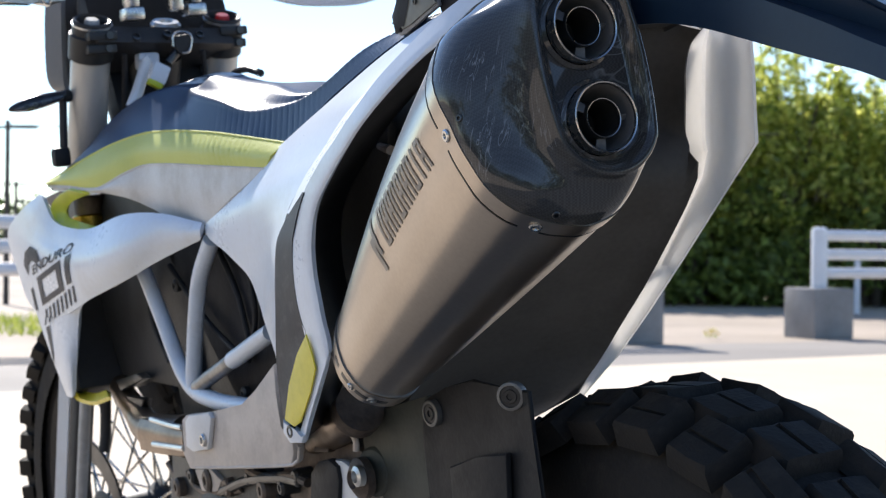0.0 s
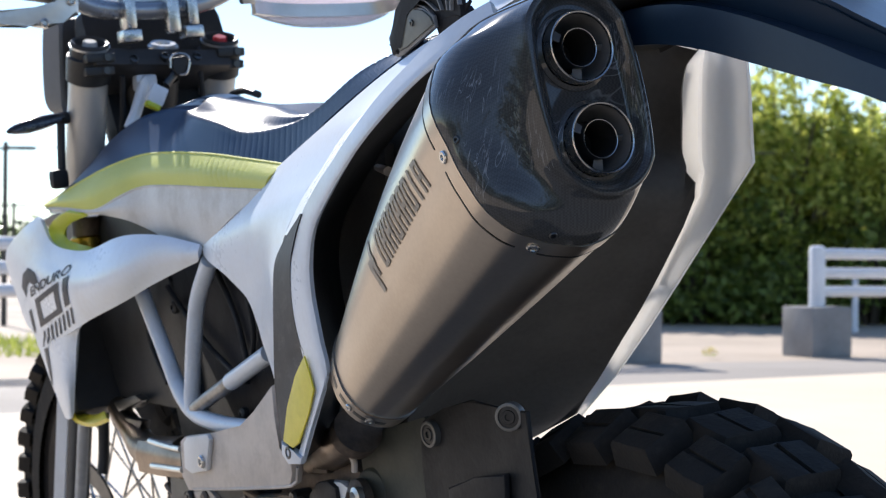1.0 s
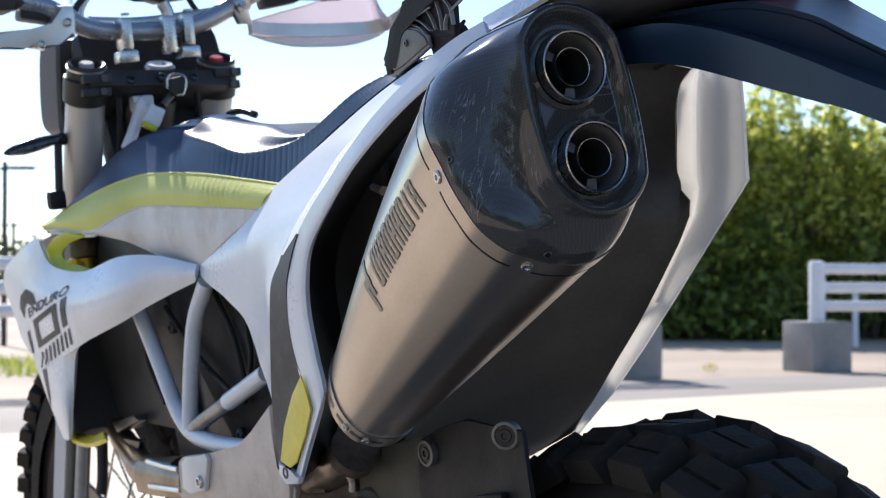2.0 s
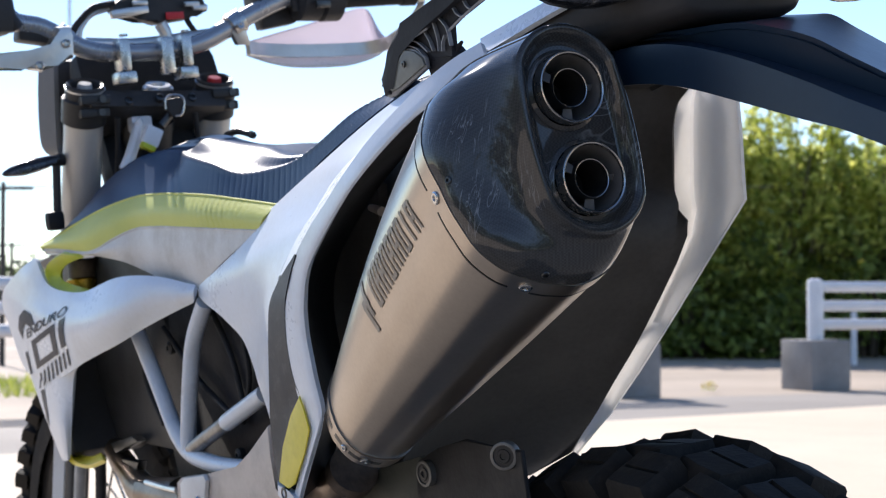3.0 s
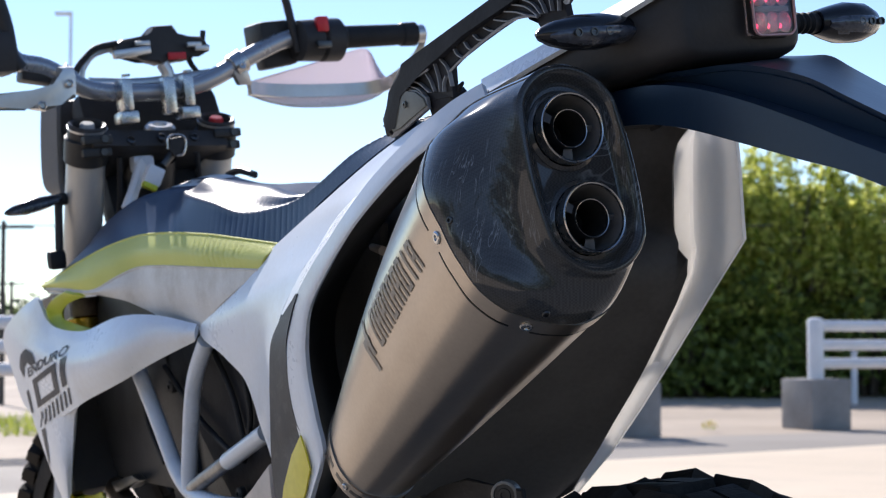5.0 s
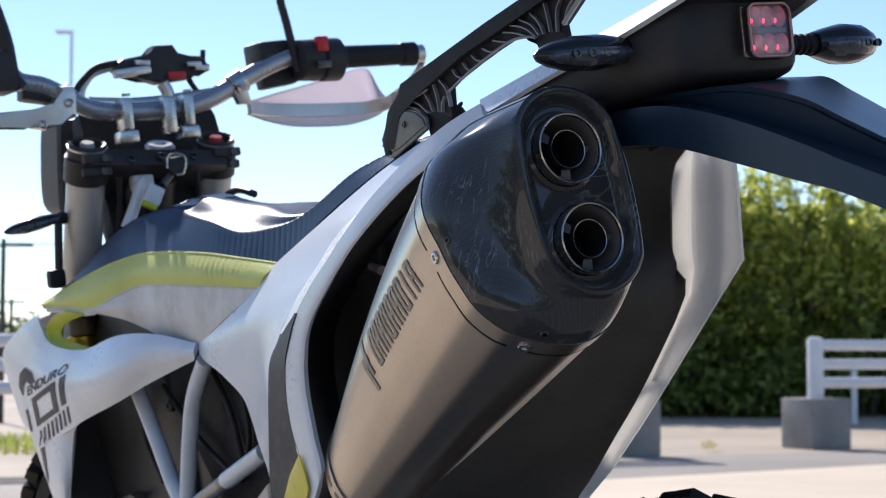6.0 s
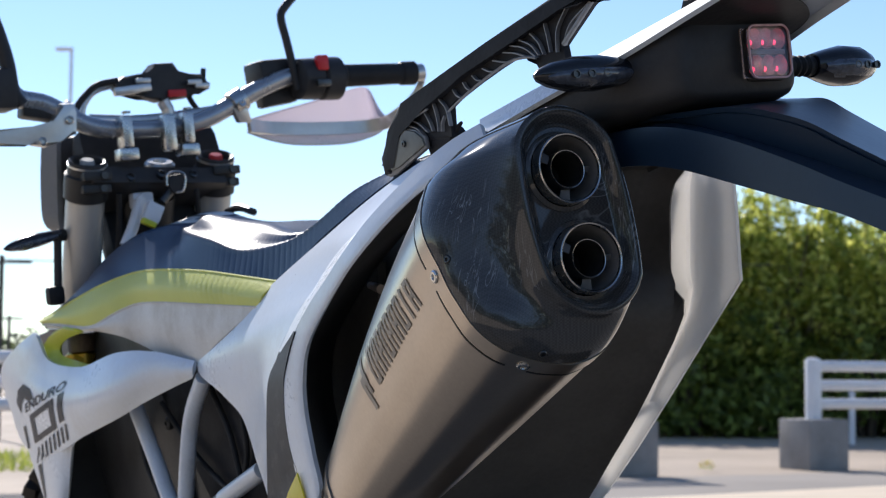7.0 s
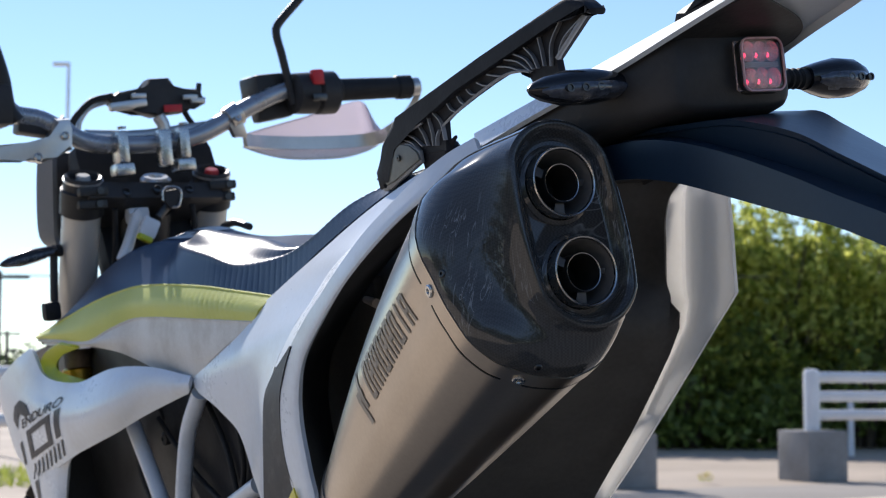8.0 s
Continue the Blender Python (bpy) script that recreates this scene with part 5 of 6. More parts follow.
part("scoop_lining", panel([[(-0.159, 1.0306, 0.8598), (-0.159, 1.0911, 0.8499), (-0.159, 1.1159, 0.8352), (-0.159, 1.0902, 0.8177), (-0.159, 1.029, 0.8102), (-0.159, 0.9366, 0.8072)], [(-0.147, 0.9878, 0.8527), (-0.147, 1.054, 0.8451), (-0.147, 1.0863, 0.8337), (-0.147, 1.0799, 0.8246), (-0.147, 1.0399, 0.8184), (-0.147, 0.9663, 0.8109)]], 0.004), LIME, bike, "lime green scoop lining")
part("lower_lime_clip", panel([[(-0.15, 1.1238, 0.5916), (-0.15, 1.1057, 0.5816), (-0.15, 1.0522, 0.5816), (-0.15, 0.9883, 0.5938)], [(-0.135, 1.1566, 0.5944), (-0.135, 1.1301, 0.5872), (-0.135, 1.083, 0.588), (-0.135, 1.0397, 0.596)]], 0.006), DECAL, bike)
part("reservoir", turned([(-0.012, 0.022), (-0.010, 0.0235), (0.008, 0.0235), (0.010, 0.021)], (-0.105, 1.1209, 0.8144), (0, 0, 1), 28), GOLD, bike, "gold anodised reservoir cap")
part("reservoir_top", turned([(0, 0.0205), (0.022, 0.0205), (0.024, 0.017)], Vector((-0.105, 1.1174, 0.8251)), (0, 0, 1), 24), DIRTY, bike)
part("scoop_back", slab([(-0.07, 1.4109, 0.8482), (-0.07, 1.312, 0.8588), (-0.07, 1.1179, 0.8523), (-0.07, 0.9, 0.8096), (-0.07, 0.8661, 0.7954), (-0.07, 1.258, 0.7904)], 0.02, 0.004), ENGINE, bike)

# -- frame and engine --
for pts, r in (([(-0.125, 0.8785, 0.7542), (-0.12, 0.8423, 0.6925), (-0.12, 0.7987, 0.6369), (-0.12, 0.7634, 0.616)], 0.0098), ([(-0.122, 0.6618, 0.793), (-0.122, 0.7063, 0.7508), (-0.122, 0.7309, 0.7044), (-0.122, 0.7562, 0.6369), (-0.122, 0.7579, 0.6181)], 0.0096), ([(-0.122, 0.7989, 0.644), (-0.122, 0.7582, 0.6167), (-0.122, 0.6841, 0.6085), (-0.122, 0.5893, 0.6106)], 0.0100)):
    part("frame_tube", tube(pts, r, 16, 20), WHITE, bike, "white painted steel frame tube")
part("frame_strut", rod((-0.122, 0.7484, 0.6209), (-0.122, 0.6304, 0.661), 0.0088, 14), STRUT, bike, "scuffed bare frame strut")
part("frame_tube", rod((-0.122, 0.6355, 0.6595), (-0.122, 0.5244, 0.6966), 0.0100, 14), WHITE, bike)
hanger = part("footrest_hanger", slab([(-0.15, 0.7201, 0.5903), (-0.15, 0.706, 0.5974), (-0.15, 0.6372, 0.6064), (-0.15, 0.5384, 0.6203), (-0.15, 0.5013, 0.6418), (-0.15, 0.4494, 0.6735), (-0.15, 0.4492, 0.6403), (-0.15, 0.4489, 0.6071), (-0.15, 0.4224, 0.6018), (-0.15, 0.4221, 0.5859), (-0.15, 0.4285, 0.575), (-0.15, 0.4402, 0.5701), (-0.15, 0.7095, 0.5346), (-0.15, 0.7273, 0.5515)], 0.014, 0.004), BRACKET, bike, "cast grey footrest hanger")
part("hanger_boss", slab([(-0.16, 0.6944, 0.5924), (-0.16, 0.6821, 0.6), (-0.16, 0.6221, 0.6088), (-0.16, 0.6157, 0.6032), (-0.16, 0.6332, 0.567), (-0.16, 0.6782, 0.5588), (-0.16, 0.6991, 0.5629)], 0.006, 0.0025), TANK, hanger)
part("bolt", turned([(0, 0.0075), (0.002, 0.0075), (0.004, 0.006), (0.004, 0.004), (0.0015, 0.0035), (0.0015, 0)], (-0.163, 0.6395, 0.5769), (-1, 0, 0), 18), STEEL, hanger)
part("hanger_edge", tube([(-0.156, 0.6937, 0.5383), (-0.156, 0.5557, 0.5556), (-0.156, 0.4308, 0.5729), (-0.156, 0.4118, 0.5814), (-0.156, 0.4076, 0.5943)], 0.0018, 8, 20), BRACKET, hanger)

part("engine_case", slab(flat(0.0, [(0.52, 0.28), (0.86, 0.28), (0.90, 0.42), (0.86, 0.54), (0.60, 0.57), (0.48, 0.46)]), 0.25, 0.02), ENGINE, bike, "dark engine case")
part("cylinder", slab(flat(0.0, [(0.66, 0.56), (0.90, 0.54), (0.97, 0.76), (0.70, 0.80)]), 0.17, 0.012), ENGINE, bike)
part("radiator", block((0.11, 0.05, 0.22), pose(-0.095, 1.16, 0.69, -18), 0.006), BLACK, bike, "black radiator under the shroud")
part("airbox", slab(flat(0.0, [(0.45, 0.62), (0.70, 0.60), (0.92, 0.80), (0.62, 0.84), (0.48, 0.80)]), 0.19, 0.012), GRIPBLACK, bike)
for pts in ([(-0.1, 0.6997, 0.7807), (-0.1, 0.6559, 0.7302), (-0.1, 0.6371, 0.6802)], [(-0.105, 0.8432, 0.7594), (-0.105, 0.751, 0.7013), (-0.105, 0.6613, 0.6636)], [(-0.1, 0.6181, 0.7564), (-0.1, 0.6121, 0.7066), (-0.1, 0.6435, 0.6544)], [(-0.105, 0.9173, 0.7581), (-0.105, 0.9242, 0.6938), (-0.105, 0.8773, 0.6397)]):
    part("cable", tube(pts, 0.0035, 8, 16), SOFT, bike)
for p in [(-0.1, 0.6524, 0.6187), (-0.1, 0.8293, 0.735)]:
    part("engine_bolt", turned([(0, 0.008), (0.006, 0.008), (0.008, 0.0055), (0.008, 0.003), (0.004, 0.0025)], p, (-1, 0, 0), 14), ENGINE, bike)
part("header_pipe", tube([(-0.125, 0.7839, 0.5598), (-0.125, 0.8571, 0.5549), (-0.118, 0.9429, 0.5528), (-0.108, 1.0057, 0.5649), (-0.1, 1.0643, 0.5795), (-0.09, 1.13, 0.5958)], 0.026, 18, 30, r2=0.013), HEADER, bike, "heat tinted exhaust header pipe")
shield = part("heat_guard", panel([[(-0.15, 0.874, 0.5755), (-0.15, 0.8066, 0.5765), (-0.15, 0.7338, 0.5784)], [(-0.156, 0.87, 0.5609), (-0.156, 0.7951, 0.5618), (-0.156, 0.7206, 0.5651)], [(-0.15, 0.8814, 0.5377), (-0.15, 0.8077, 0.5404), (-0.15, 0.7338, 0.5468)]], 0.002), HEADER, bike)
for z in (0, 1):
    part("guard_slot", tube([(-0.1565, 0.8198, 0.5818), (-0.1565, 0.7609, 0.5808), (-0.1565, 0.7218, 0.5814)] if z == 0 else [(-0.157, 0.8197, 0.5519), (-0.157, 0.767, 0.5549), (-0.157, 0.7202, 0.5575)], 0.0035, 8, 10), ALU, shield)
part("clutch_cover", turned([(0, 0.075), (0.02, 0.075), (0.03, 0.06), (0.032, 0.0)], (-0.10, 0.72, 0.44), (-1, 0, 0), 30), ENGINE, bike)
for p in [(-0.118, 0.7888, 0.5084), (-0.118, 0.7418, 0.521), (-0.118, 0.6096, 0.5341), (-0.118, 0.5764, 0.5289), (-0.118, 0.6684, 0.5171), (-0.118, 0.5427, 0.5363)]:
    part("case_bolt", turned([(-0.01, 0.008), (0.004, 0.008), (0.006, 0.005), (0.006, 0.003), (0.002, 0.002)], p, (-1, 0, 0), 12), DIRTY, bike)
for q, r in zip([(-0.128, 0.7713, 0.5144), (-0.128, 0.7244, 0.515), (-0.128, 0.665, 0.5149), (-0.128, 0.6009, 0.5332), (-0.128, 0.5673, 0.5239), (-0.128, 0.5146, 0.5345), (-0.128, 0.4767, 0.5495), (-0.128, 0.8219, 0.4943)], (0.010, 0.014, 0.011, 0.008, 0.013, 0.009, 0.010, 0.012)):
    part("case_boss", turned([(-0.02, r), (0.004, r), (0.007, r * 0.75), (0.007, r * 0.4), (0.002, r * 0.35), (0.002, 0)], q, (-1, 0.1, 0), 16), DIRTY if r > 0.0105 else ENGINE, bike)
for pts in ([(-0.125, 0.7962, 0.5156), (-0.125, 0.7738, 0.5001), (-0.125, 0.7133, 0.5014), (-0.125, 0.6367, 0.5161)], [(-0.13, 0.6033, 0.542), (-0.13, 0.5593, 0.5389), (-0.13, 0.4929, 0.5496), (-0.13, 0.4531, 0.547)], [(-0.12, 0.8739, 0.5157), (-0.12, 0.8448, 0.4982), (-0.12, 0.8384, 0.4747)]):
    part("pipe_run", tube(pts, 0.005, 10, 18), DIRTY, bike)
for pts in ([(-0.108, 1.061, 0.6037), (-0.108, 0.975, 0.619), (-0.108, 0.952, 0.6134), (-0.108, 1.0429, 0.5916)], [(-0.108, 1.023, 0.5857), (-0.108, 0.96, 0.5866), (-0.108, 0.9724, 0.5724), (-0.108, 1.0189, 0.5711)]):
    part("mount_lug", slab(pts, 0.014, 0.003), PIPE, bike)
part("peg_bracket", slab([(-0.125, 0.7641, 0.5229), (-0.125, 0.7141, 0.5303), (-0.125, 0.6837, 0.5196), (-0.125, 0.7009, 0.5044), (-0.125, 0.7478, 0.4995)], 0.012, 0.003), BRACKET, bike)
part("gear_lever", tube([(-0.13, 0.6832, 0.5077), (-0.13, 0.6062, 0.5304), (-0.13, 0.5149, 0.5445), (-0.13, 0.4733, 0.5462)], 0.006, 10, 16), PIPE, bike)
part("rear_link", slab([(-0.09, 0.5282, 0.5818), (-0.09, 0.463, 0.6033), (-0.09, 0.4005, 0.6008), (-0.09, 0.3445, 0.5842), (-0.09, 0.3384, 0.5572), (-0.09, 0.4177, 0.5182), (-0.09, 0.5253, 0.5029), (-0.09, 0.5599, 0.5352)], 0.05, 0.01), DIRTY, bike, "dirty brown suspension link")
part("joint_pipe", tube([(-0.135, 0.306, 0.6392), (-0.135, 0.3447, 0.6221), (-0.11, 0.424, 0.5989), (-0.09, 0.5099, 0.5716), (-0.06, 0.6352, 0.5462)], 0.019, 16, 20), HEADER, bike, "dark stained exhaust joint pipe")
part("clamp_ring", turned([(0, 0.024), (0.014, 0.024), (0.014, 0.020)], (-0.14, 0.3118, 0.6315), AXIS, 24), DIRTY, bike)
part("swingarm", slab(flat(-0.085, [(0.50, 0.53), (0.44, 0.58), (0.38, 0.57), (0.0, 0.38), (-0.04, 0.34), (0.0, 0.30), (0.46, 0.46)]), 0.035, 0.008), BRUSHED, bike, "pale alloy swingarm")
part("swingarm_horn", slab([(-0.126, 0.3991, 0.5776), (-0.126, 0.3691, 0.58), (-0.126, 0.3442, 0.573), (-0.126, 0.3331, 0.559), (-0.126, 0.3354, 0.5368), (-0.126, 0.3987, 0.5108), (-0.126, 0.3848, 0.5523)], 0.010, 0.004), PALE, bike, "bare alloy swingarm end")
part("chain_slider", slab([(-0.13, 0.4442, 0.5221), (-0.13, 0.4329, 0.5611), (-0.13, 0.4144, 0.5748), (-0.13, 0.3906, 0.5798), (-0.13, 0.3722, 0.5742), (-0.13, 0.3702, 0.5605), (-0.13, 0.3789, 0.5314)], 0.012, 0.005), SOFT, bike, "black rubber chain slider")
part("pivot_boss", turned([(0, 0.020), (0.008, 0.020), (0.014, 0.012), (0.016, 0.009), (0.010, 0.006), (0.010, 0)], (-0.124, 0.3329, 0.5669), (-1, 0, 0), 24), DIRTY, bike)
part("pivot_nut", turned([(0, 0.010), (0.006, 0.010), (0.008, 0.006), (0.002, 0.005), (0.002, 0)], (-0.138, 0.314, 0.5734), (-1, 0, 0), 16), ALU, bike)
part("inner_shield", slab([(-0.112, 0.3536, 0.623), (-0.112, 0.2154, 0.6539), (-0.112, 0.2281, 0.5597), (-0.112, 0.3133, 0.5372), (-0.112, 0.3492, 0.5876)], 0.006, 0.002), SHIELD, bike, "mud filmed inner mudguard")
part("shield_stay", slab([(-0.118, 0.4513, 0.5771), (-0.118, 0.4393, 0.5958), (-0.118, 0.4121, 0.6088), (-0.118, 0.3841, 0.6172), (-0.118, 0.3779, 0.6122), (-0.118, 0.4005, 0.5987), (-0.118, 0.4144, 0.5812)], 0.008, 0.002), DIRTY, bike)
part("pipe_hook", tube([(-0.136, 0.3513, 0.6047), (-0.136, 0.343, 0.6099), (-0.136, 0.3287, 0.6103), (-0.136, 0.323, 0.6044), (-0.136, 0.3248, 0.5956)], 0.0032, 8, 16), BRACKET, bike)
part("shock_mount", turned([(-0.012, 0.024), (0.0, 0.024), (0.003, 0.021), (0.003, 0.0)], (-0.118, 0.327, 0.572), (-1, -0.25, 0.1), 24), SHIELD, bike)


part("brake_hose", tube([(-0.0601, 1.26, 0.5913), (-0.0655, 1.26, 0.5428), (-0.07, 1.26, 0.5023), (-0.0752, 1.26, 0.4784)], 0.0080, 12, 16), BLACK, bike, "black sleeved front brake hose")
part("hose_guide", slab([(-0.1115, 1.22, 0.626), (-0.056, 1.22, 0.6179), (-0.0645, 1.22, 0.5786), (-0.0867, 1.22, 0.5594), (-0.1136, 1.22, 0.5701)], 0.02, 0.006), BLACK, bike)

# -- wheels --
def wheel(name, c, radius, width, rows, count, steer, rim_r, label):
    c = Vector(c)
    place = Matrix.Translation(c) @ pose(0, 0, 0, 0, 0, steer)
    prof = []
    for k in range(17):
        a = math.pi * (k / 16)
        prof.append((-math.cos(a) * width * 0.46, rim_r + (radius - 0.013 - rim_r) * math.sin(a) ** 0.62))
    seg = 72
    ring_rows = [[place @ Vector((x, r * math.cos(t), r * math.sin(t))) for t in (2 * math.pi * k / seg for k in range(seg))] for x, r in prof]
    tyre = part(name + "_tyre", grid(ring_rows, closed=True), RUBBER, bike, label, angle=60)
    meshes, jit = {}, random.Random(3)

    def knob(size, seed):
        """One rubber block: tapered, with sharp scuffed edges and a shallow cut across it."""
        r = random.Random(seed)
        lx, ly, lz = size[0] / 2, size[1] / 2, size[2] / 2
        b = bmesh.new()
        rows = []
        for z, k in ((-lz, 1.10), (lz * 0.45, 1.01), (lz * 0.88, 0.97), (lz, 0.92)):
            ring = []
            for x, y in ((-1, -1), (-0.1, -1.02), (0.1, -1.02), (1, -1), (1.03, 0), (1, 1), (0.1, 1.02), (-0.1, 1.02), (-1, 1), (-1.03, 0)):
                wob = 0.0009 if z > 0 else 0.0
                ring.append((x * lx * k + r.uniform(-wob, wob), y * ly * k + r.uniform(-wob, wob), z + r.uniform(-wob, wob)))
            rows.append(ring)
        grid(rows, b, closed=True)
        b.verts.ensure_lookup_table()
        t = b.verts[30:40]
        b.faces.new((t[0], t[1], t[7], t[8], t[9]))
        b.faces.new((t[2], t[3], t[4], t[5], t[6]))
        cut = [b.verts.new((v.co.x, v.co.y * 0.96, v.co.z - 0.0035)) for v in (t[1], t[2], t[6], t[7])]
        b.faces.new((t[1], cut[0], cut[3], t[7]))
        b.faces.new((cut[0], cut[1], cut[2], cut[3]))
        b.faces.new((cut[1], t[2], t[6], cut[2]))
        b.faces.new((t[1], t[2], cut[1], cut[0]))
        b.faces.new((t[6], t[7], cut[3], cut[2]))
        shade(b, 40)
        me = bpy.data.meshes.new("tread_block")
        b.to_mesh(me)
        b.free()
        me.materials.append(RUBBER)
        return me

    for off, tilt, size, shift in rows:
        for k in range(count):
            key = (abs(off), tilt, jit.randrange(4))
            a = 2 * math.pi * (k + shift) / count
            m = place @ Matrix.Rotation(a, 4, "X") @ Matrix.Translation((off, 0, 0)) @ Matrix.Translation((0, 0, radius - 0.010 - abs(off) ** 2 * 2.6)) @ Matrix.Rotation(tilt if off > 0 else -tilt, 4, "Y")
            if key not in meshes:
                meshes[key] = knob(size, key[2] + int(off * 1000))
            m = m @ pose(0, 0, jit.uniform(-0.0018, 0.0006), jit.uniform(-3, 3), jit.uniform(-3, 3), jit.uniform(-5, 5))
            ob = new("tread_block", meshes[key])
            ob.parent = tyre
            ob.matrix_local = m
    rr = [(-width * 0.32, rim_r + 0.012), (-width * 0.30, rim_r - 0.004), (-0.02, rim_r - 0.014), (0.02, rim_r - 0.014), (width * 0.30, rim_r - 0.004), (width * 0.32, rim_r + 0.012)]
    ro = part(name + "_rim", grid([[place @ Vector((x, r * math.cos(t), r * math.sin(t))) for t in (2 * math.pi * k / seg for k in range(seg))] for x, r in rr], closed=True), BLACK, bike, "black spoked rim")
    part(name + "_hub", turned([(-0.06, 0.02), (-0.05, 0.045), (-0.03, 0.03), (0.03, 0.03), (0.05, 0.045), (0.06, 0.02)], c, place.to_3x3() @ Vector((1, 0, 0)), 24), ENGINE, bike)
    for k in range(36):
        a = 2 * math.pi * k / 36
        b = a + (0.55 if k % 4 < 2 else -0.55)
        sx = 0.045 if k % 2 else -0.045
        part("spoke", rod(place @ Vector((sx, 0.04 * math.cos(b), 0.04 * math.sin(b))), place @ Vector((sx * 0.1, (rim_r - 0.01) * math.cos(a), (rim_r - 0.01) * math.sin(a))), 0.0021, 6), STEEL, ro)
    part(name + "_disc", grid([[place @ Vector((x, r * math.cos(t), r * math.sin(t))) for t in (2 * math.pi * k / 48 for k in range(48))] for x, r in ((-0.072, 0.100), (-0.072, 0.130), (-0.068, 0.130), (-0.068, 0.100), (-0.072, 0.100))], closed=True), PIPE, bike)


REAR_ROWS = [(0.0, 0.0, (0.056, 0.048, 0.020), 0.0), (0.052, 0.50, (0.044, 0.046, 0.022), 0.5), (-0.052, 0.50, (0.044, 0.046, 0.022), 0.5)]
wheel("rear", (0, 0.0, 0.3315), 0.3315, 0.145, REAR_ROWS, 29, 0, 0.235, "black knobbly off-road rear tyre")
FRONT_ROWS = [(0.0, 0.0, (0.034, 0.030, 0.022), 0.0), (0.024, 0.32, (0.026, 0.028, 0.022), 0.5), (-0.024, 0.32, (0.026, 0.028, 0.022), 0.5), (0.040, 0.75, (0.020, 0.026, 0.022), 0.0), (-0.040, 0.75, (0.020, 0.026, 0.022), 0.0)]
wheel("front", (0.022, 1.44, 0.345), 0.345, 0.095, FRONT_ROWS, 44, 5, 0.265, "black knobbly front tyre with wire spokes")

# -- fork and cockpit --
LEGS = (((-0.097, 1.052), -1), ((0.098, 1.078), 1))
SLOPE = Vector((0, 0.42, -0.9075))
for (x, y), s in LEGS:
    top = Vector((x, y, 1.076))
    leg = part("fork_leg", turned([(0.03, 0.0250), (0.034, 0.0258), (0.40, 0.0258), (0.405, 0.024)], top, SLOPE, 28), BRUSHED, bike, "brushed aluminium fork tube")
    part("stanchion", rod(top + SLOPE * 0.40 + Vector((0.008, 0, 0)), top + SLOPE * 0.76 + Vector((0.008, 0, 0)), 0.0185, 24), BLACK, leg, "black coated fork slider tube")
    part("guard_rail", rod(top + SLOPE * 0.42 + Vector((0.007, -0.021, 0)), top + SLOPE * 0.80 + Vector((0.007, -0.021, 0)), 0.0085, 18), KNOB, leg, "pale grey guard rail")
    part("guard", panel([[top + SLOPE * 0.46 + Vector((-0.029, -0.006, 0)), top + SLOPE * 0.80 + Vector((-0.029, -0.006, 0))], [top + SLOPE * 0.46 + Vector((-0.018, -0.022, 0)), top + SLOPE * 0.80 + Vector((-0.018, -0.022, 0))]], 0.003, per=2), WHITE, leg)
    part("axle_lug", rod(top + SLOPE * 0.75, top + SLOPE * 0.83, 0.028, 18), BRUSHED, leg)
    part("fork_cap", turned([(0.007, 0.0), (0.007, 0.0185), (-0.001, 0.0205), (-0.0025, 0.0235), (0.0, 0.0255), (0.010, 0.0258), (0.03, 0.0255)], top, SLOPE, 28), BLACK, leg)
    part("cap_ring", turned([(0.002, 0.024), (0.003, 0.0266), (0.0055, 0.0266), (0.0065, 0.024)], top, SLOPE, 28, caps=False), ALU, leg)
    part("adjuster", turned([(-0.003, 0.0), (-0.003, 0.008), (-0.001, 0.0095), (0.007, 0.0105), (0.007, 0.0)], top, SLOPE, 14), KNOB if s < 0 else RED, leg, "silver adjuster knob" if s < 0 else "red adjuster knob")
    part("fork_clamp", turned([(0.016, 0.0265), (0.018, 0.0295), (0.050, 0.0295), (0.052, 0.0265)], top, SLOPE, 28), ENGINE, leg)
    for dz in (0.024, 0.042):
        part("clamp_bolt", rod(top + SLOPE * dz + Vector((0.012, -0.040, 0)), top + SLOPE * dz + Vector((0.012, -0.030, 0)), 0.005, 10), PIPE, leg)
        part("clamp_lug", block((0.040, 0.02, 0.012), Matrix.Translation(top + SLOPE * dz + Vector((0.004, -0.027, 0))), 0.003), ENGINE, leg)
part("top_yoke", slab([(x, y, 1.046 + (y - 1.06) * -0.4) for x, y in ((-0.10, 1.03), (0.10, 1.056), (0.11, 1.10), (0.05, 1.135), (-0.05, 1.13), (-0.115, 1.085))], 0.026, 0.006), BLACK, bike, "black machined top yoke")
for a, b, c in (((-0.062, 1.04, 1.03), (-0.060, 1.06, 0.98), (-0.062, 1.09, 0.90)), ((0.052, 1.05, 1.03), (0.055, 1.06, 0.99), (0.050, 1.09, 0.92))):
    part("cable", tube([a, b, c], 0.004, 8, 14), SOFT, bike)
for q in ((-0.045, 1.036, 1.05), (0.05, 1.05, 1.05), (0.0, 1.04, 1.052)):
    part("yoke_bolt", turned([(-0.01, 0.006), (0.003, 0.006), (0.004, 0.004), (0.001, 0.003), (0.001, 0)], q, (0, -0.8, 0.6), 12), PIPE, bike)
part("steering_nut", turned([(-0.004, 0.021), (0.004, 0.021), (0.008, 0.017), (0.008, 0.010), (0.004, 0.008), (0.004, 0)], (0.0123, 1.075, 1.0657), (0, -0.35, 0.94), 24), ALU, bike, "polished steering stem nut")
part("lower_yoke", block((0.23, 0.07, 0.05), pose(0, 1.17, 0.86, -24), 0.01), ENGINE, bike)
part("steering_head", rod((0, 1.09, 1.03), (0, 1.20, 0.80), 0.035, 20), ENGINE, bike)
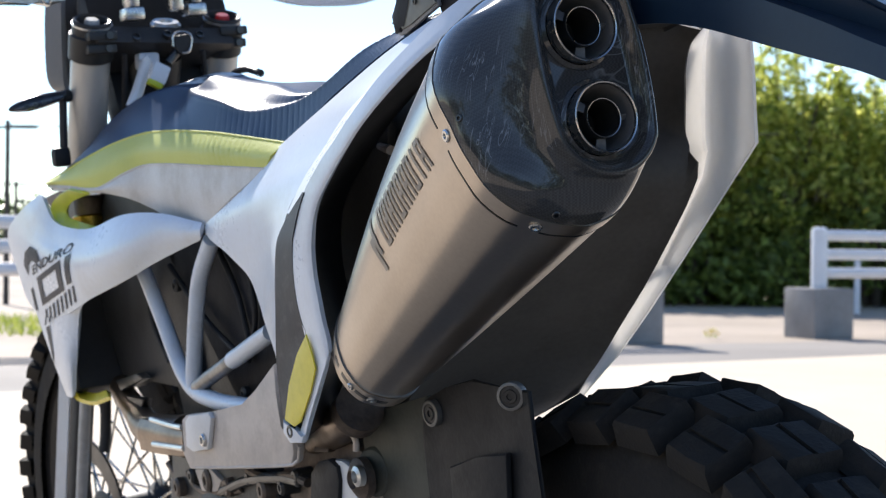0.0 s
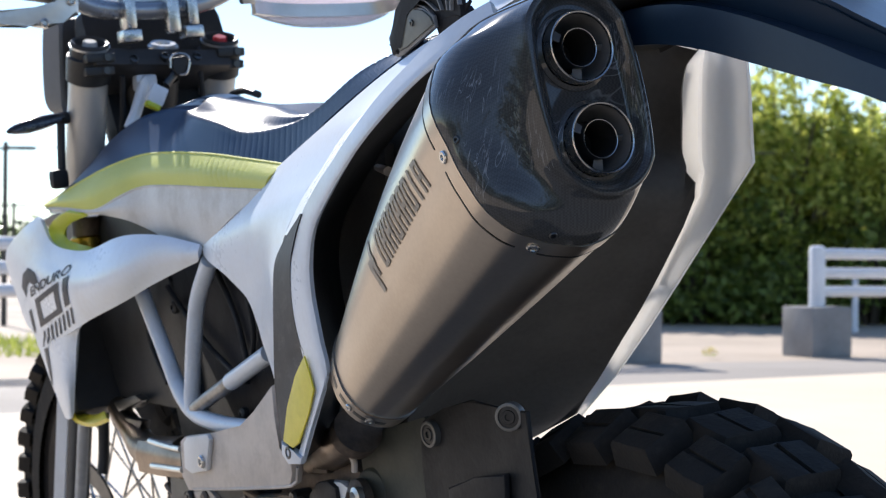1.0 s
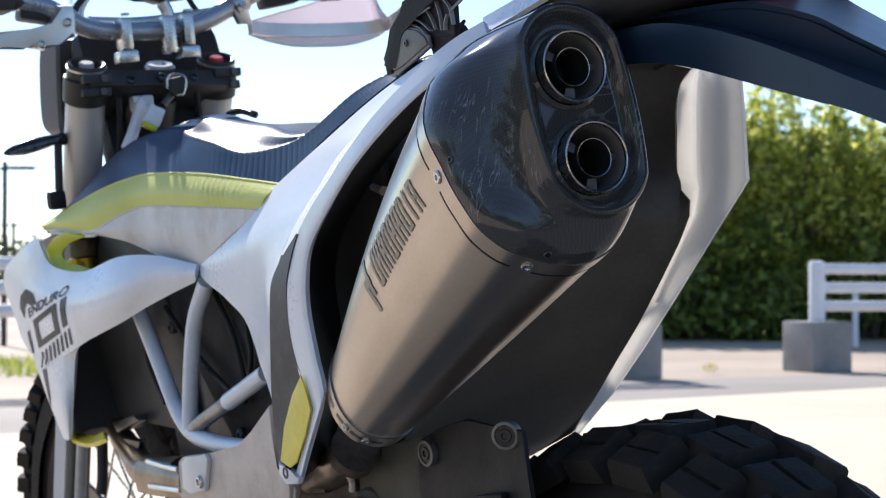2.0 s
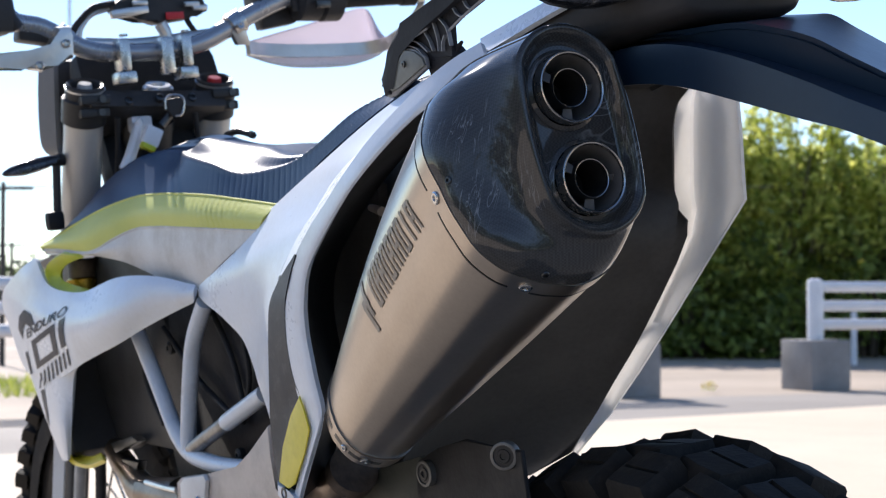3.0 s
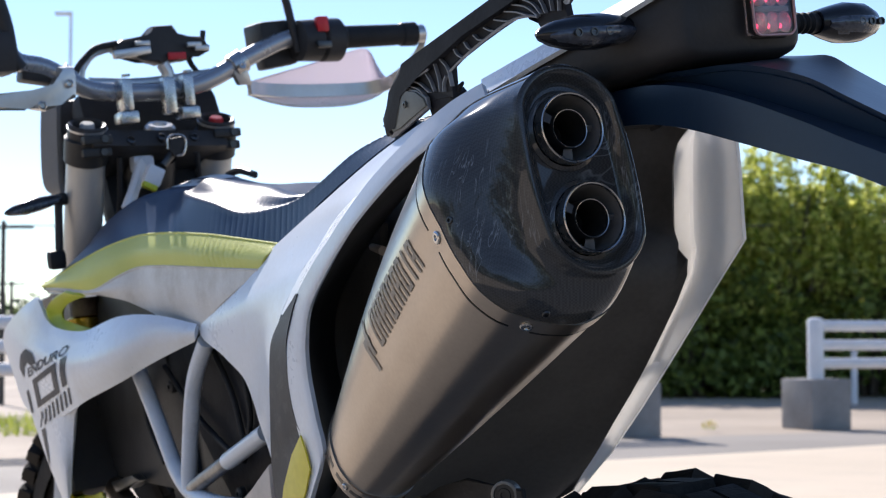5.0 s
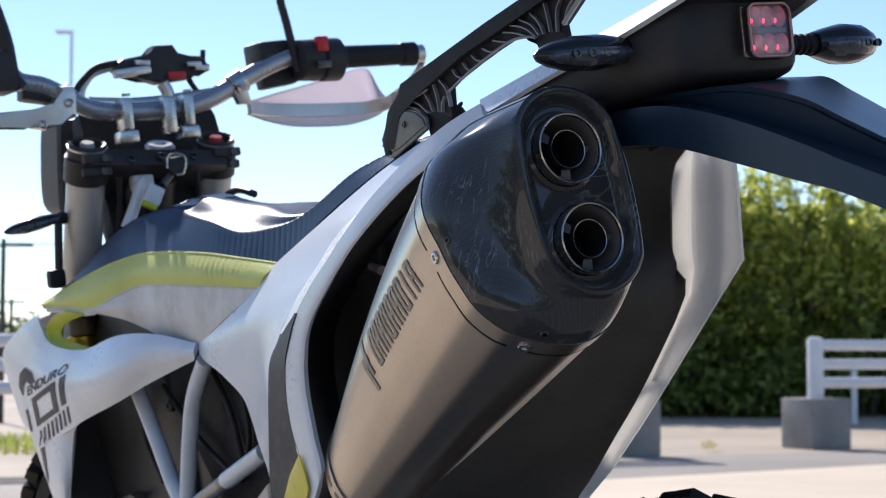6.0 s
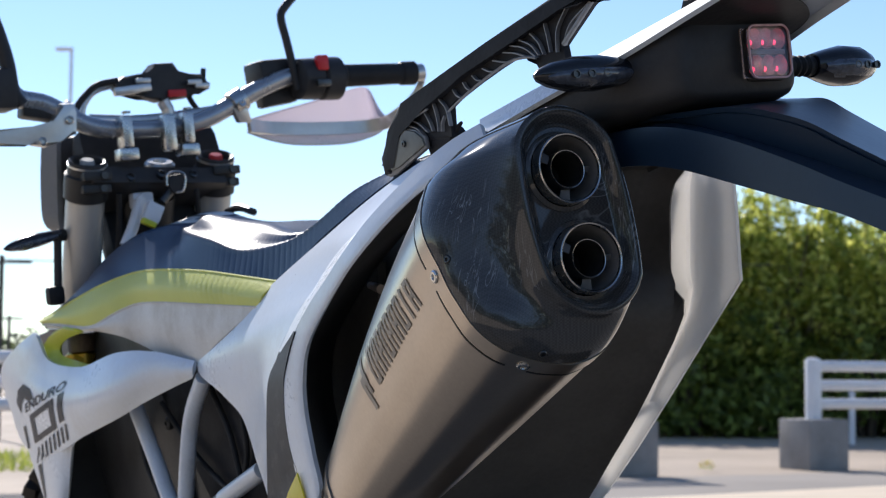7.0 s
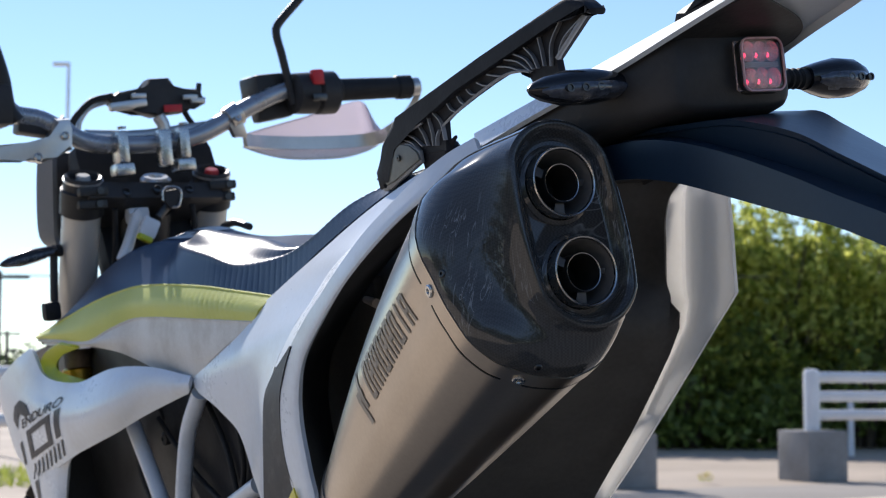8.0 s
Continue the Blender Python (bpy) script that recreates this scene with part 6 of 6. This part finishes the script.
part("dark_loom", block((0.145, 0.05, 0.18), pose(0.01, 1.12, 0.97, -24), 0.02), SOFT, bike)

bar = part("handlebar", tube([(-0.2879, 1.062, 1.2011), (-0.2381, 1.062, 1.1944), (-0.1952, 1.062, 1.1811), (-0.1782, 1.062, 1.1641), (-0.145, 1.062, 1.1561), (-0.1159, 1.062, 1.1398), (-0.0865, 1.062, 1.1241), (-0.0477, 1.062, 1.1177), (0.025, 1.062, 1.1165), (0.0758, 1.062, 1.125), (0.1202, 1.062, 1.1437), (0.1567, 1.062, 1.1614), (0.2117, 1.062, 1.1812), (0.2659, 1.062, 1.1835), (0.3396, 1.062, 1.182), (0.4137, 1.062, 1.1814)], 0.0128, 18, 80), GREYBAR, bike, "grey anodised tapered handlebar")
part("cross_pad_bar", tube([(-0.0776, 1.085, 1.135), (0.0025, 1.085, 1.1313), (0.1126, 1.085, 1.1407)], 0.008, 12, 20), ALU, bar)
for p in ([(-0.044, 1.045, 1.1116), (0.0435, 1.045, 1.1135)]):
    p = Vector(p)
    cl = part("bar_clamp", block((0.016, 0.030, 0.044), Matrix.Translation(p), 0.005), STEEL, bar, "polished handlebar clamp")
    part("bolt", turned([(0, 0.006), (0.003, 0.006), (0.003, 0.003)], p + Vector((0, -0.012, 0.024)), (0, 0, 1), 12), STEEL, cl)
    part("clamp_foot", block((0.026, 0.03, 0.016), Matrix.Translation(p - Vector((0, 0, 0.030))), 0.003), STEEL, cl)
part("mid_clamp", block((0.018, 0.02, 0.05), Matrix.Translation((0.0156, 1.04, 1.108)), 0.004), STEEL, bar)
for a, b, lug in (([(-0.1266, 1.06, 1.1475), (-0.1125, 1.06, 1.1349), (-0.1261, 1.06, 1.122)]), ([(0.1175, 1.06, 1.1419), (0.1412, 1.06, 1.1545), (0.1378, 1.06, 1.1235)])):
    a, b, lug = Vector(a), Vector(b), Vector(lug)
    d = (b - a).normalized()
    gm = part("guard_mount", turned([(-0.010, 0.0145), (-0.009, 0.0168), (0.011, 0.0168), (0.012, 0.0145)], (a + b) / 2, d, 22), STEEL, bar, "alloy hand guard clamp")
    part("lug", slab([(a + b) / 2 + Vector((-0.012, -0.004, -0.008)), (a + b) / 2 + Vector((0.012, -0.004, -0.008)), lug + Vector((0.010, 0, -0.004)), lug + Vector((-0.010, 0, -0.004))], 0.016, 0.004), ALU, gm)
    part("bolt", turned([(0, 0.005), (0.003, 0.005), (0.003, 0.0025), (0.001, 0)], (a + b) / 2 + Vector((0, -0.018, -0.004)), (0, -1, 0.2), 12), STEEL, gm)
left_arm = [(-0.1316, 1.1530), (-0.1116, 1.1530), (-0.1097, 1.1409), (-0.112, 1.112), (-0.1368, 1.1075), (-0.1546, 1.0965), (-0.1707, 1.0995), (-0.177, 1.105), (-0.2475, 1.1025), (-0.2475, 1.1215), (-0.1702, 1.1192), (-0.1383, 1.1262)]
arm = part("guard_arm", slab([(x, 1.045, z) for x, z in left_arm], 0.018, 0.005), ALU, bar, "cast alloy hand guard bracket")
for x, z in ((-0.1600, 1.1035), (-0.1215, 1.1300)):
    part("bolt", turned([(0, 0.0058), (0.003, 0.0058), (0.004, 0.004), (0.0015, 0.003), (0.0015, 0)], (x, 1.036, z), (0, -1, 0), 12), STEEL, arm)
part("grip", turned([(-0.002, 0.018), (0.003, 0.021), (0.008, 0.0165), (0.100, 0.0155), (0.103, 0.0175), (0.124, 0.0178), (0.126, 0.014)], (0.2938, 1.06, 1.1807), Vector((0.4194, 1.06, 1.1817)) - Vector((0.2938, 1.06, 1.1807)), 24), SOFT, bar, "black rubber grip")
sw = Vector((0.2572, 1.055, 1.177))
switch = part("switch_housing", turned([(-0.036, 0.020), (-0.033, 0.029), (-0.004, 0.030), (0.0, 0.026), (0.004, 0.031), (0.030, 0.031), (0.034, 0.024)], sw, (1, 0.05, 0), 26), BLACK, bar, "black throttle and switch housing")
part("kill_switch", block((0.018, 0.012, 0.022), Matrix.Translation((0.2524, 1.03, 1.1961)), 0.003), RED, switch, "red engine stop switch")
part("start_button", block((0.022, 0.006, 0.010), Matrix.Translation((0.2485, 1.02, 1.1665)), 0.002), PIPE, switch)
part("master_cylinder", block((0.050, 0.05, 0.038), Matrix.Translation((0.193, 1.085, 1.1893)) @ pose(0, 0, 0, 0, -4, 6), 0.006), BLACK, bar, "black front brake reservoir")
part("lever_perch", block((0.056, 0.03, 0.034), Matrix.Translation((0.2047, 1.09, 1.1619)) @ pose(0, 0, 0, 0, -8), 0.006), BLACK, bar)
part("mirror_stem", tube([(0.2215, 1.05, 1.1613), (0.2154, 1.05, 1.2019), (0.2102, 1.05, 1.2343), (0.2053, 1.05, 1.261), (0.2086, 1.05, 1.2747), (0.2266, 1.05, 1.2931), (0.2546, 1.05, 1.319), (0.2936, 1.05, 1.3584)], 0.0060, 12, 40), BLACK, bar, "black mirror stem")
part("mirror_stem", tube([(-0.1821, 1.04, 1.1524), (-0.1921, 1.04, 1.1712), (-0.1958, 1.04, 1.2081), (-0.2039, 1.04, 1.245), (-0.2194, 1.04, 1.2966)], 0.010, 12, 30), BLACK, bar)
part("switch_housing", block((0.06, 0.05, 0.055), Matrix.Translation((-0.2178, 1.05, 1.1736)), 0.01), BLACK, bar)
part("lower_switch", block((0.05, 0.03, 0.02), Matrix.Translation((-0.1512, 1.07, 1.1454)) @ pose(0, 0, 0, 0, 10), 0.005), BLACK, bar)

# right hand guard
hg_top = [(0.1748, 1.13, 1.1308), (0.221, 1.13, 1.1412), (0.2824, 1.14, 1.1542), (0.3361, 1.15, 1.1671), (0.3829, 1.16, 1.1764), (0.3939, 1.15, 1.165), (0.3908, 1.13, 1.1296)]
hg_mid = [(0.1977, 1.17, 1.1299), (0.2561, 1.17, 1.1255), (0.3269, 1.18, 1.1234), (0.3754, 1.18, 1.1238), (0.4053, 1.18, 1.1268), (0.4124, 1.16, 1.1274), (0.4114, 1.13, 1.1236)]
hg_low = [(0.1816, 1.15, 1.1132), (0.2164, 1.15, 1.1006), (0.2614, 1.15, 1.0915), (0.3366, 1.15, 1.0893), (0.3809, 1.15, 1.0964), (0.4045, 1.15, 1.1056), (0.4128, 1.13, 1.1183)]
guard = part("hand_guard", panel([hg_mid, [tuple((Vector(a) * 0.6 + Vector(b) * 0.4) + Vector((0, 0.006, 0))) for a, b in zip(hg_mid, hg_low)], hg_low], 0.004), WHITE, bar, "white hand guard shell")
part("guard_screen", panel([hg_top, hg_mid], 0.003), HAZE, guard, "pale translucent pink screen")
bow_top = [(0.1548, 1.09, 1.1266), (0.2101, 1.13, 1.1259), (0.2838, 1.15, 1.1242), (0.3598, 1.15, 1.1233), (0.393, 1.13, 1.1244), (0.4017, 1.1, 1.1304), (0.429, 1.08, 1.1589), (0.4416, 1.07, 1.1894)]
bow_low = [(x + 0.001, y - 0.001, z - 0.019) for x, y, z in bow_top]
part("guard_bow", panel([bow_top, bow_low], 0.006, per=6), ALU, bar, "bare alloy guard bow")
part("bar_end", rod((0.4164, 1.06, 1.181), (0.4321, 1.06, 1.1822), 0.0135, 16), ALU, bar)
part("cockpit_shell", block((0.21, 0.05, 0.13), Matrix.Translation((0.0301, 1.15, 1.066)) @ pose(0, 0, 0, -24), 0.02), SOFT, bike, "black wiring and lock housing")

# instrument with its bracket and cables
dash = part("instrument", slab([(-0.0326, 1.112, 1.1849), (-0.0178, 1.112, 1.1946), (0.0194, 1.112, 1.1949), (0.0278, 1.112, 1.2113), (0.0563, 1.112, 1.2121), (0.0589, 1.112, 1.196), (0.097, 1.112, 1.1948), (0.0986, 1.112, 1.1851), (0.1095, 1.112, 1.1823), (0.1076, 1.112, 1.1735), (0.0883, 1.112, 1.1694), (0.0766, 1.112, 1.1634), (0.0322, 1.112, 1.1588), (0.0083, 1.112, 1.1684), (-0.0241, 1.112, 1.1728)], 0.03, 0.004), BLACK, bike, "small black instrument pod with cables")
part("red_lamp", block((0.026, 0.004, 0.010), Matrix.Translation((0.0556, 1.092, 1.1678)), 0.001), RED, dash)
part("foil_wrap", block((0.055, 0.012, 0.012), Matrix.Translation((-0.0106, 1.09, 1.1747)) @ pose(0, 0, 0, 0, -6), 0.004), ALU, dash)
for q in [(0.0808, 1.088, 1.1822), (0.0921, 1.088, 1.177), (0.0054, 1.088, 1.1863)]:
    part("foil_clip", block((0.022, 0.006, 0.007), Matrix.Translation(q), 0.002), ALU, dash)
part("pin", rod((0.1032, 1.11, 1.1879), (0.1058, 1.11, 1.2039), 0.004, 8), BLACK, dash)
part("cable", tube([(-0.0267, 1.1, 1.1892), (-0.0555, 1.1, 1.1839), (-0.0727, 1.1, 1.1714), (-0.0862, 1.1, 1.1565), (-0.0921, 1.1, 1.1375)], 0.0045, 10, 24), SOFT, dash)
part("cable", tube([(-0.0277, 1.11, 1.1844), (-0.0569, 1.11, 1.1761), (-0.073, 1.11, 1.1596), (-0.0777, 1.11, 1.1443)], 0.004, 10, 24), ALU, dash)
part("cable", tube([(0.0787, 1.11, 1.1671), (0.0857, 1.11, 1.1532), (0.0974, 1.11, 1.1422), (0.1241, 1.11, 1.1492)], 0.004, 10, 20), SOFT, dash)
part("bracket", tube([(0.028, 1.08, 1.1562), (0.0346, 1.08, 1.141), (0.0309, 1.08, 1.1215)], 0.009, 10, 12), ALU, dash)

# ignition key and its cover
key = part("key", slab([(0.003, 1.02, 1.0484), (0.0194, 1.02, 1.0504), (0.0234, 1.02, 1.0417), (0.0183, 1.02, 1.0245), (0.0069, 1.02, 1.0238), (0.0001, 1.02, 1.0356)], 0.006, 0.002), BLACK, bike, "black ignition key with a steel ring")
part("key_ring", tube([(-0.0036, 1.015, 1.0346), (-0.0021, 1.015, 1.0482), (0.0064, 1.015, 1.053), (0.0192, 1.015, 1.0514), (0.024, 1.015, 1.0435), (0.019, 1.015, 1.0271), (0.009, 1.015, 1.0247)], 0.0016, 8, 30), STEEL, key)
part("key_shaft", rod((0.0099, 1.03, 1.0306), (-0.0064, 1.03, 1.0141), 0.006, 10), PIPE, key)
part("key_fob", block((0.024, 0.012, 0.026), Matrix.Translation((-0.0244, 1.02, 1.0009)) @ pose(0, 0, 0, 0, 28), 0.004), WHITE, key, "white and yellow key fob")
part("key_fob_end", block((0.020, 0.012, 0.008), Matrix.Translation((-0.0322, 1.02, 0.9872)) @ pose(0, 0, 0, 0, 28), 0.002), LIME, key)
part("hose_bracket", tube([(-0.033, 1.05, 1.0253), (-0.0306, 1.05, 1.0175), (-0.0437, 1.05, 0.9842), (-0.0564, 1.05, 0.9609)], 0.008, 10, 16), WHITE, bike, "white plastic hose guide")
part("hose_bracket", block((0.03, 0.02, 0.022), Matrix.Translation((-0.0242, 1.06, 1.0202)), 0.005), WHITE, bike)

# headlight mask and front signal
part("headlight_mask", panel([[(-0.102, 1.22, 1.1276), (-0.1083, 1.22, 1.0815), (-0.1123, 1.22, 1.0259), (-0.1085, 1.22, 1.0035), (-0.0955, 1.22, 0.9925)], [(-0.086, 1.2, 1.132), (-0.0913, 1.2, 1.0785), (-0.0953, 1.2, 1.023), (-0.0957, 1.2, 1.0032), (-0.0914, 1.2, 0.9893)]], 0.02), MASKGREY, bike, "grey headlight mask")
part("mask_inner", block((0.09, 0.05, 0.13), Matrix.Translation((-0.0678, 1.23, 1.0623)) @ pose(0.03, 0, 0), 0.01), BLACK, bike)
fs = indicator((-0.2088, 1.09, 0.9705), (-0.1312, 1.09, 0.9848), (-0.05, 1.12, 0.977), 0.75)
part("stem", rod((-0.1327, 1.095, 0.9846), (-0.1391, 1.095, 0.9146), 0.0055, 10), BLACK, fs)
part("foot", block((0.024, 0.02, 0.026), Matrix.Translation((-0.144, 1.095, 0.9037)), 0.007), SOFT, fs)
part("breather", tube([(0.06, 0.969, 0.9916), (0.06, 0.9314, 0.9944), (0.06, 0.8855, 0.9849)], 0.005, 8, 10), BLACK, bike)

# -- printed marks on the shroud --
bpy.context.view_layer.update()
from mathutils.bvhtree import BVHTree


def skin_of(ob):
    bm = bmesh.new()
    bm.from_mesh(ob.data)
    tree = BVHTree.FromBMesh(bm)
    bm.free()
    return tree


def drape(bm, tree, lift=0.0009):
    """Lays a flat print, given in y and z, onto the left face of a panel."""
    for v in bm.verts:
        hit = tree.ray_cast(Vector((-0.5, v.co.y, v.co.z)), Vector((1, 0, 0)))[0]
        v.co.x = (hit.x if hit else -0.17) - lift
    return bm


def fine(bm, cuts=1):
    bmesh.ops.triangulate(bm, faces=bm.faces[:])
    for _ in range(cuts):
        bmesh.ops.subdivide_edges(bm, edges=[e for e in bm.edges if e.calc_length() > 0.006], cuts=1)
        bmesh.ops.triangulate(bm, faces=bm.faces[:])
    return bm


def print_shape(name, pts, tree, mat=INK, parent=None):
    bm = bmesh.new()
    bm.faces.new([bm.verts.new((0, y, z)) for y, z in pts])
    return part(name, drape(fine(bm, 3), tree), mat, parent or shroud, angle=180)


def lettering(text, origin, along, up, tree, parent):
    """Letters of the built-in font, laid on a panel from a corner and two edge directions."""
    cu = bpy.data.curves.new("lettering", "FONT")
    cu.body, cu.size, cu.offset = text, 1.0, 0.018
    ob = bpy.data.objects.new("lettering", cu)
    scene.collection.objects.link(ob)
    me = bpy.data.meshes.new_from_object(ob.evaluated_get(bpy.context.evaluated_depsgraph_get()))
    bpy.data.objects.remove(ob)
    bpy.data.curves.remove(cu)
    bm = bmesh.new()
    bm.from_mesh(me)
    bpy.data.meshes.remove(me)
    wide = max(v.co.x for v in bm.verts)
    tall = max(v.co.y for v in bm.verts)
    for v in bm.verts:
        u, w = v.co.x / wide, v.co.y / tall
        v.co = Vector((0, origin[0] + along[0] * u + up[0] * w, origin[1] + along[1] * u + up[1] * w))
    return part("lettering", drape(fine(bm, 2), tree), INK, parent, "dark navy printed word", angle=180)


SH = skin_of(shroud)
lettering("ENDURO", (1.168, 0.749), (-0.172, 0.0345), (-0.006, 0.0125), SH, shroud)


def bar_print(pts):
    return print_shape("printed_bar", pts, SH)


# the numerals 7 0 1 as straight strokes
O = [(1.150, 0.746), (1.032, 0.772), (1.040, 0.732), (1.156, 0.707)]


def stroke(a, b, c, d):
    bar_print([a, b, c, d])


def mid(a, b, f):
    return (a[0] + (b[0] - a[0]) * f, a[1] + (b[1] - a[1]) * f)


inner = [mid(mid(O[0], O[1], 0.18), mid(O[3], O[2], 0.18), 0.20), mid(mid(O[0], O[1], 0.82), mid(O[3], O[2], 0.82), 0.20), mid(mid(O[0], O[1], 0.82), mid(O[3], O[2], 0.82), 0.80), mid(mid(O[0], O[1], 0.18), mid(O[3], O[2], 0.18), 0.80)]
for k in range(4):
    stroke(O[k], O[(k + 1) % 4], inner[(k + 1) % 4], inner[k])
stroke((1.014, 0.776), (0.992, 0.781), (1.000, 0.744), (1.022, 0.739))
stroke((1.196, 0.728), (1.182, 0.732), (1.186, 0.700), (1.196, 0.698))
for k in range(8):
    y, z = 1.156 - k * 0.0205, 0.702 + k * 0.0052
    stroke((y - 0.008, z), (y - 0.016, z + 0.0015), (y - 0.004, z - 0.0205), (y + 0.004, z - 0.022))
print_shape("printed_emblem", [(1.205, 0.762), (1.188, 0.780), (1.160, 0.789), (1.130, 0.783), (1.118, 0.770), (1.140, 0.766), (1.160, 0.770), (1.178, 0.762), (1.190, 0.748)], SH)
SP = skin_of(bpy.data.objects["shroud_point"])
print_shape("printed_wedge", [(1.172, 0.676), (1.150, 0.680), (1.150, 0.640), (1.158, 0.625)], SP, INK, bpy.data.objects["shroud_point"])

# pale printed badge on the seat's crown
ST = skin_of(seat)
bm = bmesh.new()
bm.faces.new([bm.verts.new((-0.028 + 0.040 * math.cos(t), 0.850 + 0.075 * math.sin(t), 1)) for t in TS[::3]])
fine(bm, 4)
for v in bm.verts:
    hit = ST.ray_cast(Vector((v.co.x, v.co.y, 1.3)), Vector((0, 0, -1)))[0]
    v.co.z = (hit.z if hit else 0.98) + 0.0009
part("seat_badge", bm, SKIRT, seat, "pale printed oval badge", angle=180)
for x0, y0, x1, y1 in ((-0.050, 0.84, -0.044, 0.88), (-0.036, 0.815, -0.030, 0.865), (-0.046, 0.82, -0.030, 0.828), (-0.020, 0.83, -0.014, 0.875)):
    bm = bmesh.new()
    bm.faces.new([bm.verts.new((x, y, 1)) for x, y in ((x0, y0), (x1, y0), (x1, y1), (x0, y1))])
    fine(bm, 3)
    for v in bm.verts:
        hit = ST.ray_cast(Vector((v.co.x, v.co.y, 1.3)), Vector((0, 0, -1)))[0]
        v.co.z = (hit.z if hit else 0.98) + 0.0016
    part("badge_mark", bm, INK, seat, angle=180)
